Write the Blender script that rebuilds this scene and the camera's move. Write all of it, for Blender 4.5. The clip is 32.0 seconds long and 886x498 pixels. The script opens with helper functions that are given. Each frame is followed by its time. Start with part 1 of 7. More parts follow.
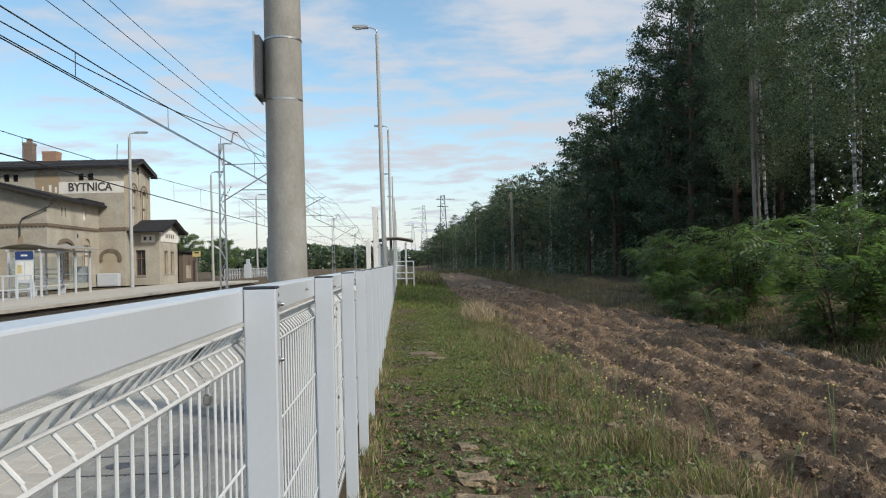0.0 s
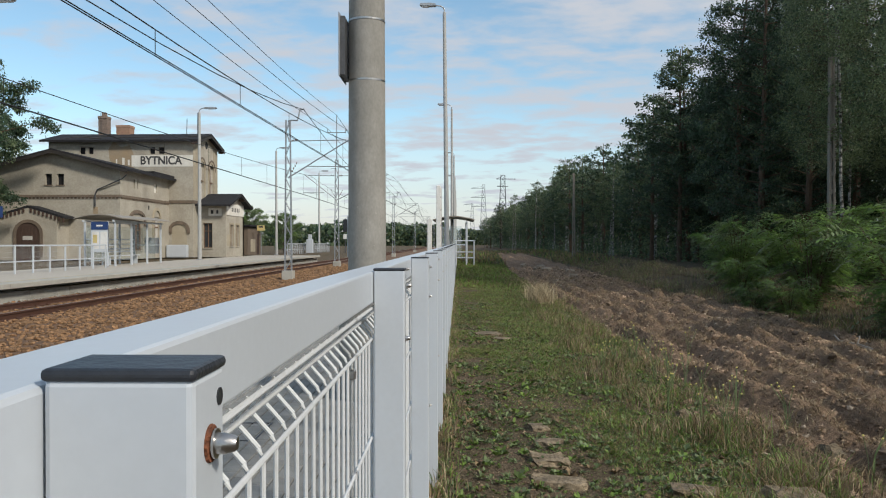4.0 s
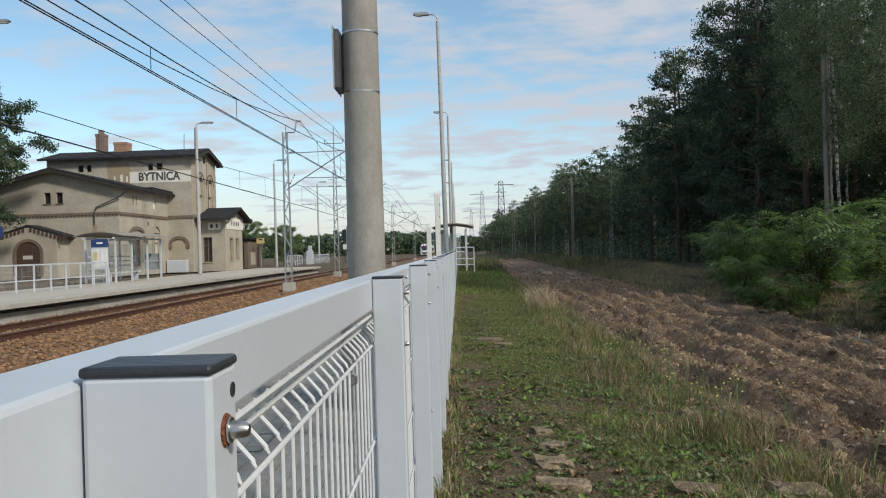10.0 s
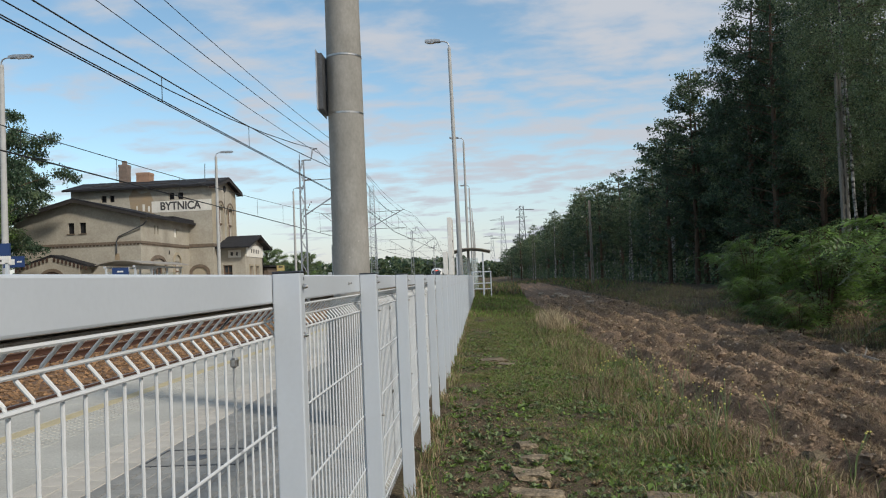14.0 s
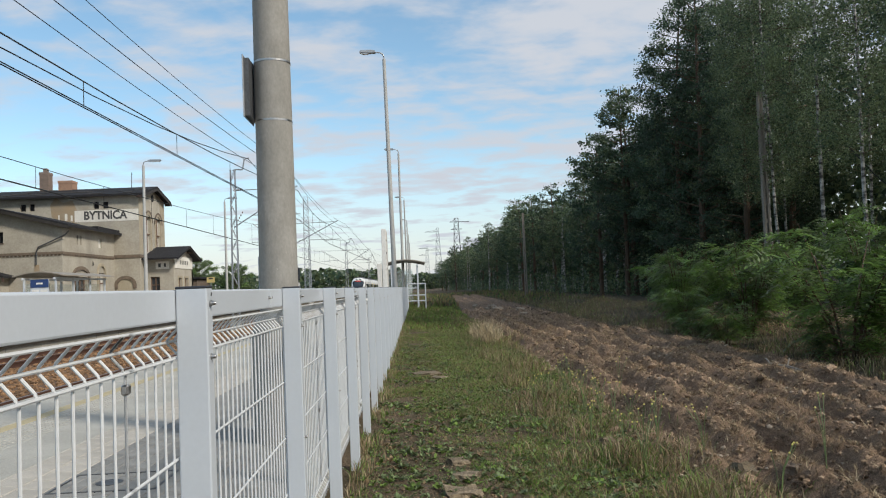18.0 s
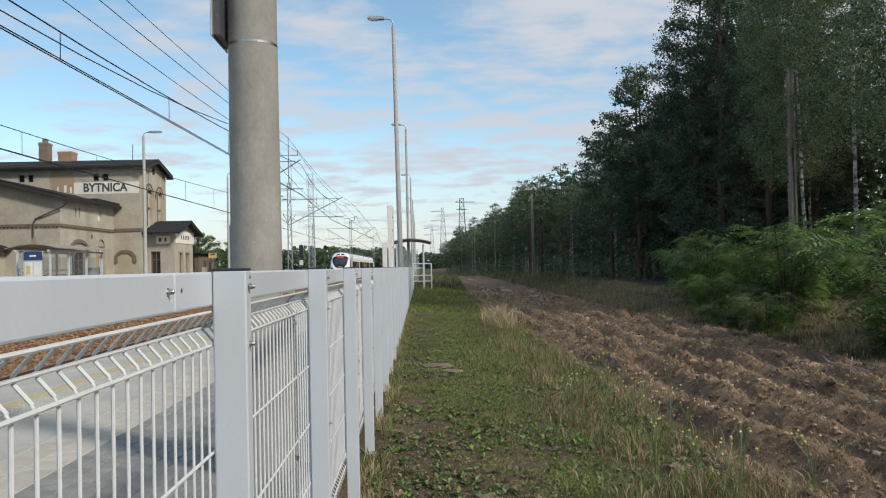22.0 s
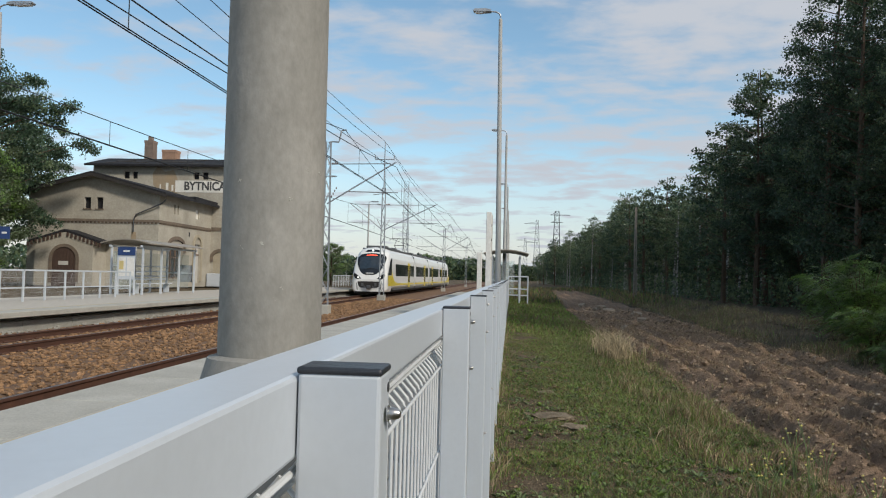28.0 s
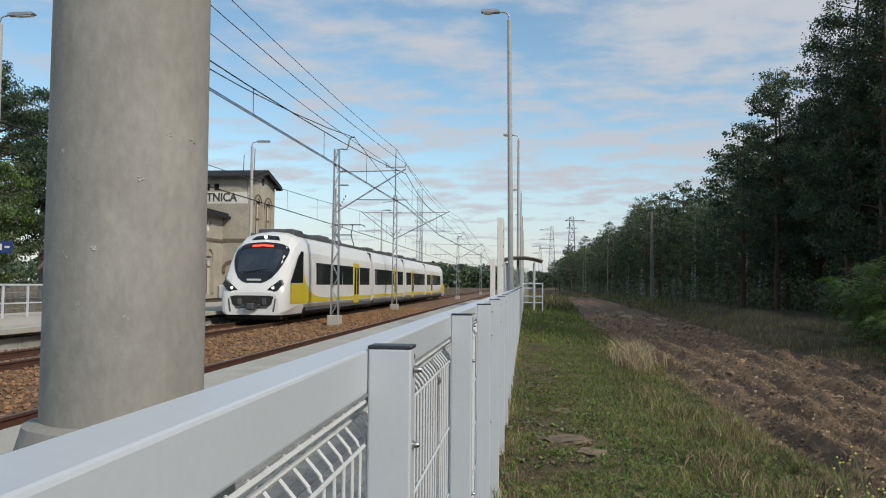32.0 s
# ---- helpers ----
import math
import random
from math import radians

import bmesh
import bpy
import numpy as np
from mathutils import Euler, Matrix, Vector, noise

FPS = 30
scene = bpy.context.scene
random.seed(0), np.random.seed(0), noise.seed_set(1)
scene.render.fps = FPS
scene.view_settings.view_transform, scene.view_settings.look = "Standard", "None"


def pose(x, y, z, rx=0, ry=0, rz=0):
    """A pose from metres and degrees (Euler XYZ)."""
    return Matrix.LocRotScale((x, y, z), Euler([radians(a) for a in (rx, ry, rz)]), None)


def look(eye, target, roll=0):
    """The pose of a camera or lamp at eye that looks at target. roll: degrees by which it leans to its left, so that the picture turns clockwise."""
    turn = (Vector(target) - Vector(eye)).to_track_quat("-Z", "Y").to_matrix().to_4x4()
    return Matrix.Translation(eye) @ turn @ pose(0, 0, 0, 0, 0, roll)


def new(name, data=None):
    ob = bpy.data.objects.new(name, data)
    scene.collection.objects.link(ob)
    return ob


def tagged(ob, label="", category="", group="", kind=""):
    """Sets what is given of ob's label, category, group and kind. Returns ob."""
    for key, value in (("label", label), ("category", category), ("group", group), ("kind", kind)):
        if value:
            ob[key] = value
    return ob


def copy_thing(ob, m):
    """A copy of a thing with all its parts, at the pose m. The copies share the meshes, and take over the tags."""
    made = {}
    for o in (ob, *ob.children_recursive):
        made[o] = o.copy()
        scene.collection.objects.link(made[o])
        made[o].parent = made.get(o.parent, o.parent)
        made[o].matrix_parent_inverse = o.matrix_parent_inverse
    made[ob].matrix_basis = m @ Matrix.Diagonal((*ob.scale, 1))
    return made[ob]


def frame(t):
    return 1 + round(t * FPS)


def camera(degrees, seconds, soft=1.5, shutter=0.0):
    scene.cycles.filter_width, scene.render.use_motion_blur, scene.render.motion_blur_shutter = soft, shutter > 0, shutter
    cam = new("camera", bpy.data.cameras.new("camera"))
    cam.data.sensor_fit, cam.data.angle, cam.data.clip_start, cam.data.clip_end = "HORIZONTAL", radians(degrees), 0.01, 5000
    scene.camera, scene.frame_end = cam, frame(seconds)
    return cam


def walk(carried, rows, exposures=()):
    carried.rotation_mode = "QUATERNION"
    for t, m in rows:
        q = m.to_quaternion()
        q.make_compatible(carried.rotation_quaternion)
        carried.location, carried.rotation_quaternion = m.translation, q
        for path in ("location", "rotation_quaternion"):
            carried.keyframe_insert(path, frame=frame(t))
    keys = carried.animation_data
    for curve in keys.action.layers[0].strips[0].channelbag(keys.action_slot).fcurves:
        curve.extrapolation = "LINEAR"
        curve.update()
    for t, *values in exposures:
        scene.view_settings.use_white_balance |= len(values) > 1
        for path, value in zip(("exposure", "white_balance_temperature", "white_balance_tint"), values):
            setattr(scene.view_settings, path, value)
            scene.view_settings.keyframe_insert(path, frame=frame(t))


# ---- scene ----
cam = camera(58.9, 32.0, 1.1)
PATH = [
    (0, (0.301, -0.268, 1.134), (0.411, 1.729, 1.169), -1.5),
    (0.5, (0.305, -0.301, 1.126), (0.424, 1.696, 1.155), -1.9),
    (1, (0.304, -0.299, 1.123), (0.419, 1.698, 1.143), -1.9),
    (1.5, (0.312, -0.312, 1.121), (0.412, 1.685, 1.123), -1.9),
    (2, (0.329, -0.306, 1.112), (0.415, 1.692, 1.094), -1.7),
    (2.5, (0.339, -0.336, 1.111), (0.423, 1.662, 1.088), -1.6),
    (3, (0.301, -0.34, 1.115), (0.343, 1.66, 1.095), -1.1),
    (3.5, (0.211, -0.313, 1.146), (0.177, 1.687, 1.13), -0.1),
    (5.5, (0.139, -0.329, 1.151), (0.095, 1.67, 1.135), 0.0),
    (6, (0.143, -0.326, 1.152), (0.094, 1.674, 1.139), -0.1),
    (6.5, (0.142, -0.33, 1.149), (0.096, 1.67, 1.137), -0.1),
    (7, (0.146, -0.32, 1.151), (0.102, 1.679, 1.141), -0.1),
    (7.5, (0.155, -0.331, 1.143), (0.111, 1.668, 1.136), -0.2),
    (8, (0.156, -0.341, 1.139), (0.111, 1.659, 1.134), -1.0),
    (8.5, (0.159, -0.355, 1.142), (0.114, 1.645, 1.137), -1.3),
    (9, (0.155, -0.357, 1.137), (0.116, 1.642, 1.137), -1.3),
    (9.5, (0.168, -0.351, 1.14), (0.127, 1.649, 1.141), -1.5),
    (10, (0.18, -0.366, 1.148), (0.141, 1.633, 1.151), -1.7),
    (10.5, (0.182, -0.359, 1.152), (0.143, 1.641, 1.159), -1.5),
    (11, (0.223, -0.363, 1.139), (0.186, 1.637, 1.155), -1.2),
    (11.5, (0.283, -0.334, 1.121), (0.247, 1.665, 1.141), -1.3),
    (12, (0.33, -0.314, 1.108), (0.296, 1.685, 1.131), -1.8),
    (12.5, (0.383, -0.405, 1.097), (0.344, 1.595, 1.134), -2.1),
    (13, (0.393, -0.369, 1.1), (0.339, 1.629, 1.161), -2.7),
    (13.5, (0.447, -0.477, 1.069), (0.368, 1.52, 1.137), -2.8),
    (15.5, (0.461, -0.297, 1.081), (0.368, 1.699, 1.167), -1.3),
    (16, (0.439, -0.333, 1.081), (0.369, 1.664, 1.171), -1.3),
    (16.5, (0.469, -0.323, 1.072), (0.432, 1.675, 1.162), -1.3),
    (17, (0.468, -0.322, 1.079), (0.494, 1.676, 1.167), -1.8),
    (17.5, (0.478, -0.34, 1.073), (0.515, 1.658, 1.164), -1.9),
    (18, (0.476, -0.328, 1.077), (0.551, 1.669, 1.171), -2.4),
    (18.5, (0.443, -0.224, 1.069), (0.557, 1.771, 1.166), -2.5),
    (19, (0.391, -0.049, 1.058), (0.532, 1.946, 1.106), -2.6),
    (19.5, (0.326, 0.119, 1.09), (0.499, 2.112, 1.099), -2.7),
    (20, (0.318, 0.207, 1.087), (0.491, 2.2, 1.09), -2.5),
    (20.5, (0.355, 0.433, 1.087), (0.39, 2.433, 1.056), -2.4),
    (21, (0.372, 0.603, 1.097), (0.386, 2.603, 1.078), -1.7),
    (21.5, (0.356, 0.835, 1.126), (0.381, 2.835, 1.162), -1.4),
    (22, (0.383, 1.035, 1.092), (0.445, 3.034, 1.136), -1.3),
    (22.5, (0.459, 1.323, 1.082), (0.537, 3.321, 1.123), -1.6),
    (23, (0.502, 1.601, 1.068), (0.703, 3.591, 1.111), -1.4),
    (23.5, (0.471, 1.856, 1.08), (0.73, 3.837, 1.176), -1.1),
    (24, (0.453, 2.1, 1.071), (0.572, 4.094, 1.181), -1.1),
    (24.5, (0.47, 2.317, 1.058), (0.34, 4.311, 1.15), 0.2),
    (25.2, (0.417, 2.407, 1.068), (0.106, 4.382, 1.126), 2.4),
    (26, (0.29, 2.588, 1.136), (0.008, 4.567, 1.195), 2.5),
    (26.5, (0.233, 2.624, 1.157), (0.032, 4.613, 1.216), 1.0),
    (28.5, (0.150, 3.316, 1.166), (-0.022, 5.307, 1.243), 1.4),
    (29, (0.163, 3.348, 1.156), (-0.025, 5.338, 1.237), 1.5),
    (29.5, (0.178, 3.423, 1.159), (-0.01, 5.413, 1.24), 0.7),
    (30, (0.238, 3.545, 1.181), (0.053, 5.535, 1.256), -0.5),
    (30.5, (0.32, 3.724, 1.189), (0.13, 5.714, 1.25), 0.7),
    (31, (0.331, 3.705, 1.193), (0.125, 5.694, 1.254), 0.8),
    (31.5, (0.298, 3.759, 1.19), (0.095, 5.748, 1.269), 0.8),
    (32, (0.223, 3.896, 1.185), (0.012, 5.883, 1.275), 0.5),
]
EXPOSURES = [(0, 0.40), (2, 0.33), (3, 0.27), (6, 0.25), (9, 0.24), (11, 0.26), (13, 0.20), (16, 0.22), (17, 0.28), (20, 0.38), (21, 0.2), (22, 0.34), (23, 0.38), (24, 0.3), (26, 0.14), (29, 0.22), (31, 0.26), (32, 0.16)]
walk(cam, [(t, look(eye, target, roll)) for t, eye, target, roll in PATH], EXPOSURES)

# ---- world, sun ----
SUN_ELEV, SUN_AZ = radians(38), radians(128)      # azimuth from +y towards +x
world = bpy.data.worlds.new("sky")
scene.world = world
world.use_nodes = True
wn, wl = world.node_tree.nodes, world.node_tree.links
wn.clear()
w_out = wn.new("ShaderNodeOutputWorld")
w_bg = wn.new("ShaderNodeBackground")
w_sky = wn.new("ShaderNodeTexSky")
w_sky.sky_type = "NISHITA"
w_sky.sun_disc = False
w_sky.sun_elevation, w_sky.sun_rotation = SUN_ELEV, SUN_AZ
w_sky.air_density, w_sky.dust_density, w_sky.ozone_density = 1.0, 0.3, 1.0
w_tc = wn.new("ShaderNodeTexCoord")
w_sep = wn.new("ShaderNodeSeparateXYZ")
wl.new(w_tc.outputs["Generated"], w_sep.inputs[0])
# flat cloud layer: project the direction on a plane overhead
w_zc = wn.new("ShaderNodeMath"); w_zc.operation = "MAXIMUM"; w_zc.inputs[1].default_value = 0.0
wl.new(w_sep.outputs["Z"], w_zc.inputs[0])
w_za = wn.new("ShaderNodeMath"); w_za.operation = "ADD"; w_za.inputs[1].default_value = 0.12
wl.new(w_zc.outputs[0], w_za.inputs[0])
w_dx = wn.new("ShaderNodeMath"); w_dx.operation = "DIVIDE"
w_dy = wn.new("ShaderNodeMath"); w_dy.operation = "DIVIDE"
wl.new(w_sep.outputs["X"], w_dx.inputs[0]); wl.new(w_za.outputs[0], w_dx.inputs[1])
wl.new(w_sep.outputs["Y"], w_dy.inputs[0]); wl.new(w_za.outputs[0], w_dy.inputs[1])
w_cb = wn.new("ShaderNodeCombineXYZ")
wl.new(w_dx.outputs[0], w_cb.inputs["X"]); wl.new(w_dy.outputs[0], w_cb.inputs["Y"])
w_mp = wn.new("ShaderNodeMapping")
w_mp.inputs["Rotation"].default_value = (0, 0, radians(25))
w_mp.inputs["Scale"].default_value = (1.4, 1.9, 1)
w_mp.inputs["Location"].default_value = (3.1, 1.7, 0)
wl.new(w_cb.outputs[0], w_mp.inputs["Vector"])
w_n1 = wn.new("ShaderNodeTexNoise")
w_n1.inputs["Scale"].default_value, w_n1.inputs["Detail"].default_value = 2.6, 9.0
w_n1.inputs["Roughness"].default_value, w_n1.inputs["Distortion"].default_value = 0.55, 0.15
wl.new(w_mp.outputs[0], w_n1.inputs["Vector"])
# broad fields of cloud and clear sky, thicker towards the east
w_n2 = wn.new("ShaderNodeTexNoise")
w_n2.inputs["Scale"].default_value, w_n2.inputs["Detail"].default_value = 0.55, 2.0
wl.new(w_mp.outputs[0], w_n2.inputs["Vector"])
w_east = wn.new("ShaderNodeMapRange")
w_east.inputs["From Min"].default_value, w_east.inputs["From Max"].default_value = -0.5, 0.5
w_east.inputs["To Min"].default_value, w_east.inputs["To Max"].default_value = -0.40, -0.17
wl.new(w_sep.outputs["X"], w_east.inputs["Value"])
w_cov = wn.new("ShaderNodeMath"); w_cov.operation = "MULTIPLY_ADD"; w_cov.inputs[1].default_value = 0.55
wl.new(w_n2.outputs[0], w_cov.inputs[0]); wl.new(w_east.outputs[0], w_cov.inputs[2])
w_den = wn.new("ShaderNodeMath"); w_den.operation = "ADD"
wl.new(w_n1.outputs[0], w_den.inputs[0]); wl.new(w_cov.outputs[0], w_den.inputs[1])
w_cr = wn.new("ShaderNodeValToRGB")
w_cr.color_ramp.interpolation = "EASE"
w_cr.color_ramp.elements[0].position, w_cr.color_ramp.elements[1].position = 0.30, 0.68
w_cr.color_ramp.elements[0].color = (0.08, 0.08, 0.08, 1)
wl.new(w_den.outputs[0], w_cr.inputs[0])
w_mix = wn.new("ShaderNodeMix"); w_mix.data_type = "RGBA"
w_mix.inputs["B"].default_value = (3.4, 3.62, 4.0, 1)
# low down the layers of cloud close up
w_hz = wn.new("ShaderNodeMapRange")
w_hz.inputs["From Min"].default_value, w_hz.inputs["From Max"].default_value = 0.0, 0.17
w_hz.inputs["To Min"].default_value, w_hz.inputs["To Max"].default_value = 0.85, 0.0
wl.new(w_sep.outputs["Z"], w_hz.inputs["Value"])
w_mx = wn.new("ShaderNodeMath"); w_mx.operation = "MAXIMUM"
wl.new(w_cr.outputs[0], w_mx.inputs[0]); wl.new(w_hz.outputs[0], w_mx.inputs[1])
wl.new(w_mx.outputs[0], w_mix.inputs["Factor"])
w_hs = wn.new("ShaderNodeHueSaturation")
w_hs.inputs["Saturation"].default_value, w_hs.inputs["Value"].default_value, w_hs.inputs["Hue"].default_value = 1.12, 0.92, 0.487
wl.new(w_sky.outputs[0], w_hs.inputs["Color"])
wl.new(w_hs.outputs[0], w_mix.inputs["A"])
wl.new(w_mix.outputs["Result"], w_bg.inputs["Color"])
w_bg.inputs["Strength"].default_value = 0.142
wl.new(w_bg.outputs[0], w_out.inputs["Surface"])

sun = new("sun", bpy.data.lights.new("sun", "SUN"))
sun.data.energy, sun.data.angle, sun.data.color = 2.7, radians(7.0), (1.0, 0.93, 0.82)
sun.matrix_world = look((0, 0, 50), (-math.sin(SUN_AZ) * math.cos(SUN_ELEV) * 10, -math.cos(SUN_AZ) * math.cos(SUN_ELEV) * 10, 50 - math.sin(SUN_ELEV) * 10))
scene.view_settings.exposure = 0.40

# ---- materials ----
def mat(name, col, col2=None, rough=0.7, metal=0.0, scale=4.0, fine=40.0, bump=0.2, var=0.35, stretch=(1, 1, 1), contrast=0.5, spec=0.5, rand=0.0, island=0.0, trans=0.0, rough2=None, detail=3):
    """Two-scale procedural surface: broad stains between col and col2, fine grain, bump, variation from piece to piece."""
    m = bpy.data.materials.new(name)
    m.use_nodes = True
    n, l = m.node_tree.nodes, m.node_tree.links
    b = n["Principled BSDF"]
    b.inputs["Roughness"].default_value, b.inputs["Metallic"].default_value = rough, metal
    b.inputs["Specular IOR Level"].default_value = spec
    tc = n.new("ShaderNodeTexCoord")
    mp = n.new("ShaderNodeMapping")
    mp.inputs["Scale"].default_value = stretch
    l.new(tc.outputs["Object"], mp.inputs["Vector"])
    n1, n2 = n.new("ShaderNodeTexNoise"), n.new("ShaderNodeTexNoise")
    for nn, s, d in ((n1, scale, 5), (n2, fine, detail)):
        nn.inputs["Scale"].default_value, nn.inputs["Detail"].default_value, nn.inputs["Roughness"].default_value = s, d, 0.6
        l.new(mp.outputs[0], nn.inputs["Vector"])
    ramp = n.new("ShaderNodeValToRGB")
    ramp.color_ramp.elements[0].position, ramp.color_ramp.elements[1].position = 0.5 - contrast / 2, 0.5 + contrast / 2
    c2 = col2 or tuple(c * 0.7 for c in col)
    ramp.color_ramp.elements[0].color, ramp.color_ramp.elements[1].color = (*c2, 1), (*col, 1)
    l.new(n1.outputs[0], ramp.inputs[0])
    hsv = n.new("ShaderNodeHueSaturation")
    l.new(ramp.outputs[0], hsv.inputs["Color"])
    mr = n.new("ShaderNodeMapRange")
    mr.inputs["From Min"].default_value, mr.inputs["From Max"].default_value = 0.3, 0.7
    mr.inputs["To Min"].default_value, mr.inputs["To Max"].default_value = 1 - var, 1 + var
    l.new(n2.outputs[0], mr.inputs["Value"])
    last = mr.outputs[0]
    for amount, node, out in ((rand, "ShaderNodeObjectInfo", "Random"), (island, "ShaderNodeNewGeometry", "Random Per Island")):
        if amount:
            oi = n.new(node)
            m2 = n.new("ShaderNodeMapRange")
            m2.inputs["To Min"].default_value, m2.inputs["To Max"].default_value = 1 - amount, 1 + amount
            l.new(oi.outputs[out], m2.inputs["Value"])
            mu = n.new("ShaderNodeMath"); mu.operation = "MULTIPLY"
            l.new(last, mu.inputs[0]); l.new(m2.outputs[0], mu.inputs[1])
            last = mu.outputs[0]
    l.new(last, hsv.inputs["Value"])
    l.new(hsv.outputs[0], b.inputs["Base Color"])
    if rough2 is not None:
        m3 = n.new("ShaderNodeMapRange")
        m3.inputs["To Min"].default_value, m3.inputs["To Max"].default_value = rough, rough2
        l.new(n1.outputs[0], m3.inputs["Value"]); l.new(m3.outputs[0], b.inputs["Roughness"])
    if bump:
        bp = n.new("ShaderNodeBump")
        bp.inputs["Strength"].default_value, bp.inputs["Distance"].default_value = bump, 0.02
        l.new(n2.outputs[0], bp.inputs["Height"]); l.new(bp.outputs[0], b.inputs["Normal"])
    if trans:
        tr_ = n.new("ShaderNodeBsdfTranslucent")
        ms = n.new("ShaderNodeMixShader"); ms.inputs[0].default_value = trans
        l.new(hsv.outputs[0], tr_.inputs["Color"])
        l.new(b.outputs[0], ms.inputs[1]); l.new(tr_.outputs[0], ms.inputs[2])
        l.new(ms.outputs[0], n["Material Output"].inputs["Surface"])
    return m


def glow(name, col, strength):
    m = bpy.data.materials.new(name)
    m.use_nodes = True
    b = m.node_tree.nodes["Principled BSDF"]
    b.inputs["Base Color"].default_value = (*col, 1)
    b.inputs["Emission Color"].default_value, b.inputs["Emission Strength"].default_value = (*col, 1), strength
    return m


def glass(name, tint=(0.9, 0.95, 0.95), rough=0.03, clear=0.85):
    m = bpy.data.materials.new(name)
    m.use_nodes = True
    n, l = m.node_tree.nodes, m.node_tree.links
    t = n.new("ShaderNodeBsdfTransparent"); t.inputs[0].default_value = (*tint, 1)
    b = n["Principled BSDF"]
    b.inputs["Base Color"].default_value, b.inputs["Roughness"].default_value = (*tint, 1), rough
    ms = n.new("ShaderNodeMixShader"); ms.inputs[0].default_value = 1 - clear
    l.new(t.outputs[0], ms.inputs[1]); l.new(b.outputs[0], ms.inputs[2]); l.new(ms.outputs[0], n["Material Output"].inputs["Surface"])
    return m


WHITE = mat("white_powder_coat", (0.525, 0.56, 0.595), (0.49, 0.523, 0.558), 0.32, 0, 3, 90, 0.0, 0.02, rough2=0.45)
WIRE = mat("white_coated_wire", (0.64, 0.65, 0.65), (0.57, 0.58, 0.58), 0.4, 0, 5, 60, 0.0, 0.05)
BLACKP = mat("black_plastic", (0.028, 0.031, 0.038), (0.018, 0.02, 0.024), 0.45, 0, 8, 120, 0.1, 0.2)
STEEL = mat("stainless_steel", (0.55, 0.54, 0.52), (0.4, 0.38, 0.36), 0.3, 1, 30, 200, 0.05, 0.15)
RUST = mat("rust", (0.22, 0.075, 0.03), (0.1, 0.035, 0.02), 0.9, 0, 40, 200, 0.5, 0.4)
GALV = mat("galvanised_steel", (0.42, 0.44, 0.46), (0.3, 0.32, 0.34), 0.5, 0.6, 6, 60, 0.08, 0.15)
DARKSTEEL = mat("dark_steel", (0.12, 0.125, 0.13), (0.07, 0.07, 0.075), 0.6, 0.5, 6, 60, 0.1, 0.2)
CABLE = mat("cable", (0.035, 0.04, 0.045), (0.025, 0.03, 0.03), 0.7, 0.2, 4, 30, 0, 0.2)
CONCRETE = mat("spun_concrete", (0.31, 0.295, 0.265), (0.225, 0.215, 0.19), 0.85, 0, 7, 60, 0.08, 0.1, stretch=(1, 1, 0.6), contrast=0.4)
CONC_LIGHT = mat("pale_concrete", (0.45, 0.435, 0.385), (0.32, 0.305, 0.265), 0.9, 0, 1.6, 60, 0.25, 0.15)
CONC_WALL = mat("weathered_concrete_wall", (0.44, 0.43, 0.39), (0.2, 0.19, 0.16), 0.9, 0, 1.2, 30, 0.3, 0.2, contrast=0.7)
PAVER = mat("grey_paver", (0.26, 0.255, 0.235), (0.18, 0.175, 0.16), 0.85, 0, 8, 120, 0.25, 0.15, rand=0.12, island=0.12)
PAVER_Y = mat("cream_paver", (0.50, 0.45, 0.35), (0.40, 0.36, 0.28), 0.85, 0, 8, 120, 0.25, 0.12, rand=0.08, island=0.08)
PAVER_S = mat("sand_paver", (0.47, 0.43, 0.37), (0.37, 0.34, 0.29), 0.85, 0, 6, 120, 0.25, 0.12, rand=0.08, island=0.08)
YELLOW_T = mat("yellow_tactile", (0.48, 0.4, 0.23), (0.38, 0.32, 0.2), 0.8, 0, 6, 90, 0.2, 0.15)
BALLAST = mat("orange_brown_ballast", (0.33, 0.19, 0.09), (0.13, 0.072, 0.038), 0.9, 0, 2.5, 45, 0.7, 0.4, island=0.45, contrast=0.8)
BALLAST_BED = mat("ballast_bed", (0.22, 0.125, 0.065), (0.09, 0.05, 0.03), 0.95, 0, 22, 60, 0.9, 0.4, contrast=0.7)
RAIL = mat("rusty_rail", (0.11, 0.05, 0.03), (0.065, 0.03, 0.02), 0.7, 0.2, 5, 80, 0.1, 0.2)
RAILTOP = mat("worn_rail_head", (0.34, 0.29, 0.26), (0.2, 0.14, 0.11), 0.4, 0.8, 5, 80, 0.05, 0.2)
SLEEPER = mat("concrete_sleeper", (0.26, 0.2, 0.15), (0.16, 0.11, 0.08), 0.9, 0, 6, 60, 0.3, 0.2, rand=0.15)
SOIL = mat("ploughed_soil", (0.315, 0.215, 0.143), (0.145, 0.096, 0.062), 0.97, 0, 5.0, 110, 1.0, 0.85, contrast=0.5, spec=0.15, detail=8)
CLOD = mat("soil_clod", (0.34, 0.245, 0.168), (0.17, 0.117, 0.076), 0.97, 0, 8, 70, 1.0, 0.6, island=0.6, spec=0.15, detail=6)
STONE = mat("field_stone", (0.2, 0.15, 0.105), (0.11, 0.078, 0.055), 0.9, 0, 9, 70, 0.8, 0.3, rand=0.25, island=0.25, contrast=0.35, detail=6)
PEBBLE = mat("pale_pebble", (0.42, 0.34, 0.255), (0.26, 0.2, 0.14), 0.9, 0, 9, 70, 0.6, 0.3, island=0.35)
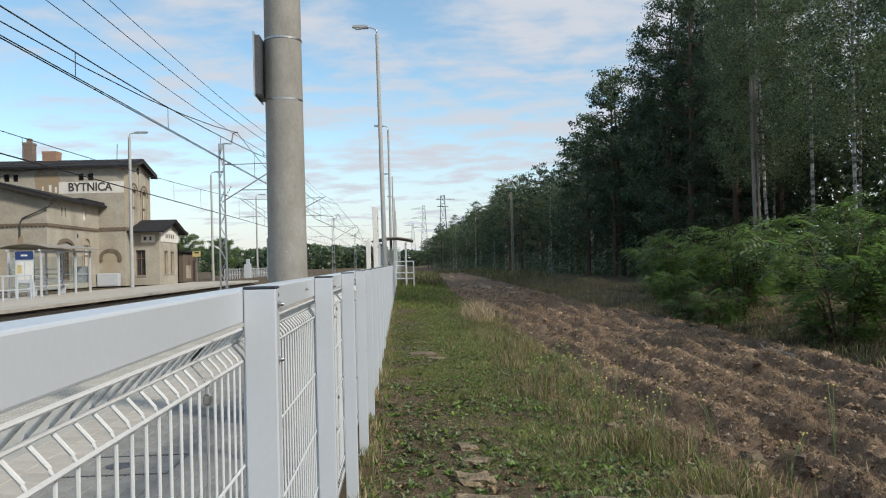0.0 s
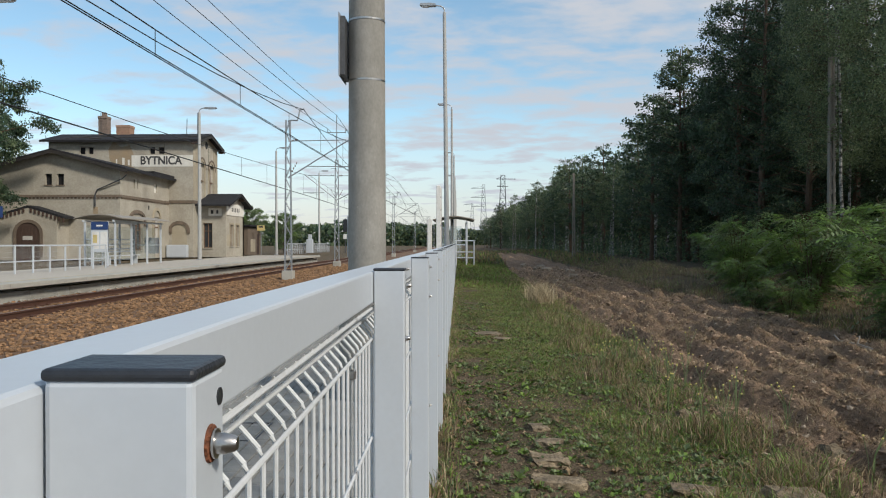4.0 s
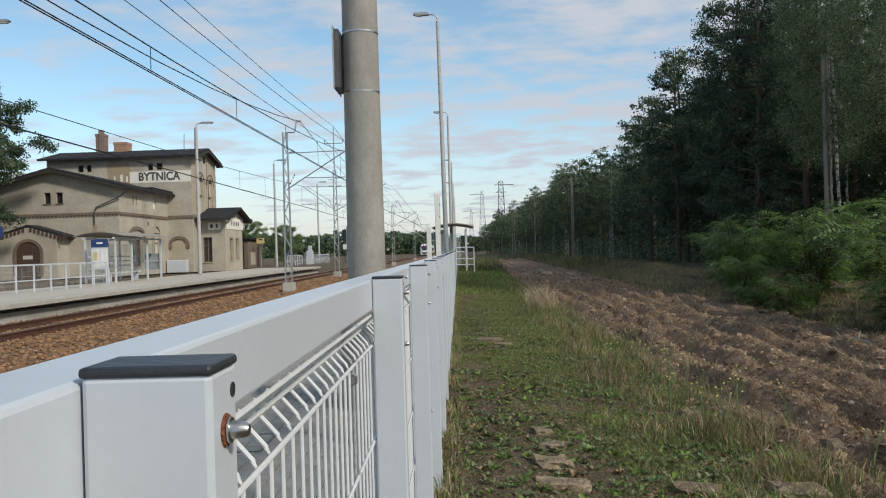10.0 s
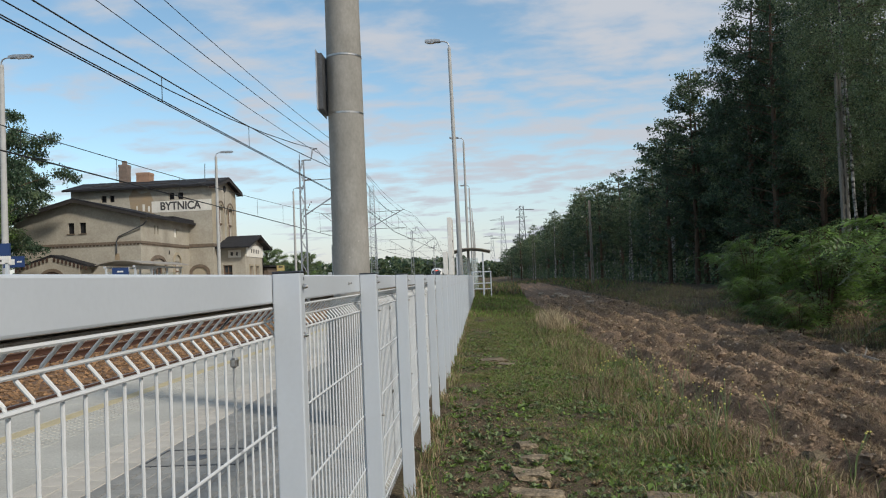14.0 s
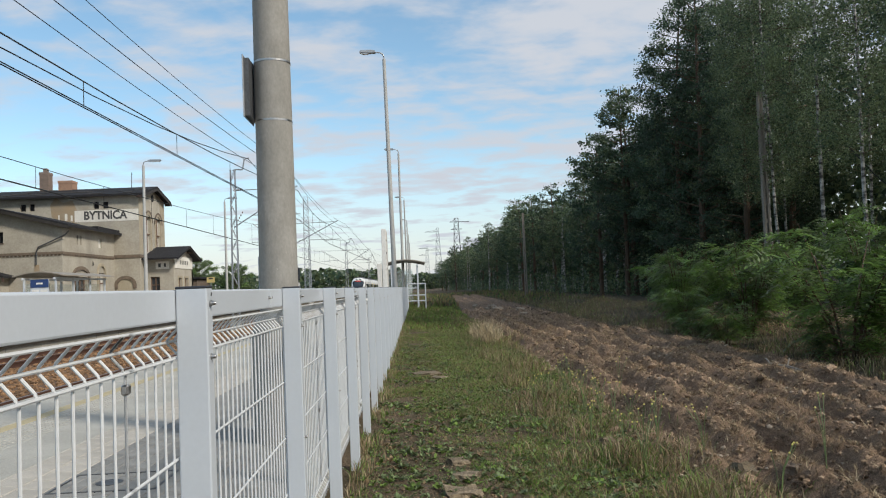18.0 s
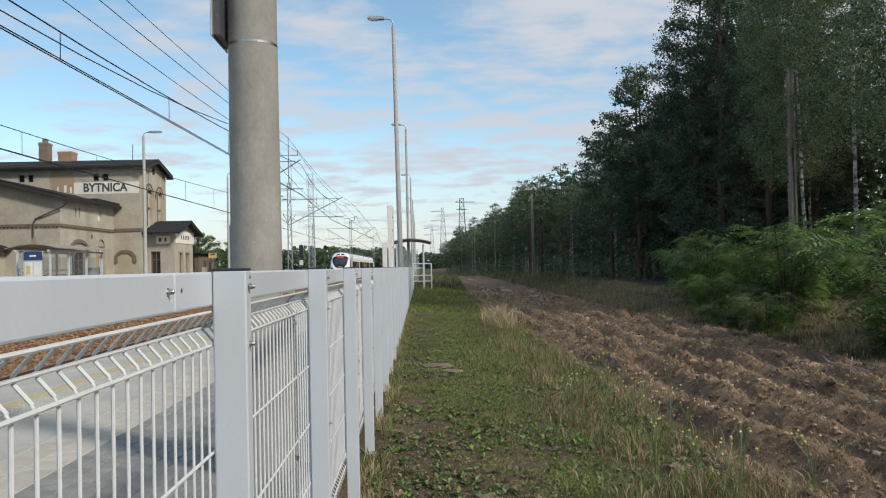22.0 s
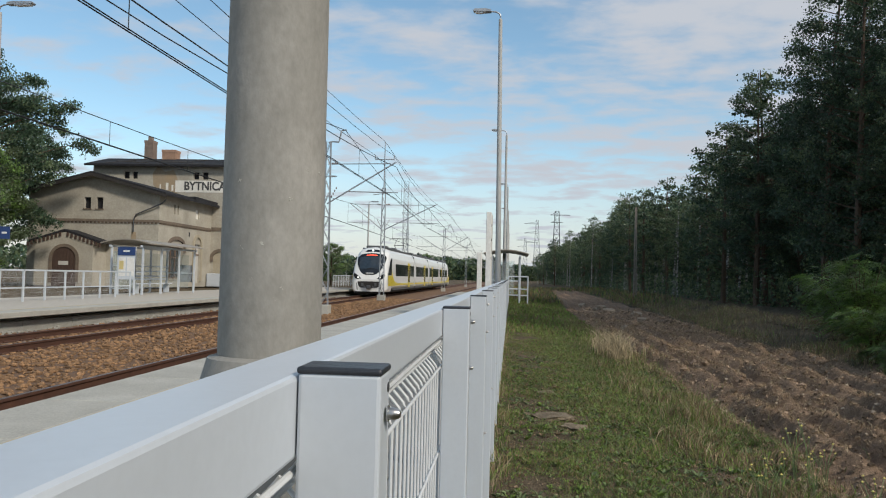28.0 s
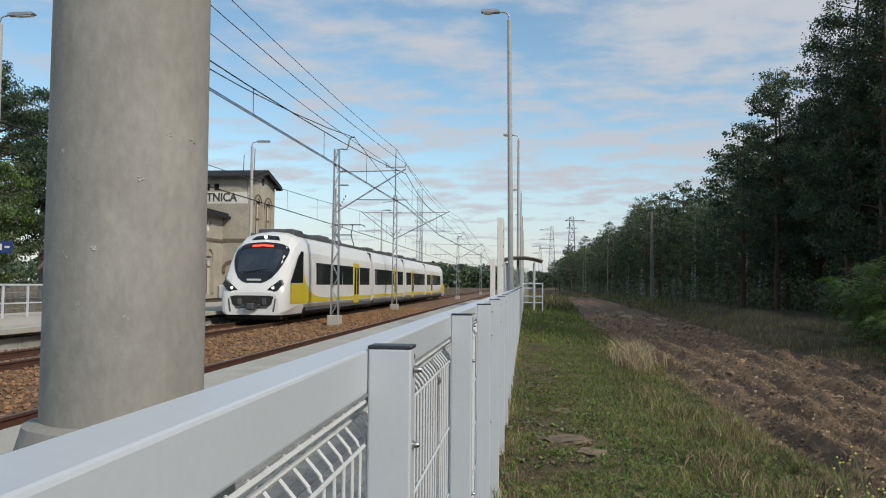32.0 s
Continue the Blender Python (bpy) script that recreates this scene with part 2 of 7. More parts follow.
SLABM = mat("broken_sandy_slab", (0.27, 0.21, 0.135), (0.11, 0.085, 0.055), 0.9, 0, 9, 50, 1.0, 0.5, rand=0.2, contrast=0.4, detail=6)
TURF = mat("turf_ground", (0.075, 0.063, 0.036), (0.14, 0.104, 0.072), 0.97, 0, 1.6, 75, 1.0, 0.85, contrast=0.3, spec=0.15, detail=8)
GRASS = mat("green_grass", (0.2, 0.29, 0.058), (0.1, 0.165, 0.034), 0.6, 0, 0.9, 20, 0, 0.2, island=0.6, trans=0.35)
STRAW = mat("straw_grass", (0.5, 0.41, 0.26), (0.32, 0.25, 0.15), 0.7, 0, 0.9, 20, 0, 0.2, island=0.3, trans=0.25)
GRASS_DRY = mat("dry_grass", (0.28, 0.2, 0.105), (0.14, 0.095, 0.052), 0.7, 0, 0.9, 20, 0, 0.2, island=0.6, trans=0.2)
WEED = mat("weed_leaf", (0.175, 0.225, 0.095), (0.095, 0.135, 0.052), 0.55, 0, 2, 20, 0, 0.2, island=0.55, trans=0.2)
LEAF = mat("birch_leaf", (0.19, 0.24, 0.12), (0.10, 0.14, 0.07), 0.38, 0, 0.35, 5, 0, 0.25, island=0.4, rand=0.2, trans=0.45)
LEAF_D = mat("dark_leaf", (0.07, 0.115, 0.062), (0.04, 0.072, 0.04), 0.4, 0, 0.35, 5, 0, 0.25, island=0.4, rand=0.2, trans=0.35)
LEAF_B = mat("bush_leaf", (0.21, 0.33, 0.085), (0.1, 0.18, 0.045), 0.4, 0, 0.6, 5, 0, 0.25, island=0.35, rand=0.1, trans=0.45)
BARK = mat("pine_bark", (0.13, 0.085, 0.055), (0.07, 0.05, 0.035), 0.95, 0, 5, 30, 0.6, 0.3, stretch=(3, 3, 0.6))
BIRCH = mat("birch_bark", (0.46, 0.45, 0.42), (0.04, 0.036, 0.033), 0.8, 0, 3, 30, 0.2, 0.15, stretch=(1, 1, 2), contrast=0.2)
WOODP = mat("weathered_pole", (0.27, 0.24, 0.2), (0.17, 0.15, 0.125), 0.9, 0, 4, 40, 0.4, 0.25, stretch=(4, 4, 0.4))


# ---- mesh helpers ----
class Shape:
    """Collects faces for one mesh."""
    def __init__(self):
        self.v, self.f, self.weld = [], [], False

    def add(self, vs, fs):
        k = len(self.v)
        self.v += [tuple(p) for p in vs]
        self.f += [tuple(i + k for i in q) for q in fs]
        return self

    def box(self, x0, x1, y0, y1, z0, z1):
        return self.add([(x0, y0, z0), (x1, y0, z0), (x1, y1, z0), (x0, y1, z0), (x0, y0, z1), (x1, y0, z1), (x1, y1, z1), (x0, y1, z1)],
                        [(0, 3, 2, 1), (4, 5, 6, 7), (0, 1, 5, 4), (1, 2, 6, 5), (2, 3, 7, 6), (3, 0, 4, 7)])

    def cbox(self, x0, x1, y0, y1, z0, z1, b=0.005, seg=1):
        bm = bmesh.new()
        bmesh.ops.create_cube(bm, size=1)
        for q in bm.verts:
            q.co = ((x0 + x1) / 2 + q.co.x * (x1 - x0), (y0 + y1) / 2 + q.co.y * (y1 - y0), (z0 + z1) / 2 + q.co.z * (z1 - z0))
        bmesh.ops.bevel(bm, geom=bm.edges[:], offset=b, segments=seg, affect="EDGES", profile=0.5)
        bm.verts.index_update()
        self.add([q.co[:] for q in bm.verts], [[q.index for q in g.verts] for g in bm.faces])
        bm.free()
        return self

    def cyl(self, p0, p1, r0, r1=None, n=10, caps=True):
        r1 = r0 if r1 is None else r1
        p0, p1 = Vector(p0), Vector(p1)
        d = (p1 - p0).normalized()
        a = d.orthogonal().normalized()
        b = d.cross(a)
        ring = [(math.cos(2 * math.pi * i / n), math.sin(2 * math.pi * i / n)) for i in range(n)]
        vs = [p0 + (a * c + b * s) * r0 for c, s in ring] + [p1 + (a * c + b * s) * r1 for c, s in ring]
        fs = [(i, (i + 1) % n, n + (i + 1) % n, n + i) for i in range(n)]
        if caps:
            fs += [tuple(range(n))[::-1], tuple(range(n, 2 * n))]
        return self.add(vs, fs)

    def tube(self, pts, r, n=6):
        pts = [Vector(p) for p in pts]
        vs, fs = [], []
        for i, p in enumerate(pts):
            d = (pts[min(i + 1, len(pts) - 1)] - pts[max(i - 1, 0)]).normalized()
            a = d.cross(Vector((0, 0, 1)))
            a = a.normalized() if a.length > 0.05 else Vector((1, 0, 0))
            b = a.cross(d)
            rr = r[i] if isinstance(r, (list, tuple)) else r
            vs += [p + (a * math.cos(2 * math.pi * k / n) + b * math.sin(2 * math.pi * k / n)) * rr for k in range(n)]
        for i in range(len(pts) - 1):
            fs += [(i * n + k, i * n + (k + 1) % n, (i + 1) * n + (k + 1) % n, (i + 1) * n + k) for k in range(n)]
        fs += [tuple(range(n))[::-1], tuple(range((len(pts) - 1) * n, len(pts) * n))]
        return self.add(vs, fs)

    def prism(self, poly, axis, a, b):
        """A closed outline of (u, w) drawn out along an axis from a to b: 'x' takes (y, z), 'y' takes (x, z), 'z' takes (x, y)."""
        def put(u, w, t):
            return {"x": (t, u, w), "y": (u, t, w), "z": (u, w, t)}[axis]
        n = len(poly)
        vs = [put(u, w, a) for u, w in poly] + [put(u, w, b) for u, w in poly]
        return self.add(vs, [tuple(range(n))[::-1], tuple(range(n, 2 * n))] + [(i, (i + 1) % n, n + (i + 1) % n, n + i) for i in range(n)])

    def lathe(self, prof, n=24, at=(0, 0, 0)):
        vs = [(at[0] + r * math.cos(2 * math.pi * k / n), at[1] + r * math.sin(2 * math.pi * k / n), at[2] + z) for r, z in prof for k in range(n)]
        fs = [(i * n + k, i * n + (k + 1) % n, (i + 1) * n + (k + 1) % n, (i + 1) * n + k) for i in range(len(prof) - 1) for k in range(n)]
        fs += [tuple(range(n))[::-1], tuple(range((len(prof) - 1) * n, len(prof) * n))]
        return self.add(vs, fs)

    def mesh(self, name, material=None, smooth=False):
        me = bpy.data.meshes.new(name)
        me.from_pydata(self.v, [], self.f)
        if material:
            me.materials.append(material)
        bm = bmesh.new()
        bm.from_mesh(me)
        if self.weld:
            bmesh.ops.remove_doubles(bm, verts=bm.verts[:], dist=0.0005)
        elif len(self.f) < 60000:
            bmesh.ops.recalc_face_normals(bm, faces=bm.faces[:])
        bm.to_mesh(me)
        bm.free()
        if smooth:
            me.polygons.foreach_set("use_smooth", [True] * len(me.polygons))
            me.set_sharp_from_angle(angle=radians(40))
        me.update()
        return me


def part(name, shape, material, parent=None, label="", smooth=False, at=None):
    """Links one mesh object, under a thing or a part if parent is given."""
    me = shape if isinstance(shape, bpy.types.Mesh) else shape.mesh(name, material, smooth)
    ob = new(name, me)
    if parent is not None:
        ob.parent = parent
    if at is not None:
        ob.matrix_basis = at if isinstance(at, Matrix) else Matrix.Translation(at)
    if label:
        tagged(ob, label)
    return ob


def thing(name, label, category, at=(0, 0, 0), group="", kind="", rz=0):
    ob = new(name)
    ob.empty_display_size = 0.2
    ob.matrix_basis = pose(*at, 0, 0, rz)
    return tagged(ob, label, category, group, kind)


def structure(name, shape, material, label, category="", smooth=False):
    ob = part(name, shape, material, smooth=smooth)
    return tagged(ob, label, category or name, kind="structure")


def quads(name, mats, centres, us, ws, shade=None, arch=None):
    """Many loose leaf quads in one mesh: centre, half-width vector u, length vector w (from stem to tip), folded to a diamond."""
    c, u, w = (np.asarray(a, float) for a in (centres, us, ws))
    n = len(c)
    v = np.empty((n * 4, 3))
    v[0::4], v[1::4], v[2::4], v[3::4] = c - w * 0.5, c + u, c + w * 0.5, c - u
    if arch is not None:
        v[1::4] += arch
        v[3::4] += arch
    me = bpy.data.meshes.new(name)
    me.vertices.add(n * 4)
    me.vertices.foreach_set("co", v.ravel())
    me.loops.add(n * 4)
    me.loops.foreach_set("vertex_index", np.arange(n * 4, dtype=np.int32))
    me.polygons.add(n)
    me.polygons.foreach_set("loop_start", np.arange(0, n * 4, 4, dtype=np.int32))
    me.polygons.foreach_set("loop_total", np.full(n, 4, dtype=np.int32))
    for m in mats:
        me.materials.append(m)
    if shade is not None:
        me.polygons.foreach_set("material_index", np.asarray(shade, dtype=np.int32))
    me.update(calc_edges=True)
    return me


def unit(rng, n):
    d = rng.normal(size=(n, 3))
    return d / np.linalg.norm(d, axis=1)[:, None]


# ---- ground, platforms, tracks ----
PLAT, FAR_PLAT, RAIL_Z, BED_Z = 0.06, 0.0, -0.43, -0.60
NEAR_EDGE, FAR_EDGE, NEAR_TRACK, FAR_TRACK = -3.72, -12.42, -5.17, -10.77
FENCE_TOP, BAY = 1.10, 1.25


def field_edges(y):
    """Where the ploughed strip begins and ends, by distance along the fence."""
    a = float(np.interp(y, [-5, 4, 8, 12, 18, 40, 90], [2.1, 2.15, 2.2, 2.3, 2.4, 2.8, 4.6]))
    b = float(np.interp(y, [-5, 5, 9, 12, 17, 23, 33, 40, 92], [5.7, 5.9, 6.15, 6.4, 6.5, 6.3, 6.5, 6.9, 8.6]))
    return a + 0.22 * noise.noise((y * 0.6, 1.0, 0)), b + 0.3 * noise.noise((y * 0.3, 5.0, 0))


def furrow(x, y):
    """0 in a furrow, 1 on the crest of a turned slice; the slices run along the strip and spread out with distance."""
    u = (x - 2.6) / (1 + 0.013 * max(0.0, y - 8)) + 0.16 * noise.noise((x * 0.5, y * 0.35, 3.0)) + 0.08 * noise.noise((x * 1.5, y * 1.3, 3.0))
    ph = u / 0.53
    ph -= math.floor(ph)
    r = ph / 0.6 if ph < 0.6 else (1 - ph) / 0.4
    return r * r * (3 - 2 * r)


def ground_height(x, y):
    """Ground east of the fence: flat verge, furrows of ploughed soil, a low bank to the wood. Returns height and share of soil."""
    h = -0.12 - 0.07 * max(0.0, min(x, 3.0))
    a, b = field_edges(y)
    k = min(1.0, max(0.0, (x - a) / 0.4)) * min(1.0, max(0.0, (b - x) / 0.5)) if y < 110 else 0.0
    if k > 0:
        r = furrow(x, y)
        lump = 0.5 + 0.9 * noise.noise((x * 1.3, y * 0.9, 8))
        torn = 1 - 2.2 * abs(noise.noise((x * 3.1, y * 2.2, 14)))
        crumb = 1 - abs(noise.noise((x * 6.5, y * 5.2, 4))) * 2.4
        h += k * (0.185 * r * (0.65 + 0.6 * lump) - 0.045 + 0.032 * torn * (0.4 + 0.6 * r) + 0.035 * noise.noise((x * 1.4, y * 1.1, 0)) + 0.018 * crumb * (0.3 + r) + 0.02 * noise.noise((x * 11, y * 10, 7)) + 0.02 * noise.noise((x * 23, y * 21, 7)))
    else:
        h += 0.03 * noise.noise((x * 1.7, y * 1.7, 2)) + 0.018 * noise.noise((x * 7, y * 7, 2))
    if x > b:
        h += min(0.3, (x - b) * 0.12)
    return h, k


def grid_mesh(name, xs, ys, fn, mats, pick=None):
    vs, fs, mi, nx = [], [], [], len(xs)
    for y in ys:
        for x in xs:
            vs.append((x, y, fn(x, y)))
    for j in range(len(ys) - 1):
        for i in range(nx - 1):
            fs.append((j * nx + i, j * nx + i + 1, (j + 1) * nx + i + 1, (j + 1) * nx + i))
            if pick:
                mi.append(pick((xs[i] + xs[i + 1]) / 2, (ys[j] + ys[j + 1]) / 2))
    me = bpy.data.meshes.new(name)
    me.from_pydata(vs, [], fs)
    for m in mats:
        me.materials.append(m)
    me.polygons.foreach_set("use_smooth", [True] * len(fs))
    if pick:
        me.polygons.foreach_set("material_index", mi)
    me.update()
    return me


def steps(*runs):
    out = []
    for a, b, d in runs:
        k = max(1, round((b - a) / d))
        out += [a + (b - a) * i / k for i in range(k)]
    return out + [runs[-1][1]]


gx = steps((-0.11, 1.5, 0.09), (1.5, 6.8, 0.042), (6.8, 8.6, 0.07), (8.4, 12, 0.45), (12, 60, 8), (60, 1500, 240))
gy = steps((-30, -2, 4), (-2, 2, 0.4), (2, 14, 0.048), (14, 34, 0.13), (34, 60, 0.35), (60, 112, 1.3), (112, 300, 20), (300, 3000, 450))
tagged(part("ground", grid_mesh("ground", gx, gy, lambda x, y: ground_height(x, y)[0], (TURF, SOIL), lambda x, y: int(ground_height(x, y)[1] > 0.35)), None),
       "grassy verge and ploughed brown soil with stones", "ground", kind="structure")

# the ground on the track side: one sheet out to the horizon
gw = steps((-1500, -60, 240), (-60, -19, 8), (-19, -12.6, 3.2), (-12.6, -3.6, 1.5), (-3.6, -0.11, 1.2))
gwy = steps((-30, 120, 15), (120, 300, 30), (300, 3000, 450))
tagged(part("ground", grid_mesh("ground", gw, gwy, lambda x, y: -0.09 if x < -13.5 else -0.64, (TURF,)), None),
       "grassy ground beside the railway", "ground", kind="structure")


prng = random.Random(3)


def platform_near():
    s = Shape().box(NEAR_EDGE + 0.12, -0.2, -25, 60, -0.7, PLAT - 0.06)
    ob = structure("platform", s, CONC_LIGHT, "railway platform with grey pavers and a pale concrete edge", "platform")
    # edge slabs
    for i in range(58):
        y = -25 + i * 1.5
        part("edge_slab", Shape().cbox(NEAR_EDGE, NEAR_EDGE + 0.72, y + 0.004, y + 1.496, PLAT - 0.14, PLAT, 0.008), CONC_LIGHT, ob)
    # rows of pavers, read from the edge to the fence
    def strip(name, x0, x1, material, dx, dy, joint=0.004):
        nx = max(1, round((x1 - x0) / dx))
        w = (x1 - x0) / nx
        rest = Shape()
        me = Shape().cbox(-w / 2 + joint / 2, w / 2 - joint / 2, -dy / 2 + joint / 2, dy / 2 - joint / 2, -0.06, 0, 0.004).mesh(name, material)
        for i in range(nx):
            off = (i % 2) * dy / 2
            y = -24.5 + off
            while y < 58:
                x = x0 + (i + 0.5) * w
                if 2.2 < y < 9.5 and dx * dy > 0.015:
                    part(name, me, None, ob, at=(x, y, PLAT - 0.001 * prng.random()))
                elif y < 26:
                    rest.box(x - w / 2 + joint / 2, x + w / 2 - joint / 2, y - dy / 2 + joint / 2, y + dy / 2 - joint / 2, PLAT - 0.06, PLAT - 0.001 * prng.random())
                else:
                    rest.box(x - w / 2, x + w / 2, y - dy / 2, y + dy / 2, PLAT - 0.06, PLAT - 0.001)
                y += dy
        r = part("pavers", rest, material, ob)
        tagged(r, kind="stuff")
    strip("yellow_slab", NEAR_EDGE + 0.72, NEAR_EDGE + 0.86, YELLOW_T, 0.14, 0.5)
    strip("tactile_slab", NEAR_EDGE + 0.86, NEAR_EDGE + 1.26, CONC_LIGHT, 0.4, 0.4)
    strip("slab", NEAR_EDGE + 1.26, NEAR_EDGE + 1.76, CONC_LIGHT, 0.5, 1.0)
    strip("cream_paver", NEAR_EDGE + 1.76, NEAR_EDGE + 2.16, PAVER_S, 0.2, 0.2)
    strip("paver", NEAR_EDGE + 2.16, -0.2, PAVER, 0.1, 0.2)
    kerb = Shape()
    for i in range(85):
        kerb.cbox(-0.2, -0.12, -25 + i, -25 + i + 0.992, -0.3, PLAT + 0.003, 0.006)
    part("kerb", kerb, CONC_LIGHT, ob)
    # studs of the tactile strip
    st = Shape()
    for i in range(6):
        for j in range(int((26 + 4) / 0.06)):
            x, y = NEAR_EDGE + 0.9 + i * 0.06, -4 + j * 0.06
            st.cyl((x, y, PLAT - 0.002), (x, y, PLAT + 0.005), 0.015, 0.011, 6)
    tagged(part("studs", st, CONC_LIGHT, ob), kind="stuff")
    return ob


def platform_far():
    s = Shape().box(-18.6, FAR_EDGE - 0.62, -25, 72, -0.75, FAR_PLAT - 0.012)
    ob = structure("platform", s, PAVER_S, "far railway platform with a pale worn concrete edge", "platform")
    wall = Shape()
    for i in range(40):
        y = -25 + i * 2.4
        wall.cbox(FAR_EDGE - 0.42, FAR_EDGE - 0.28, y + 0.01, y + 2.39, -0.75, FAR_PLAT - 0.27, 0.01)
    part("retaining_wall", wall, CONC_WALL, ob, "stained concrete retaining wall")
    for i in range(64):
        y = -25 + i * 1.5
        part("edge_slab", Shape().cbox(FAR_EDGE - 0.75, FAR_EDGE, y + 0.006, y + 1.494, FAR_PLAT - 0.15, FAR_PLAT, 0.012), CONC_LIGHT, ob)
    part("yellow_line", Shape().box(FAR_EDGE - 0.92, FAR_EDGE - 0.80, -25, 71, FAR_PLAT - 0.01, FAR_PLAT - 0.004), YELLOW_T, ob)
    rubble = Shape()
    rng = random.Random(4)
    for i in range(700):
        y, z = rng.uniform(-5, 70), -0.6 + 0.1 * rng.random()
        r = rng.uniform(0.03, 0.09)
        rubble.cbox(FAR_EDGE - 0.16, FAR_EDGE - 0.12 + r * 0.4, y - r, y + r, z - r * 0.5, z + r * 0.5, 0.01)
    tagged(part("rubble", rubble, CONC_WALL, ob), kind="stuff")
    return ob


def track(cx, label):
    ob = thing("railway_track", label, "railway track", (cx, 0, 0), "railway tracks", "structure")
    y0, y1 = -25.0, 420.0
    prof = [(-0.07, 0), (-0.07, 0.012), (-0.012, 0.03), (-0.012, 0.125), (-0.036, 0.135), (-0.036, 0.168), (-0.03, 0.172), (0.03, 0.172), (0.036, 0.168), (0.036, 0.135), (0.012, 0.125), (0.012, 0.03), (0.07, 0.012), (0.07, 0)]
    for sx in (-0.753, 0.753):
        r = part("rail", Shape().prism([(sx + x, RAIL_Z - 0.172 + z) for x, z in prof], "y", y0, y1), RAIL, ob)
        part("rail_head", Shape().box(sx - 0.026, sx + 0.026, y0, y1, RAIL_Z - 0.0005, RAIL_Z + 0.002), RAILTOP, r)
    me = Shape().prism([(-1.3, RAIL_Z - 0.36), (1.3, RAIL_Z - 0.36), (1.3, RAIL_Z - 0.20), (1.0, RAIL_Z - 0.172), (0.5, RAIL_Z - 0.172), (0.3, RAIL_Z - 0.215), (-0.3, RAIL_Z - 0.215), (-0.5, RAIL_Z - 0.172), (-1.0, RAIL_Z - 0.172), (-1.3, RAIL_Z - 0.20)], "y", -0.13, 0.13).mesh("sleeper", SLEEPER)
    clip = Shape()
    for sx in (-0.753, 0.753):
        for d in (-0.11, 0.11):
            clip.cbox(sx + d - 0.035, sx + d + 0.035, -0.05, 0.05, RAIL_Z - 0.172, RAIL_Z - 0.125, 0.012)
    cm = clip.mesh("rail_clip", RAIL)
    for i in range(150):
        y = -6 + i * 0.6
        part("sleeper", me, None, ob, at=(0, y, 0))
        if 0 < i < 110:
            part("rail_clip", cm, None, ob, at=(0, y, 0))
    return ob


def ballast():
    """Bed with a shoulder on either side and loose stones on top."""
    prof = [(NEAR_EDGE + 0.1, -0.75), (NEAR_EDGE + 0.1, BED_Z + 0.05), (NEAR_TRACK + 1.2, RAIL_Z - 0.19), (NEAR_TRACK - 1.3, RAIL_Z - 0.17), (NEAR_TRACK - 1.9, -0.58), (-8.0, -0.61), (FAR_TRACK + 1.9, -0.58),
            (FAR_TRACK + 1.3, RAIL_Z - 0.17), (FAR_TRACK - 1.2, RAIL_Z - 0.19), (FAR_EDGE - 0.2, BED_Z + 0.05), (FAR_EDGE - 0.2, -0.75)]
    ob = structure("ballast_bed", Shape().prism(prof, "y", -25, 420), BALLAST_BED, "orange-brown ballast bed between the platforms", "ballast")
    line = sorted((x, z) for x, z in prof[1:-1])
    lx, lz = [p[0] for p in line], [p[1] for p in line]
    rng = np.random.default_rng(7)
    base = []
    for k in range(5):
        bm = bmesh.new()
        bmesh.ops.create_icosphere(bm, subdivisions=1, radius=1)
        for v in bm.verts:
            v.co *= 0.75 + 0.5 * rng.random()
        bm.verts.index_update()
        base.append((np.array([v.co[:] for v in bm.verts]), [[v.index for v in f.verts] for f in bm.faces]))
        bm.free()
    n = 26000
    ys = 6 + 56 * rng.random(n) ** 1.7
    xs = rng.uniform(FAR_EDGE - 0.1, -3.9, n)
    vs, fs, k = [], [], 0
    for x, y in zip(xs, ys):
        if min(abs(abs(x - NEAR_TRACK) - 0.753), abs(abs(x - FAR_TRACK) - 0.753)) < 0.09:
            continue
        bv, bf = base[int(rng.integers(5))]
        r = rng.uniform(0.022, 0.042) * (1 + y * 0.012)
        z = np.interp(x, lx, lz) + r * rng.uniform(-0.2, 0.7)
        a = rng.uniform(0, 6.28)
        ca, sa = math.cos(a), math.sin(a)
        p = bv * r * np.array([1.25, 0.95, 0.75])
        vs.append(np.stack([x + p[:, 0] * ca - p[:, 1] * sa, y + p[:, 0] * sa + p[:, 1] * ca, z + p[:, 2]], 1))
        fs += [[i + k for i in f] for f in bf]
        k += len(bv)
    me = bpy.data.meshes.new("ballast_stones")
    me.from_pydata(np.concatenate(vs).tolist(), [], fs)
    me.materials.append(BALLAST)
    tagged(part("ballast_stones", me, None, ob), kind="stuff")


platform_near()
platform_far()
track(NEAR_TRACK, "railway track with rusty rails beside the near platform")
track(FAR_TRACK, "railway track with rusty rails beside the far platform")
ballast()


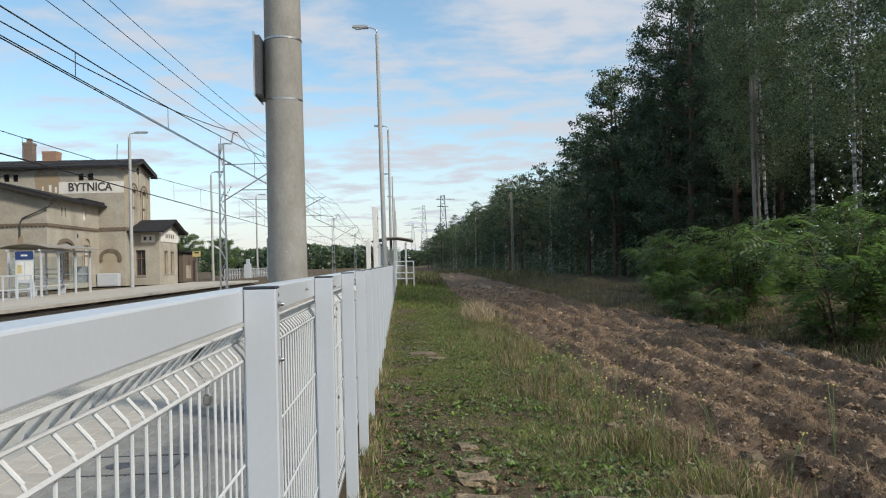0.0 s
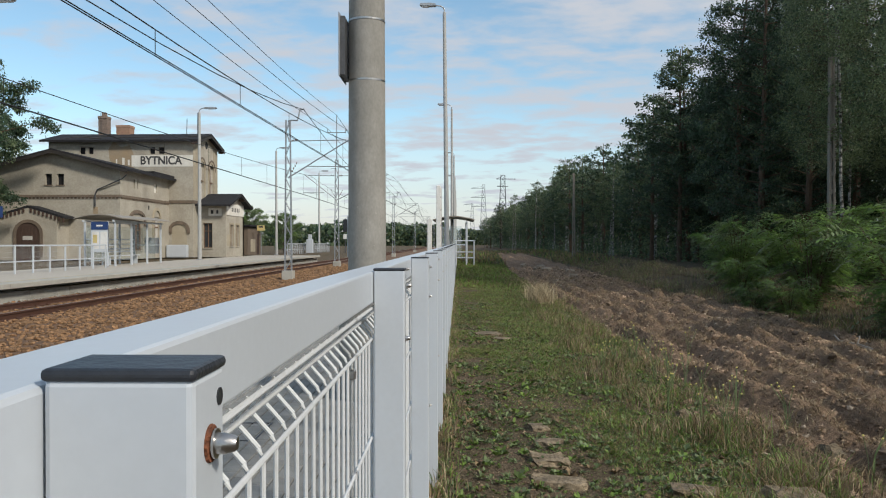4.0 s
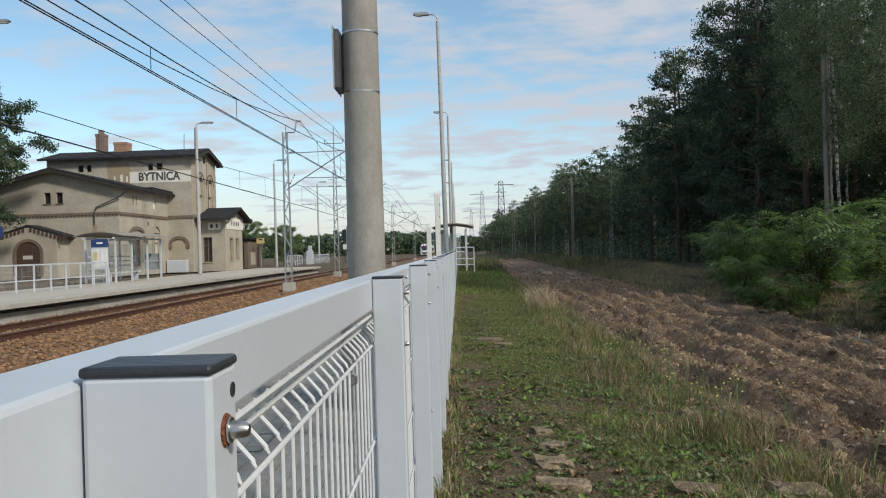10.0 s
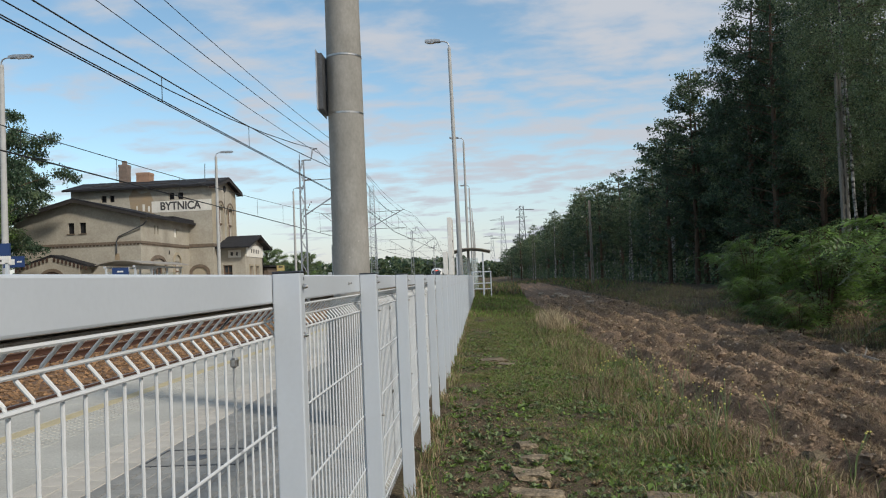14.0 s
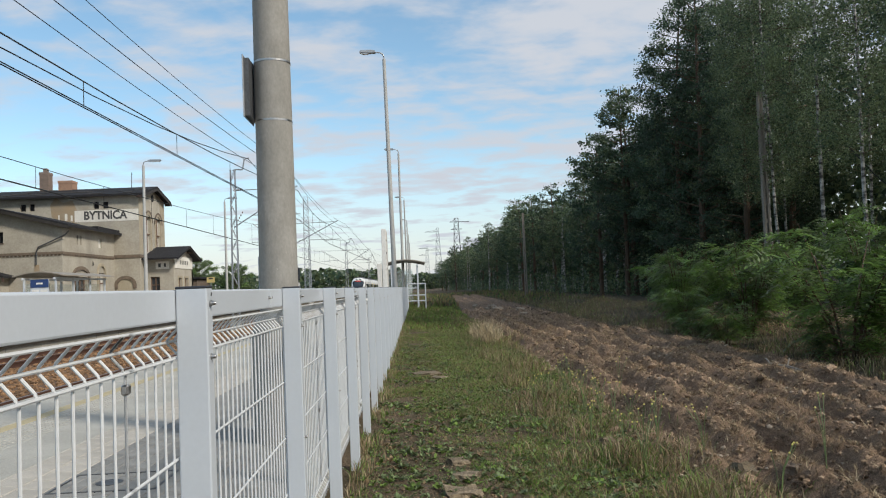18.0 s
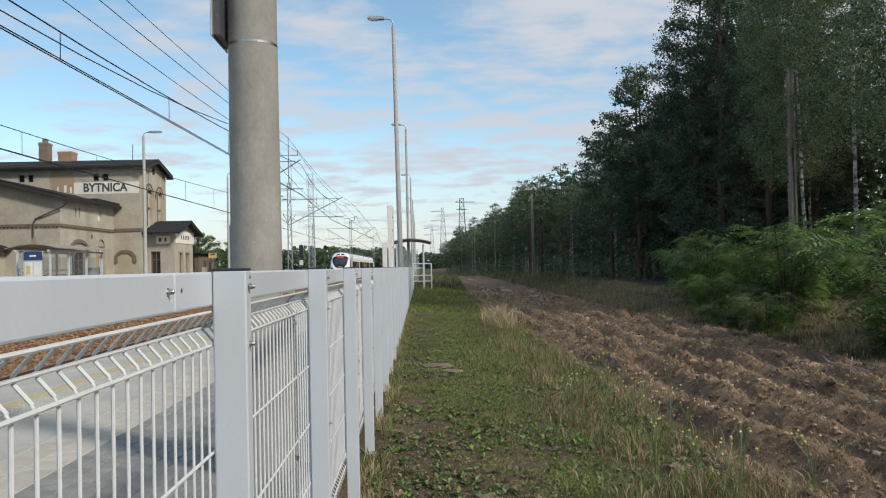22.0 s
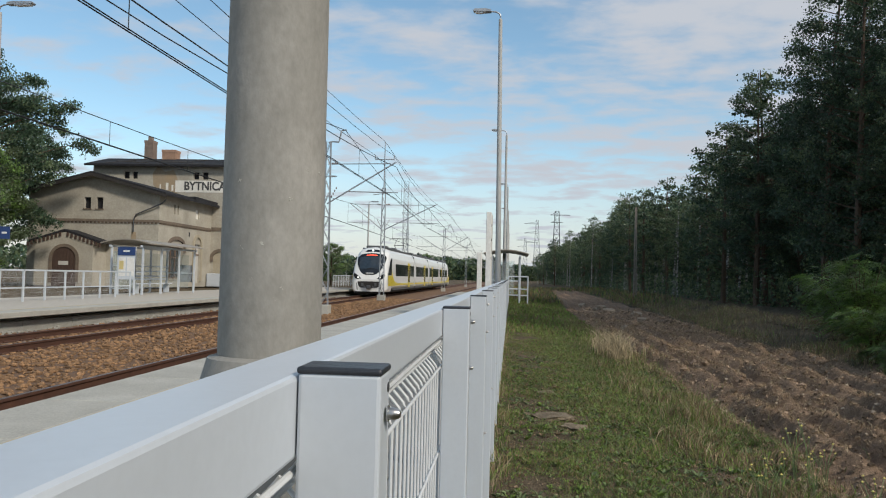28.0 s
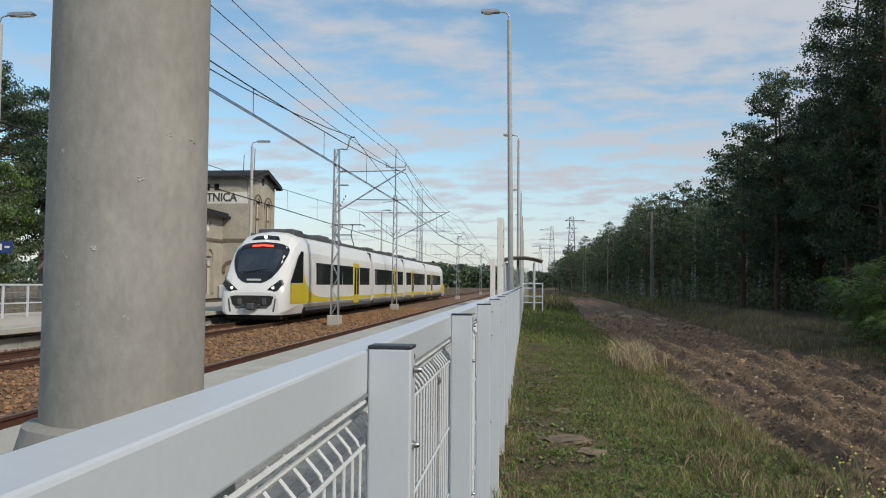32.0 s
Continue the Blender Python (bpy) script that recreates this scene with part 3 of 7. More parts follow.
# ---- the white platform fence ----
def fence():
    f = thing("platform_fence", "white powder-coated steel mesh fence along the platform", "fence")
    n0, n1 = -3, 35
    post = Shape().cbox(0.0, 0.062, 0.0, 0.042, -0.45, FENCE_TOP - 0.007, 0.003, 2).mesh("post", WHITE)
    cap = Shape().cbox(-0.001, 0.063, -0.001, 0.043, FENCE_TOP - 0.008, FENCE_TOP - 0.0025, 0.0022, 2).mesh("cap", BLACKP)
    head = Shape()
    head.lathe([(0.0066, 0), (0.0066, 0.001), (0.0047, 0.0012), (0.0047, 0.0045), (0.0042, 0.006), (0.0036, 0.0085), (0.0028, 0.0098), (0.0002, 0.0104)], 14)
    bolt = head.mesh("bolt", STEEL, True)
    rusty = Shape().lathe([(0.0085, 0), (0.008, 0.0012), (0.0052, 0.0016)], 16).mesh("washer", RUST)
    bore = Shape().cyl((0, 0, -0.001), (0, 0, 0.0006), 0.004, n=10).mesh("bolt_hole", BLACKP)
    side = Matrix.Rotation(radians(90), 4, "Y")
    for n in range(n0, n1 + 1):
        p = part("post", post, None, f, at=(0, BAY * n, 0))
        part("cap", cap, None, p)
        for k, z in enumerate((1.062, 0.955, 0.560, 0.165)):
            if n > 14 and k > 1:
                continue
            b = part("bolt", bolt, None, p, at=Matrix.Translation((0.0622 + (0.002 if k == 0 else 0), 0.021, z)) @ side)
            if k == 0 and n == 0:
                part("washer", rusty, None, p, at=Matrix.Translation((0.0621, 0.021, z)) @ side)
        if n < 14:
            part("bolt_hole", bore, None, p, at=Matrix.Translation((0.062, 0.034, FENCE_TOP - 0.020)) @ side)
    # top rail: square tube in lengths of four bays, joined by a sleeve
    L = 2 * BAY
    rail = Shape().cbox(-0.062, -0.001, 0.002, 2 * L - 0.002, 1.028, 1.091, 0.004, 2).mesh("top_rail", WHITE)
    sleeve = Shape().cbox(-0.059, -0.004, -0.09, 0.09, 1.031, 1.088, 0.003).mesh("sleeve", WHITE)
    for k in range(-2, 9):
        r = part("top_rail", rail, None, f, at=(0, 2 * L * k + 2.28, 0))
        part("sleeve", sleeve, None, r)
        if k >= 0:
            part("bolt", bolt, None, r, at=Matrix.Translation((-0.001, -0.035, 1.062)) @ side)
            part("bolt_hole", bore, None, r, at=Matrix.Translation((-0.001, 0.035, 1.062)) @ side)
    # welded mesh panels, two bays long, with the folded strip at the top
    X, W = -0.010, 0.0026
    for k in range(-2, 17):
        y0 = BAY * 2 * k + 1.0
        near = -1 <= k <= 7
        nn = 7 if near else 4
        s = Shape()
        for z, x in ((1.017, 0.0), (0.986, -0.025), (0.955, 0.0), (0.757, 0.0), (0.560, 0.0), (0.362, 0.0), (0.165, 0.0), (0.135, -0.025), (0.105, 0.0)):
            s.cyl((X + x + 0.005, y0, z), (X + x + 0.005, y0 + L + 0.02, z), W + 0.0004, n=nn)
        for i in range(51):
            y = y0 + i * 0.05
            if near:
                s.tube([(X, y, 1.0165), (X - 0.004, y, 1.011), (X - 0.0225, y, 0.991), (X - 0.025, y, 0.986), (X - 0.0225, y, 0.981), (X - 0.004, y, 0.960), (X, y, 0.950), (X, y, 0.168), (X - 0.0225, y, 0.140), (X - 0.025, y, 0.135), (X - 0.0225, y, 0.130), (X, y, 0.104), (X, y, 0.06)], W, nn)
            else:
                s.tube([(X, y, 1.018), (X - 0.025, y, 0.986), (X, y, 0.955), (X, y, 0.06)], W, nn)
        m = part("mesh_panel", s, WIRE, f, smooth=True)
        if k < 8:
            part("clip", Shape().cbox(X - 0.006, X + 0.007, y0 - 0.007, y0 + 0.009, 0.918, 0.936, 0.003), STEEL, m)
            part("clip", Shape().cbox(X - 0.006, X + 0.007, y0 - 0.007, y0 + 0.009, 0.50, 0.518, 0.003), STEEL, m)
    # return of the fence to the shelter at its far end
    yy = BAY * n1 + 0.2
    for z in (0.30, 0.62, 1.26):
        part("end_rail", Shape().cyl((0.03, yy, z), (1.05, yy, z), 0.032, n=8), WHITE, f)
    for x in (0.05, 0.62, 1.05):
        part("end_post", Shape().cyl((x, yy, -0.3), (x, yy, 1.28), 0.035, n=8), WHITE, f)


fence()


# ---- concrete pole, lamps, overhead line ----
def concrete_pole():
    t = thing("concrete_pole", "thick grey spun-concrete pole standing on the platform by the fence", "pole", (-0.474, 5.21, PLAT))
    z0 = -PLAT
    part("shaft", Shape().lathe([(0.1335, 0.95 + z0), (0.125, 3.0), (0.112, 6.2), (0.104, 8.2), (0.095, 8.25)], 40), CONCRETE, t, smooth=True)
    part("foot", Shape().lathe([(0.20, 0.0), (0.20, 0.06), (0.196, 0.78 + z0), (0.19, 0.83 + z0), (0.158, 0.945 + z0), (0.134, 0.952 + z0)], 40), CONCRETE, t, smooth=False)
    for z in (2.28, 2.70):
        part("band", Shape().lathe([(0.1275, z - 0.008 + z0), (0.1295, z - 0.006 + z0), (0.1295, z + 0.006 + z0), (0.1275, z + 0.008 + z0)], 32), STEEL, t)
    s = part("sign_plate", Shape().cbox(-0.172, -0.165, -0.20, 0.14, 2.285 + z0, 2.72 + z0, 0.004), GALV, t, "back-framed metal sign seen edge on")
    part("sign_backing", Shape().box(-0.165, -0.132, -0.17, 0.10, 2.3 + z0, 2.70 + z0), DARKSTEEL, s)
    part("info_board", Shape().cbox(-0.141, -0.136, 0.0, 0.30, 1.05 + z0, 1.335 + z0, 0.001), WHITE, t, "white board seen edge on")
    chips = Shape()
    rng = random.Random(8)
    for ang, z, big in ((-55, 1.351, 1.0), (-84, 1.239, 1.0), (-15, 1.428, 0.8), (-115, 1.395, 0.5), (-108, 1.227, 0.4), (-35, 1.43, 0.5), (-70, 1.10, 0.6), (-62, 1.13, 0.8), (-75, 1.06, 0.5), (-58, 1.02, 0.6), (-95, 1.15, 0.4)):
        for k in range(3):
            a = radians(ang + rng.uniform(-2.5, 2.5))
            b = a + radians(rng.uniform(1.0, 3.5)) * big
            z1 = z - PLAT + rng.uniform(-0.004, 0.004)
            chips.cyl((0.1315 * math.cos(a), 0.1315 * math.sin(a), z1), (0.1318 * math.cos(b), 0.1318 * math.sin(b), z1 + rng.uniform(-0.003, 0.005)), 0.0022 * big, 0.001, 5)
    part("chips", chips, CONC_LIGHT, t, "pale chips in the concrete")


PAINTWHITE = mat("white_paint", (0.78, 0.77, 0.74), (0.6, 0.58, 0.54), 0.7, 0, 8, 60, 0.1, 0.1)
LAMPPOST = mat("grey_lamp_column", (0.42, 0.42, 0.405), (0.34, 0.34, 0.325), 0.75, 0, 4, 50, 0.06, 0.08)
LAMPGLASS = mat("lamp_glass", (0.75, 0.78, 0.8), (0.6, 0.62, 0.65), 0.2, 0, 8, 60, 0, 0.05)
concrete_pole()


def lamp_make(name, height, arm, label, group, r=0.1):
    """Tapered steel column on z = 0 with a bent arm over the platform (towards -x if arm < 0)."""
    t = thing(name, label, "lamp", group=group)
    part("base_flange", Shape().cbox(-0.17, 0.17, -0.17, 0.17, 0, 0.03, 0.005), GALV, t)
    part("column", Shape().lathe([(r, 0.03), (r * 0.98, 1.2), (r * 0.9, 1.25), (r * 0.6, height - 0.05), (r * 0.5, height)], 14), LAMPPOST, t, smooth=True)
    part("access_door", Shape().cbox(-0.05, 0.05, -0.105, -0.08, 0.6, 1.0, 0.006), GALV, t)
    a = 1 if arm > 0 else -1
    pts = [(0, 0, height - 0.02), (0, 0, height + 0.10), (a * 0.04, 0, height + 0.18), (a * 0.14, 0, height + 0.235), (a * 0.35, 0, height + 0.26)]
    part("arm", Shape().tube(pts, 0.026, 8), GALV, t, smooth=True)
    L = abs(arm)
    h = part("lamp_head", Shape().prism([(a * 0.30, height + 0.23), (a * 0.32, height + 0.30), (a * 0.5, height + 0.335), (a * L, height + 0.325), (a * (L + 0.04), height + 0.28), (a * L, height + 0.245), (a * 0.5, height + 0.225)], "y", -0.11, 0.11), GALV, t)
    part("lamp_glass", Shape().prism([(a * 0.52, height + 0.224), (a * 0.6, height + 0.195), (a * (L - 0.06), height + 0.205), (a * (L - 0.02), height + 0.24)], "y", -0.085, 0.085), LAMPGLASS, h)
    return t


lamp = lamp_make("street_lamp", 9.5, -0.85, "tall grey steel platform lamp by the fence", "lamps along the near platform")
lamp.matrix_basis = pose(-0.24, 28.4, PLAT, 0, -0.6, 0)
for y in (49.0, 74.0, 99.0, 124.0, 149.0):
    copy_thing(lamp, pose(-0.24, y, PLAT if y < 60 else -0.1, 0, 0, 0))
lamp_b = lamp_make("street_lamp", 9.5, 1.15, "tall grey lamp column on the far platform", "lamps along the far platform", 0.14)
lamp_b.matrix_basis = pose(-16.75, 27.3, FAR_PLAT)
for x, y in ((-17.35, 52.5), (-17.3, 74.7), (-17.5, 99.0)):
    copy_thing(lamp_b, pose(x, y, FAR_PLAT) @ Matrix.Diagonal((1, 1, 1.05, 1)))


def lattice_column(t, x, y, z0, z1, w0, w1, leg=0.05, step=0.55, name="mast"):
    legs, lace = Shape(), Shape()
    for sx in (-1, 1):
        legs.add([(x + sx * w0 / 2 - leg / 2, y - 0.09, z0), (x + sx * w0 / 2 + leg / 2, y - 0.09, z0), (x + sx * w0 / 2 + leg / 2, y + 0.09, z0), (x + sx * w0 / 2 - leg / 2, y + 0.09, z0),
                  (x + sx * w1 / 2 - leg / 2, y - 0.07, z1), (x + sx * w1 / 2 + leg / 2, y - 0.07, z1), (x + sx * w1 / 2 + leg / 2, y + 0.07, z1), (x + sx * w1 / 2 - leg / 2, y + 0.07, z1)],
                 [(0, 3, 2, 1), (4, 5, 6, 7), (0, 1, 5, 4), (1, 2, 6, 5), (2, 3, 7, 6), (3, 0, 4, 7)])
    n = round((z1 - z0) / step)
    for i in range(n):
        a, b = z0 + (z1 - z0) * i / n, z0 + (z1 - z0) * (i + 1) / n
        wa, wb = w0 + (w1 - w0) * i / n, w0 + (w1 - w0) * (i + 1) / n
        s = 1 if i % 2 else -1
        for dy in (-0.08, 0.08):
            lace.cyl((x + s * wa / 2, y + dy, a), (x - s * wb / 2, y + dy, b), 0.014, n=5)
    m = part(name, legs, GALV, t)
    tagged(part("lacing", lace, GALV, m), kind="stuff")
    return m


INSUL = mat("brown_insulator", (0.12, 0.06, 0.04), (0.08, 0.04, 0.03), 0.3, 0, 8, 50, 0, 0.1)
MSG, CON = 5.9, 4.5       # heights of messenger and contact wire


def cantilever(t, x, y, z_top, reach, a):
    """Bracket from the mast to the track: top tie, strut and steady arm."""
    s = Shape()
    s.cyl((x, y, z_top), (x + a * reach, y, z_top + 0.05), 0.022, n=6)
    s.cyl((x, y, z_top - 1.75), (x + a * (reach + 0.25), y, z_top + 0.12), 0.032, n=7)
    s.cyl((x + a * 0.9, y, z_top - 1.2), (x + a * (reach + 0.35), y, z_top - 1.22), 0.022, n=6)
    s.cyl((x + a * (reach + 0.2), y, z_top - 1.2), (x + a * (reach - 0.75), y, z_top - 1.33), 0.014, n=5)
    c = part("cantilever", s, GALV, t)
    for zz, zz2, f in ((z_top, z_top + 0.02, 0.15), (z_top - 1.75, z_top - 1.5, 0.14)):
        sh = Shape()
        for i in range(4):
            px = x + a * (0.18 + 0.07 * i)
            pz = zz + (zz2 - zz) * (0.18 + 0.07 * i) / max(f, 0.1)
            sh.cyl((px, y, pz), (px + a * 0.035, y, pz), 0.055, 0.04, 8)
        part("insulator", sh, INSUL, c)


def mast(x, y, ht, near, far, horn):
    t = thing("catenary_mast", "grey lattice steel catenary mast on a concrete block", "mast", (0, 0, 0), "catenary masts")
    z0 = BED_Z
    part("foundation", Shape().cbox(x - 0.26, x + 0.26, y - 0.3, y + 0.3, z0 - 0.2, z0 + 0.42, 0.02), CONC_LIGHT, t)
    lattice_column(t, x, y, z0 + 0.42, ht, 0.32, 0.2)
    if near:
        cantilever(t, x, y, MSG + 0.1, NEAR_TRACK - x, 1)
    if far:
        cantilever(t, x, y, MSG + 0.1, x - FAR_TRACK, -1)
    if horn:
        part("horn", Shape().tube([(x, y, ht - 0.05), (x + 0.18, y, ht), (x + 0.45, y, ht - 0.02), (x + 0.5, y, ht + 0.15), (x + 0.56, y, ht + 0.48), (x + 0.78, y, ht + 0.53)], 0.035, 7), GALV, t)
    else:
        s = Shape().cyl((x, y, ht - 0.1), (x, y, ht + 3.2), 0.045, 0.03, 7)
        s.cyl((x - 0.65, y, ht + 1.95), (x + 0.65, y, ht + 1.95), 0.03, n=6)
        for d in (-0.65, 0.65):
            s.cyl((x + d, y, ht + 1.92), (x + d, y, ht + 2.25), 0.035, n=6)
        part("crossarm", s, GALV, t)
    return t


MASTS = [(-7.95, 37.0, 7.0, True, False, True), (-8.65, 56.5, 7.2, True, True, False), (-7.95, 98.0, 7.0, True, True, True), (-12.9, 101.0, 7.0, False, False, False),
         (-7.95, 146.0, 7.0, True, True, True), (-7.95, 205.0, 7.0, True, True, True), (-7.95, 262.0, 7.0, True, True, False), (-7.95, 320.0, 7.0, True, True, True)]
for row in MASTS:
    mast(*row)


def overhead(cx, span, label, stag, top=MSG, sink=0.0185):
    """Messenger with its sag, a pair of contact wires with stagger, droppers every few metres."""
    t = thing("overhead_line", label, "overhead wire", (0, 0, 0), "overhead wires")
    dr = Shape()
    for j, (a, b) in enumerate(zip(span, span[1:])):
        n = 14
        sa, sb = stag * (1 if j % 2 else -1), stag * (-1 if j % 2 else 1)
        sag = sink * (b - a)

        def pos(u):
            return cx + sa + (sb - sa) * u, a + (b - a) * u, top - 4 * sag * u * (1 - u)
        part("messenger_wire", Shape().tube([pos(i / n) for i in range(n + 1)], 0.013, 5), CABLE, t)
        for d in (-0.03, 0.03):
            part("contact_wire", Shape().tube([(pos(u)[0] + d, pos(u)[1], CON) for u in (0, 1)], 0.012, 4), CABLE, t)
        k = max(2, round((b - a) / 5.2))
        for i in range(k):
            x, y, z = pos((i + 0.5) / k)
            dr.cyl((x, y, z), (x, y, CON), 0.008, n=4)
    tagged(part("droppers", dr, CABLE, t), kind="stuff")


overhead(NEAR_TRACK - 0.1, (-60, -15, 37, 56.5, 98, 146, 205, 262, 320), "dark overhead line above the near track", -0.36)
overhead(FAR_TRACK, (-90, -30, 56.5, 98, 146, 205, 262, 320), "dark overhead line above the far track", -0.2, 6.0, 0.0105)


def feeder(rows, sag, label):
    t = thing("feeder_cable", label, "cable", (0, 0, 0), "feeder cables")
    s = Shape()
    for (x0, y0, z0), (x1, y1, z1) in zip(rows, rows[1:]):
        pts = []
        for i in range(13):
            u = i / 12
            pts.append((x0 + (x1 - x0) * u, y0 + (y1 - y0) * u, z0 + (z1 - z0) * u - 4 * sag * u * (1 - u)))
        s.tube(pts, 0.016, 4)
    part("cable", s, CABLE, t)


feeder([(-7.2, -71, 7.5), (-7.2, -17, 7.5), (-7.2, 37, 7.5), (-7.2, 98, 7.5), (-7.2, 146, 7.5), (-7.2, 205, 7.5), (-7.2, 320, 7.5)], 1.6, "dark cable strung between the mast horns")
feeder([(-8.0, -96, 9.4), (-8.0, -20, 9.4), (-8.0, 56.5, 9.4), (-7.6, 101, 9.1), (-7.6, 205, 9.1)], 1.0, "dark cable on the crossarm insulators")
feeder([(-9.25, -80, 9.4), (-9.25, -11.5, 9.4), (-9.25, 56.5, 9.4), (-8.9, 101, 9.1), (-8.9, 205, 9.1)], 0.75, "dark cable on the crossarm insulators")
feeder([(-8.65, -68, 10.4), (-8.65, -6, 10.4), (-8.65, 56.5, 10.4), (-8.2, 101, 9.6), (-8.2, 205, 9.6)], 0.7, "dark earth cable over the mast tops")


# ---- station building ----
PLASTER = mat("weathered_plaster", (0.45, 0.415, 0.345), (0.31, 0.28, 0.225), 0.9, 0, 0.7, 9, 0.2, 0.11, contrast=0.45)
PLASTER_T = mat("ochre_plaster", (0.42, 0.37, 0.28), (0.31, 0.265, 0.19), 0.9, 0, 0.6, 14, 0.2, 0.12)
PATCH = mat("bare_ochre_patch", (0.36, 0.26, 0.155), (0.3, 0.255, 0.19), 0.95, 0, 1.2, 20, 0.3, 0.2)
BRICK = mat("weathered_brick", (0.19, 0.145, 0.105), (0.11, 0.085, 0.065), 0.9, 0, 3, 30, 0.3, 0.2, island=0.25)
BRICK_R = mat("orange_brick", (0.4, 0.25, 0.165), (0.28, 0.17, 0.12), 0.9, 0, 3, 30, 0.3, 0.2, island=0.25)
TARROOF = mat("black_tar_roof", (0.03, 0.03, 0.033), (0.016, 0.016, 0.018), 0.9, 0, 1.5, 12, 0.6, 0.5, spec=0.25)
BRICK_G = mat("sooty_brick", (0.26, 0.19, 0.15), (0.15, 0.12, 0.1), 0.9, 0, 3, 30, 0.3, 0.3, island=0.25)
ROOFEDGE = mat("tarred_roof_board", (0.04, 0.034, 0.03), (0.022, 0.02, 0.018), 0.85, 0, 3, 20, 0.4, 0.4)
DARKWOOD = mat("dark_brown_wood", (0.085, 0.05, 0.035), (0.05, 0.03, 0.022), 0.75, 0, 5, 40, 0.3, 0.25, stretch=(4, 4, 0.5))
OLDWOOD = mat("old_brown_window_wood", (0.2, 0.12, 0.075), (0.12, 0.075, 0.05), 0.75, 0, 5, 40, 0.2, 0.2)
SIGNWHITE = mat("faded_white_paint", (0.78, 0.76, 0.7), (0.62, 0.59, 0.52), 0.85, 0, 1.5, 20, 0.1, 0.08)
LETTER = mat("faded_black_paint", (0.05, 0.05, 0.052), (0.08, 0.078, 0.075), 0.85, 0, 4, 30, 0.1, 0.2)
DARKROOM = mat("dark_interior", (0.02, 0.02, 0.022), (0.012, 0.012, 0.014), 0.9, 0, 4, 30, 0, 0.1)
PANE = mat("dirty_window_glass", (0.06, 0.065, 0.07), (0.035, 0.04, 0.045), 0.15, 0, 2, 10, 0, 0.2)
BOARD = mat("pale_board", (0.55, 0.53, 0.49), (0.44, 0.42, 0.38), 0.85, 0, 2, 30, 0.1, 0.1)


def wall_face(s, axis, face, thick, u0, u1, z0, z1, holes=()):
    """A wall with rectangular openings: the face lies at axis = face, and its thickness runs back from there."""
    us = sorted({u0, u1, *[h[0] for h in holes], *[h[1] for h in holes]})
    zs = sorted({z0, z1, *[h[2] for h in holes], *[h[3] for h in holes]})
    s.weld = True
    for a, b in zip(us, us[1:]):
        for c, d in zip(zs, zs[1:]):
            m, n = (a + b) / 2, (c + d) / 2
            if any(h[0] < m < h[1] and h[2] < n < h[3] for h in holes):
                continue
            lo, hi = sorted((face, face + thick))
            s.box(lo, hi, a, b, c, d) if axis == "x" else s.box(a, b, lo, hi, c, d)


def arch_pts(u0, u1, zs, rise, n=10):
    c, r = (u0 + u1) / 2, (u1 - u0) / 2
    return [(c + r * math.cos(math.pi * i / n), zs + rise * math.sin(math.pi * i / n)) for i in range(n + 1)]


def arch_band(axis, face, out, u0, u1, zs, rise, w, z_low):
    """A raised surround: jambs and an arched head."""
    inner, outer = arch_pts(u0, u1, zs, rise), arch_pts(u0 - w, u1 + w, zs, rise + w)
    lo, hi = sorted((face, face + out))
    ring = outer + ([(u0 - w, z_low), (u0, z_low)] if z_low < zs else []) + inner[::-1] + ([(u1, z_low), (u1 + w, z_low)] if z_low < zs else [])
    return Shape().prism(ring, axis, lo, hi)


def window(parent, axis, face, d, u0, u1, z0, z1, frame=None, glassm=None, bars=(1, 1)):
    """Frame, panes and sill set back d in a wall opening."""
    sgn = 1 if d > 0 else -1
    def b(s, a0, a1, c0, c1, e0, e1):
        lo, hi = sorted((e0, e1))
        return s.box(lo, hi, a0, a1, c0, c1) if axis == "x" else s.box(a0, a1, lo, hi, c0, c1)
    fr = Shape()
    w = 0.07
    y0, y1 = face + d, face + d + sgn * 0.06
    for a0, a1, c0, c1 in ((u0, u0 + w, z0, z1), (u1 - w, u1, z0, z1), (u0 + w, u1 - w, z0, z0 + w), (u0 + w, u1 - w, z1 - w, z1)):
        b(fr, a0, a1, c0, c1, y0, y1)
    nx, nz = bars
    for i in range(1, nx + 1):
        u = u0 + (u1 - u0) * i / (nx + 1)
        b(fr, u - 0.03, u + 0.03, z0 + w, z1 - w, y0, y1)
    for i in range(1, nz + 1):
        zz = z0 + (z1 - z0) * (0.68 if nz == 1 else i / (nz + 1))
        b(fr, u0 + w, u1 - w, zz - 0.03, zz + 0.03, y0, y1)
    win = part("window", fr, frame or OLDWOOD, parent)
    win.matrix_basis = Matrix.Translation(-parent.location)
    part("pane", b(Shape(), u0 + w / 2, u1 - w / 2, z0 + w / 2, z1 - w / 2, y1, y1 + sgn * 0.02), glassm or PANE, win)
    part("sill", b(Shape(), u0 - 0.06, u1 + 0.06, z0 - 0.07, z0, face - sgn * 0.07, face + d), PLASTER, win)
    return win


def text_mesh(body, size, material, depth=0.01):
    cu = bpy.data.curves.new("letters", "FONT")
    cu.offset = size * 0.028
    cu.body, cu.size, cu.extrude, cu.align_x, cu.align_y = body, size, depth, "CENTER", "CENTER"
    tmp = bpy.data.objects.new("letters", cu)
    me = bpy.data.meshes.new_from_object(tmp)
    bpy.data.objects.remove(tmp)
    bpy.data.curves.remove(cu)
    me.materials.clear()
    me.materials.append(material)
    return me


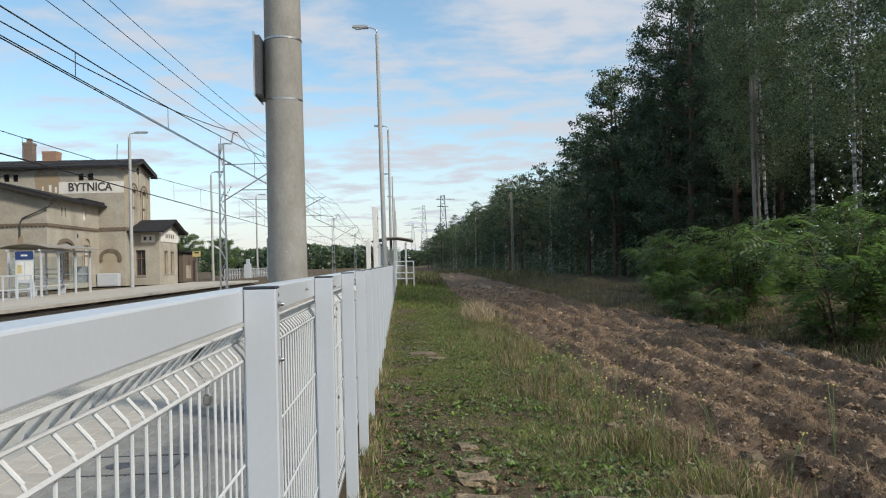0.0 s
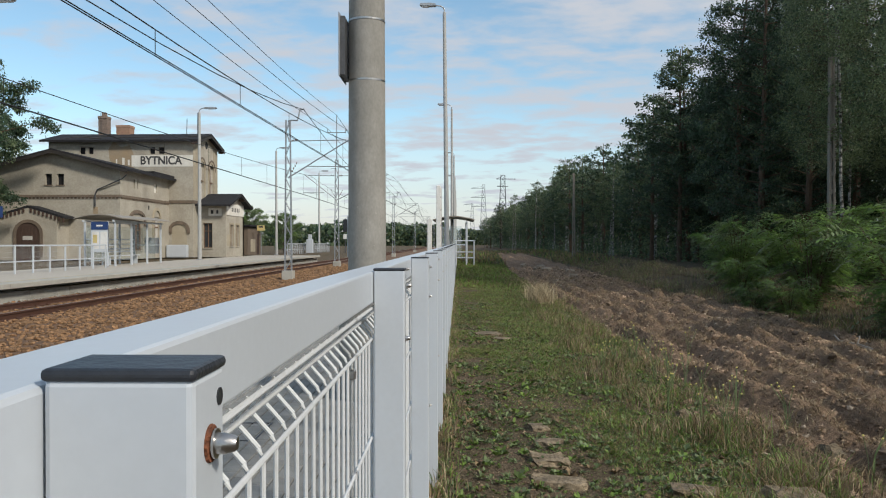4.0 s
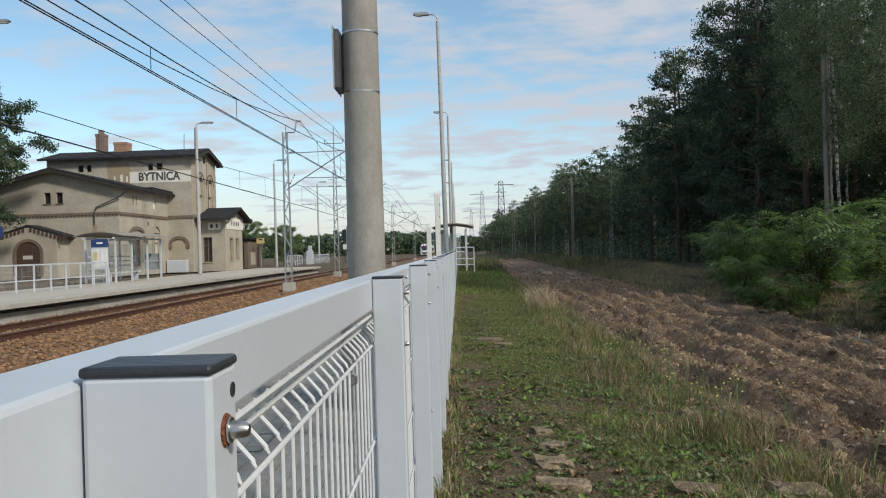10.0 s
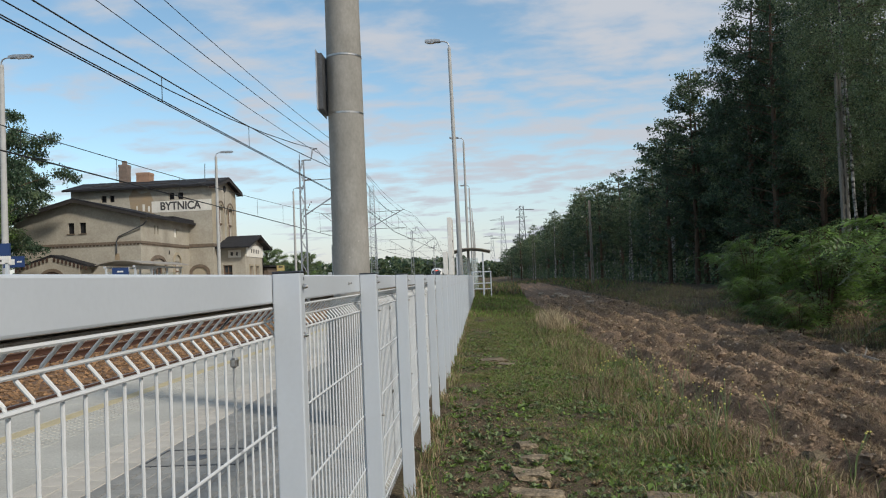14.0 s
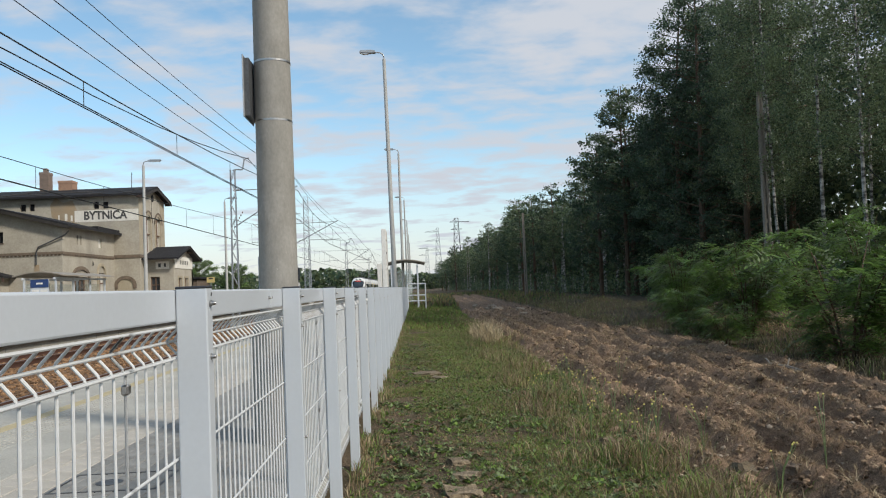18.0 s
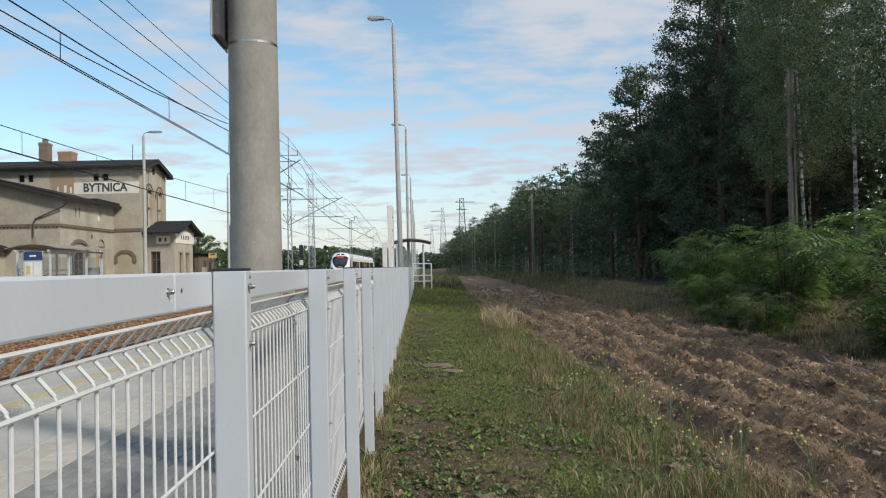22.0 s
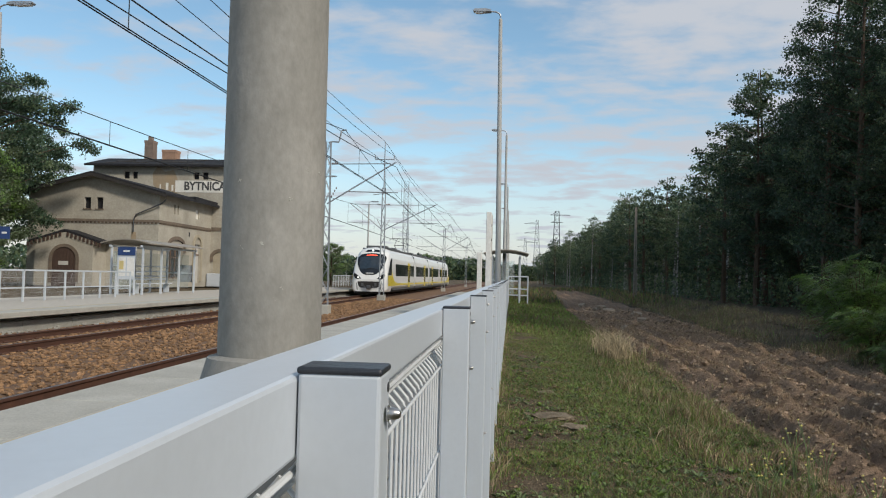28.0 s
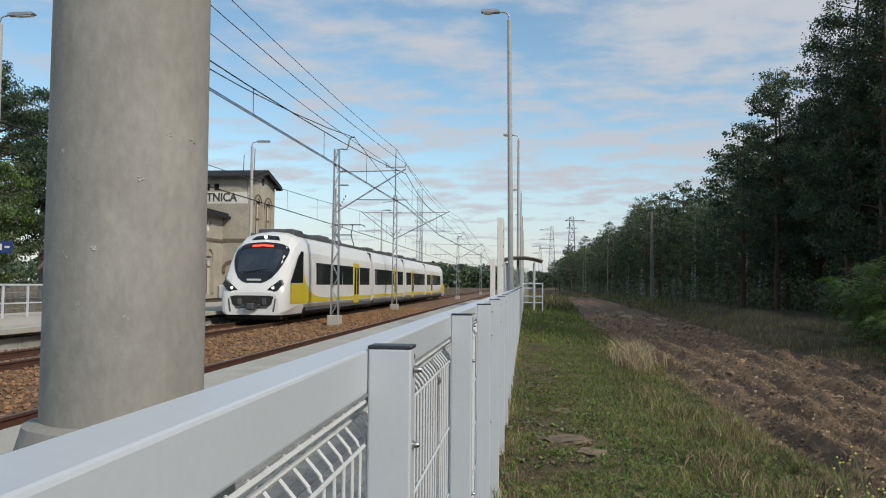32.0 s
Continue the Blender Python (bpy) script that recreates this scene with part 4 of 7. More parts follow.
def gable_roof(axis, u0, u1, mid, half, z_eave, z_ridge, over, thick, lip=0.45):
    """Two slopes over a ridge that runs along the axis from u0 to u1."""
    slope = (z_ridge - z_eave) / half
    out = []
    for sgn in (-1, 1):
        s = Shape()
        e = half + over
        pts = [(mid, z_ridge + thick), (mid + sgn * e, z_ridge - slope * e + thick), (mid + sgn * e, z_ridge - slope * e), (mid, z_ridge)]
        s.prism(pts, axis, u0 - lip, u1 + lip)
        out.append(s)
    return out


def station():
    B = thing("station_building", "old two-storey railway station with weathered grey-beige plaster and black roofs", "building", (-24, 62, 0))
    off = Matrix.Translation((24, -62, 0))

    def p(name, s, m, parent=None, label=""):
        ob = part(name, s, m, parent or B, label)
        ob.matrix_basis = off if (parent is None or parent is B) else Matrix.Identity(4)
        return ob
    # tower block: gable to the track
    TX, TY0, TY1, TE, TR = -20.83, 61.5, 67.7, 9.25, 10.05
    s = Shape()
    wall_face(s, "y", TY0, 0.45, -32.4, TX, 0, TE, [(-24.3, -23.88, 8.2, 8.75), (-23.6, -23.15, 8.2, 8.75), (-29.9, -29.45, 8.2, 8.75), (-29.2, -28.8, 8.2, 8.75)])
    wall_face(s, "x", TX, -0.45, TY0 + 0.45, TY1, 0, TE, [(62.9, 64.15, 4.75, 7.6), (65.35, 66.6, 4.75, 7.6)])
    s.box(-32.4, TX, TY1 - 0.45, TY1, 0, TE)
    s.box(-32.4, -31.95, TY0 + 0.45, TY1 - 0.45, 0, TE)
    tower = p("wall", s, PLASTER, label="weathered plaster walls")
    g = Shape().prism([(TY0, TE), (TY1, TE), ((TY0 + TY1) / 2, TR)], "x", TX - 0.45, TX)
    p("gable", g, PLASTER_T)
    p("facade_plaster", Shape().prism([(TY0 + 0.02, 4.6), (62.85, 4.6), (62.85, TE), (TY0 + 0.02, TE)], "x", TX, TX + 0.02), PLASTER_T)
    p("facade_plaster", Shape().prism([(66.65, 4.6), (TY1, 4.6), (TY1, TE), (66.65, TE)], "x", TX, TX + 0.02), PLASTER_T)
    for k, r in enumerate(gable_roof("x", -32.4, TX, (TY0 + TY1) / 2, 3.1, TE, TR, 0.5, 0.16, 0.5)):
        p("roof", r, TARROOF)
    rr = random.Random(44)
    for k in range(16):
        y = TY0 - 0.45 + rr.random() * 3.2
        x = -31.5 + rr.random() * 10
        z = TR - (64.6 - y) * (TR - TE) / 3.1 + 0.165
        dz = 0.5 * (TR - TE) / 3.1
        w = rr.uniform(0.5, 1.4)
        p("roof_sheet", Shape().add([(x, y, z), (x + w, y, z), (x + w, y + 0.5, z + dz), (x, y + 0.5, z + dz), (x, y, z + 0.03), (x + w, y, z + 0.05), (x + w, y + 0.5, z + dz + 0.02), (x, y + 0.5, z + dz + 0.03)], [(0, 3, 2, 1), (4, 5, 6, 7), (0, 1, 5, 4), (1, 2, 6, 5), (2, 3, 7, 6), (3, 0, 4, 7)]), ROOFEDGE)
    # brackets under the verge
    br = Shape()
    for y, z in ((61.1, 9.12), (64.6, 10.0), (68.05, 9.12)):
        br.box(TX, TX + 0.45, y - 0.07, y + 0.07, z - 0.18, z)
    p("rafter_ends", br, DARKWOOD)
    p("bargeboard", Shape().prism([(60.95, 9.1), (64.6, 10.06), (68.25, 9.1), (68.25, 8.93), (64.6, 9.86), (60.95, 8.93)], "x", TX + 0.47, TX + 0.52), ROOFEDGE)
    p("oculus", Shape().prism(arch_pts(64.45, 65.05, 9.25, 0.3) + arch_pts(64.45, 65.05, 9.25, -0.3)[::-1][1:-1], "x", TX + 0.0, TX + 0.03), DARKROOM)
    # string courses
    p("string_course", Shape().box(-22.78, TX + 0.06, TY0 - 0.06, TY0, 4.28, 4.52).box(TX, TX + 0.06, TY0 + 0.001, TY1, 4.28, 4.52), BRICK)
    # tall arched windows of the upper floor, boarded
    for y0, y1 in ((62.9, 64.15), (65.35, 66.6)):
        p("window_surround", arch_band("x", TX, 0.07, y0, y1, 7.2, 0.62, 0.2, 4.75), PLASTER_T)
        p("arch_brick", arch_band("x", TX + 0.07, 0.03, y0 - 0.2, y1 + 0.2, 7.2, 0.82, 0.14, 7.2), BRICK)
        p("boarded_window", Shape().box(TX - 0.25, TX - 0.18, y0, y1, 4.75, 7.6), BOARD)
        p("window_board", Shape().box(TX - 0.17, TX - 0.12, y0 + 0.1, y0 + 0.55, 4.8, 7.4), SIGNWHITE)
        p("window_bar", Shape().box(TX - 0.12, TX - 0.06, (y0 + y1) / 2 - 0.04, (y0 + y1) / 2 + 0.04, 4.75, 7.6), OLDWOOD)
        p("window_bar", Shape().box(TX - 0.115, TX - 0.065, y0, y1, 6.2, 6.28), OLDWOOD)
    for u0, u1 in ((-24.3, -23.88), (-23.6, -23.15), (-29.9, -29.45), (-29.2, -28.8)):
        p("attic_window", Shape().box(u0, u1, TY0 + 0.2, TY0 + 0.24, 8.2, 8.75), DARKROOM)
    # painted station name
    p("ochre_patch", Shape().prism([(-27.5, 7.7), (-26.9, 7.15), (-26.2, 7.3), (-25.6, 7.05), (-25.6, 8.2), (-25.9, 8.9), (-26.6, 8.75), (-27.2, 9.2), (-27.6, 8.6)], "y", TY0 - 0.008, TY0), PATCH, label="bare ochre patch in the plaster")
    sg = p("station_name", Shape().box(-25.75, TX - 0.02, TY0 - 0.016, TY0, 7.2, 8.1), SIGNWHITE, label="faded white painted name panel with black letters")
    ob = part("lettering", text_mesh("BYTNICA", 0.9, LETTER), None, sg, at=Matrix.Translation((-23.4, TY0 - 0.022, 7.66)) @ Matrix.Rotation(radians(90), 4, "X") @ Matrix.Diagonal((0.88, 1, 1, 1)))
    for x0, x1, z0, z1 in ((-26.5, -26.3, 7.35, 7.9), (-26.05, -25.9, 7.3, 7.75), (-27.0, -26.9, 7.4, 7.8)):
        p("old_lettering", Shape().box(x0, x1, TY0 - 0.014, TY0, z0, z1), SIGNWHITE)
    # blind arch with brick surround on the ground floor
    p("blind_arch", Shape().prism([(-22.55, 0.2), (-21.35, 0.2)] + arch_pts(-22.55, -21.35, 2.2, 0.45), "y", TY0 - 0.01, TY0), PLASTER_T)
    p("arch_surround", arch_band("y", TY0, -0.09, -22.55, -21.35, 2.2, 0.45, 0.24, 1.9), BRICK)
    # chimneys
    for x0, x1, y0, y1, zt, pot in ((-29.7, -29.0, 64.3, 65.1, 11.7, True), (-28.2, -27.1, 64.3, 65.3, 11.0, False)):
        z, rings = 9.6, []
        while z < zt - 0.3:
            rings += [(0.0, z), (0.0, z + 0.105), (0.014, z + 0.107), (0.014, z + 0.123)]
            z += 0.125
        rings += [(-0.03, z), (-0.03, z + 0.2)] + ([(0.2, z + 0.2), (0.2, z + 0.55)] if pot else [])
        c = Shape()
        c.add([q for g, zz in rings for q in ((x0 + g, y0 + g, zz), (x1 - g, y0 + g, zz), (x1 - g, y1 - g, zz), (x0 + g, y1 - g, zz))],
              [(4 * i + k, 4 * i + (k + 1) % 4, 4 * i + 4 + (k + 1) % 4, 4 * i + 4 + k) for i in range(len(rings) - 1) for k in range(4)] + [tuple(range(4 * len(rings) - 4, 4 * len(rings)))])
        p("chimney", c, BRICK_G if pot else BRICK_R, label="sooty grey-brown brick chimney" if pot else "pale orange brick chimney")
    # aerials
    p("aerial", Shape().cyl((-21.6, 64.8, 9.9), (-21.55, 64.8, 12.0), 0.03, n=5).cyl((-22.5, 64.8, 9.9), (-22.45, 64.8, 11.5), 0.03, n=5), DARKSTEEL)
    # wing, gable towards the approach
    WX, WY, WE, WR, MID = -22.78, 52.5, 6.18, 7.35, -27.25
    s = Shape()
    wall_face(s, "y", WY, 0.45, -31.75, WX, 0, WE, [(-27.9, -27.45, 5.1, 5.85), (-27.08, -26.62, 5.1, 5.85)])
    wall_face(s, "x", WX, -0.45, WY + 0.45, TY0, 0, WE, [(54.75, 55.0, 5.0, 5.65), (55.3, 55.55, 5.0, 5.65), (58.45, 59.1, 4.95, 5.6), (54.2, 56.4, 0.6, 2.75), (58.3, 59.5, 0.3, 3.1)])
    s.box(-31.75, -31.3, WY + 0.45, TY0, 0, WE)
    p("wall", s, PLASTER)
    p("gable", Shape().prism([(-31.75, WE), (WX, WE), (MID, WR)], "y", WY, WY + 0.45), PLASTER)
    for r in gable_roof("y", WY, TY0 - 0.5, MID, 4.48, WE, WR, 0.6, 0.18, 0.5):
        p("roof", r, TARROOF)
    p("bargeboard", Shape().prism([(-32.4, 6.06), (MID, 7.42), (-22.1, 6.06), (-22.1, 5.88), (MID, 7.22), (-32.4, 5.88)], "y", WY - 0.53, WY - 0.47), ROOFEDGE)
    p("roof_patch", Shape().prism([(57.2, 6.2), (61.4, 6.18), (61.4, 6.42), (57.2, 6.45)], "x", -24.4, -22.3), TARROOF)
    cn = Shape().box(-31.75, WX + 0.07, WY - 0.07, WY, 4.25, 4.42).box(WX, WX + 0.07, WY + 0.001, TY0, 4.25, 4.42)
    i = 0
    while -31.6 + i * 0.26 < WX:
        cn.box(-31.6 + i * 0.26, -31.47 + i * 0.26, WY - 0.055, WY, 4.15, 4.25)
        i += 1
    for i in range(34):
        cn.box(WX, WX + 0.055, WY + 0.1 + i * 0.26, WY + 0.23 + i * 0.26, 4.15, 4.25)
    p("string_course", cn, BRICK)
    for u0, u1 in ((-27.9, -27.45), (-27.08, -26.62)):
        p("attic_window", Shape().box(u0, u1, WY + 0.2, WY + 0.24, 5.1, 5.85), DARKROOM)
        p("window_sill", Shape().box(u0 - 0.06, u1 + 0.06, WY - 0.06, WY + 0.2, 5.03, 5.1), BRICK)
    for y0, y1 in ((54.75, 55.0), (55.3, 55.55)):
        p("attic_window", Shape().box(WX - 0.24, WX - 0.2, y0, y1, 5.0, 5.65), DARKROOM)
    p("attic_window", Shape().box(WX - 0.2, WX - 0.1, 58.45, 59.1, 4.95, 5.6), SIGNWHITE)
    p("vent", Shape().box(WX, WX + 0.02, 57.35, 57.5, 3.6, 3.9), DARKROOM)
    p("arch_surround", arch_band("x", WX, 0.1, 54.1, 56.5, 2.75, 0.5, 0.25, 2.4), BRICK)
    p("lunette", Shape().prism(arch_pts(54.15, 56.45, 2.76, 0.48), "x", WX - 0.3, WX - 0.2), DARKROOM)
    window(B, "x", WX, -0.2, 54.2, 56.4, 0.6, 2.75, OLDWOOD, None, (2, 1))
    p("arch_surround", arch_band("x", WX, 0.1, 58.3, 59.5, 3.0, 0.6, 0.22, 0.4), PLASTER_T)
    p("arch_boarding", Shape().prism([(58.3, 0.3), (59.5, 0.3)] + arch_pts(58.3, 59.5, 3.0, 0.6), "x", WX - 0.25, WX - 0.15), BOARD)
    p("arch_bar", Shape().box(WX - 0.14, WX - 0.1, 58.85, 58.93, 0.3, 3.5).box(WX - 0.14, WX - 0.1, 58.3, 59.5, 2.3, 2.38), OLDWOOD)
    # slanting rain pipe
    p("rain_pipe", Shape().tube([(-22.2, 52.2, 5.75), (-22.5, 52.3, 5.5), (-24.3, 52.4, 4.75), (-24.45, 52.42, 4.4), (-24.45, 52.42, 3.6)], 0.045, 7), DARKSTEEL)
    p("rust_stain", Shape().prism([(-24.6, 3.6), (-24.3, 3.6), (-24.2, 1.0), (-24.75, 0.9)], "y", WY - 0.006, WY), PATCH)
    # porch on the gable
    PY = 50.9
    s = Shape()
    wall_face(s, "y", PY, 0.3, -30.2, -26.3, 0, 2.9, [(-29.0, -27.4, 0, 1.75)])
    s.box(-26.6, -26.3, PY + 0.3, WY, 0, 2.9).box(-30.2, -29.9, PY + 0.3, WY, 0, 2.9)
    p("porch_wall", s, PLASTER)
    p("porch_gable", Shape().prism([(-30.2, 2.9), (-26.3, 2.9), (-28.25, 3.45)], "y", PY, PY + 0.3), PLASTER)
    for r in gable_roof("y", PY, WY - 0.05, -28.25, 1.95, 2.9, 3.5, 0.5, 0.14, 0.02):
        p("porch_roof", r, TARROOF)
    trim = Shape()
    for i in range(9):
        for sg_ in (-1, 1):
            x = -28.25 + sg_ * (0.25 + i * 0.27)
            trim.box(x - 0.06, x + 0.06, PY - 0.07, PY, 3.36 - 0.3 * abs(x + 28.25) / 1.0 * 1.0 - 0.12, 3.5 - 0.3 * abs(x + 28.25))
    p("porch_frieze", trim, DARKWOOD)
    p("arch_surround", arch_band("y", PY, -0.06, -29.0, -27.4, 1.75, 0.75, 0.2, 0.2), BRICK)
    dr = p("boarded_door", Shape().prism([(-29.0, 0), (-27.4, 0)] + arch_pts(-29.0, -27.4, 1.75, 0.75), "y", PY - 0.005, PY + 0.2), DARKWOOD, label="boarded dark brown arched door")
    for i in range(7):
        x = -28.9 + i * 0.22
        part("plank", Shape().box(x, x + 0.2, PY - 0.03, PY - 0.006, 0.02, 2.2 if 0 < i < 6 else 1.85), DARKWOOD, dr)
    part("notice", Shape().box(-28.55, -27.9, PY - 0.045, PY - 0.031, 1.35, 1.6), BOARD, dr)
    # low annex with its gable to the track
    AX, AY0, AY1, AE, AR = -18.6, 62.7, 68.0, 4.35, 5.15
    s = Shape()
    wall_face(s, "y", AY0, 0.35, TX, AX, 0, AE, [(-20.45, -19.7, 0.75, 2.75)])
    wall_face(s, "x", AX, -0.35, AY0 + 0.35, AY1, 0, AE, [(63.85, 64.75, 0.85, 2.65), (65.6, 66.5, 0.85, 2.65)])
    s.box(TX, AX, AY1 - 0.35, AY1, 0, AE)
    p("annex_wall", s, PLASTER)
    p("annex_gable", Shape().prism([(AY0, AE), (AY1, AE), ((AY0 + AY1) / 2, AR)], "x", AX - 0.35, AX), PLASTER)
    for r in gable_roof("x", TX + 0.6, AX, (AY0 + AY1) / 2, 2.65, AE, AR, 0.85, 0.12, 0.6):
        p("annex_roof", r, TARROOF)
    p("bargeboard", Shape().prism([(61.9, 4.2), (65.35, 5.28), (68.8, 4.2), (68.8, 4.02), (65.35, 5.07), (61.9, 4.02)], "x", AX + 0.5, AX + 0.56), ROOFEDGE)
    p("rafter_ends", Shape().box(AX, AX + 0.5, 64.2, 64.34, 4.68, 4.88).box(AX, AX + 0.5, 66.4, 66.54, 4.68, 4.88), DARKWOOD)
    window(B, "y", AY0, 0.15, -20.45, -19.7, 0.75, 2.75, OLDWOOD, None, (1, 1))
    for y0, y1 in ((63.85, 64.75), (65.6, 66.5)):
        window(B, "x", AX, -0.15, y0, y1, 0.85, 2.65, OLDWOOD, None, (1, 1))
        p("window_surround", Shape().box(AX, AX + 0.04, y0 - 0.15, y0, 0.8, 2.8).box(AX, AX + 0.04, y1, y1 + 0.15, 0.8, 2.8).box(AX, AX + 0.04, y0, y1, 2.65, 2.8), PLASTER_T)
    sg = p("name_panel", Shape().box(AX, AX + 0.05, 62.9, 67.8, 3.4, 4.35), SIGNWHITE, label="faded white name panel with illegible dark letters")
    bars = Shape()
    for i in range(5):
        bars.box(AX + 0.05, AX + 0.062, 64.2 + i * 0.5, 64.42 + i * 0.5, 3.72, 4.05)
    part("lettering", bars, LETTER, sg)
    sg = p("name_panel", Shape().box(-20.0, -18.95, AY0 - 0.04, AY0, 3.35, 3.95), SIGNWHITE)
    part("lettering", Shape().box(-19.8, -19.6, AY0 - 0.052, AY0 - 0.04, 3.5, 3.8).box(-19.35, -19.2, AY0 - 0.052, AY0 - 0.04, 3.5, 3.8), LETTER, sg)
    p("plaster_patch", Shape().prism([(62.95, 0.9), (63.6, 0.9), (63.75, 1.6), (63.4, 1.9), (62.95, 1.7)], "x", AX, AX + 0.006), PLASTER_T)
    return B


station()


# ---- platform furniture ----
BLUE = mat("sign_blue", (0.02, 0.05, 0.16), (0.016, 0.04, 0.13), 0.35, 0, 3, 30, 0, 0.05)
CLEAR = glass("shelter_glass", (0.93, 0.96, 0.96), 0.05, 0.93)
YELLOWSIGN = mat("yellow_sign", (0.6, 0.48, 0.2), (0.52, 0.42, 0.18), 0.5, 0, 3, 30, 0, 0.05)
STEELBLUE = mat("painted_lattice_steel", (0.10, 0.15, 0.2), (0.08, 0.12, 0.16), 0.6, 0.2, 1, 10, 0, 0.1)


def railing(x, y0, y1, z, label):
    t = thing("railing", label, "fence", (x, y0, z), "white railings of the far platform")
    n = round((y1 - y0) / 1.25)
    for i in range(n + 1):
        y = (y1 - y0) * i / n
        part("post", Shape().cbox(-0.03, 0.03, y - 0.03, y + 0.03, -0.1, 1.06, 0.004), WHITE, t)
    for zz, r in ((1.05, 0.03), (0.45, 0.022)):
        part("rail", Shape().cbox(-r, r, 0, y1 - y0, zz - r, zz + r, 0.004), WHITE, t)
    s = Shape()
    k = int((y1 - y0) / 0.06)
    for i in range(k):
        y = i * 0.06
        s.cyl((0.02, y, 0.06), (0.02, y, 1.03), 0.0019, n=3, caps=False)
    for zz in (0.12, 0.28, 0.62, 0.8):
        s.cyl((0.02, 0, zz), (0.02, y1 - y0, zz), 0.0025, n=3)
    tagged(part("wire_infill", s, WIRE, t), kind="stuff")


railing(-16.3, 6.0, 36.0, 0.0, "white steel platform railing with wire infill")
railing(-17.4, 80.0, 106.0, 0.0, "white steel platform railing with wire infill")


def shelter(x, y, z, w, L, h, label, board=True):
    """Open shelter with glass walls, arched roof and bench; its open side faces +x."""
    t = thing("platform_shelter", label, "shelter", (x, y, z), "platform shelters")
    for yy in (0.1, L / 3, 2 * L / 3, L - 0.1):
        for xx in (0.0, -w):
            part("post", Shape().cbox(xx - 0.045, xx + 0.045, yy - 0.045, yy + 0.045, 0, h - 0.12, 0.006), WHITE, t)
    arc = [(0.45 - (w + 0.9) * i / 10, h - 0.14 + 0.32 * math.sin(math.pi * (0.12 + 0.76 * i / 10))) for i in range(11)]
    roof = Shape().prism(arc + [(a, b - 0.045) for a, b in arc[::-1]], "y", -0.15, L + 0.15)
    part("roof", roof, mat("grey_roof_sheet", (0.33, 0.30, 0.25), (0.25, 0.22, 0.185), 0.6, 0, 2, 30, 0, 0.1), t, "arched grey roof")
    part("roof_beam", Shape().cbox(-0.04, 0.04, -0.12, L + 0.12, h - 0.22, h - 0.12, 0.006), WHITE, t)
    part("roof_beam", Shape().cbox(-w - 0.04, -w + 0.04, -0.12, L + 0.12, h - 0.22, h - 0.12, 0.006), WHITE, t)
    for i in range(3):
        a, b = L * i / 3 + 0.1, L * (i + 1) / 3 - 0.1
        g = part("glass_pane", Shape().box(-w - 0.006, -w + 0.006, a, b, 0.25, h - 0.4), CLEAR, t)
        g.visible_shadow = False
        for zz in (0.22, 1.05, 1.3):
            part("glass_rail", Shape().box(-w + 0.01, -w + 0.05, a, b, zz, zz + 0.06), WHITE, t)
    for yy in (0.1, L - 0.1):
        g = part("glass_pane", Shape().box(-w + 0.08, -0.3, yy - 0.006, yy + 0.006, 0.25, h - 0.4), CLEAR, t)
        g.visible_shadow = False
        part("glass_rail", Shape().box(-w + 0.08, -0.06, yy + 0.01, yy + 0.05, 1.0, 1.06), WHITE, t)
    be = part("bench", Shape().box(-w + 0.25, -w + 0.33, L * 0.25, L * 0.9, 0.45, 0.50).box(-w + 0.36, -w + 0.44, L * 0.25, L * 0.9, 0.45, 0.50).box(-w + 0.47, -w + 0.55, L * 0.25, L * 0.9, 0.45, 0.50).box(-w + 0.16, -w + 0.20, L * 0.25, L * 0.9, 0.65, 0.73).box(-w + 0.15, -w + 0.19, L * 0.25, L * 0.9, 0.80, 0.88), WHITE, t, "white slatted bench")
    for yy in (L * 0.3, L * 0.85):
        part("bench_leg", Shape().box(-w + 0.2, -w + 0.5, yy, yy + 0.05, 0, 0.45), WHITE, be)
    if board:
        b = part("timetable_case", Shape().cbox(-0.95, -0.12, -0.40, -0.30, 0.70, 2.0, 0.01), WHITE, t, "white timetable case with a blue header")
        part("header", Shape().box(-0.95, -0.12, -0.425, -0.40, 1.80, 2.18), BLUE, b)
        part("header_text", Shape().box(-0.68, -0.38, -0.435, -0.425, 1.95, 2.03), PAINTWHITE, b)
        for xx in (-0.9, -0.5):
            part("sheet", Shape().box(xx, xx + 0.33, -0.412, -0.40, 0.85, 1.7), PAINTWHITE, b)
        part("sheet", Shape().box(-0.86, -0.66, -0.416, -0.412, 1.15, 1.55), YELLOWSIGN, b)
        for xx in (-0.95, -0.17):
            part("leg", Shape().cbox(xx - 0.03, xx + 0.05, -0.39, -0.31, 0, 2.2, 0.006), WHITE, b)
        part("route_case", Shape().cbox(-0.95, -0.15, L - 0.02, L + 0.06, 0.55, 1.45, 0.01), GALV, t, "grey notice case")
    return t


shelter(-16.75, 37.95, 0.0, 1.5, 6.1, 2.4, "white steel and glass platform shelter with an arched grey roof")
shelter(0.65, 44.6, 0.0, 1.5, 4.6, 2.5, "white steel and glass shelter at the end of the fence", board=False)


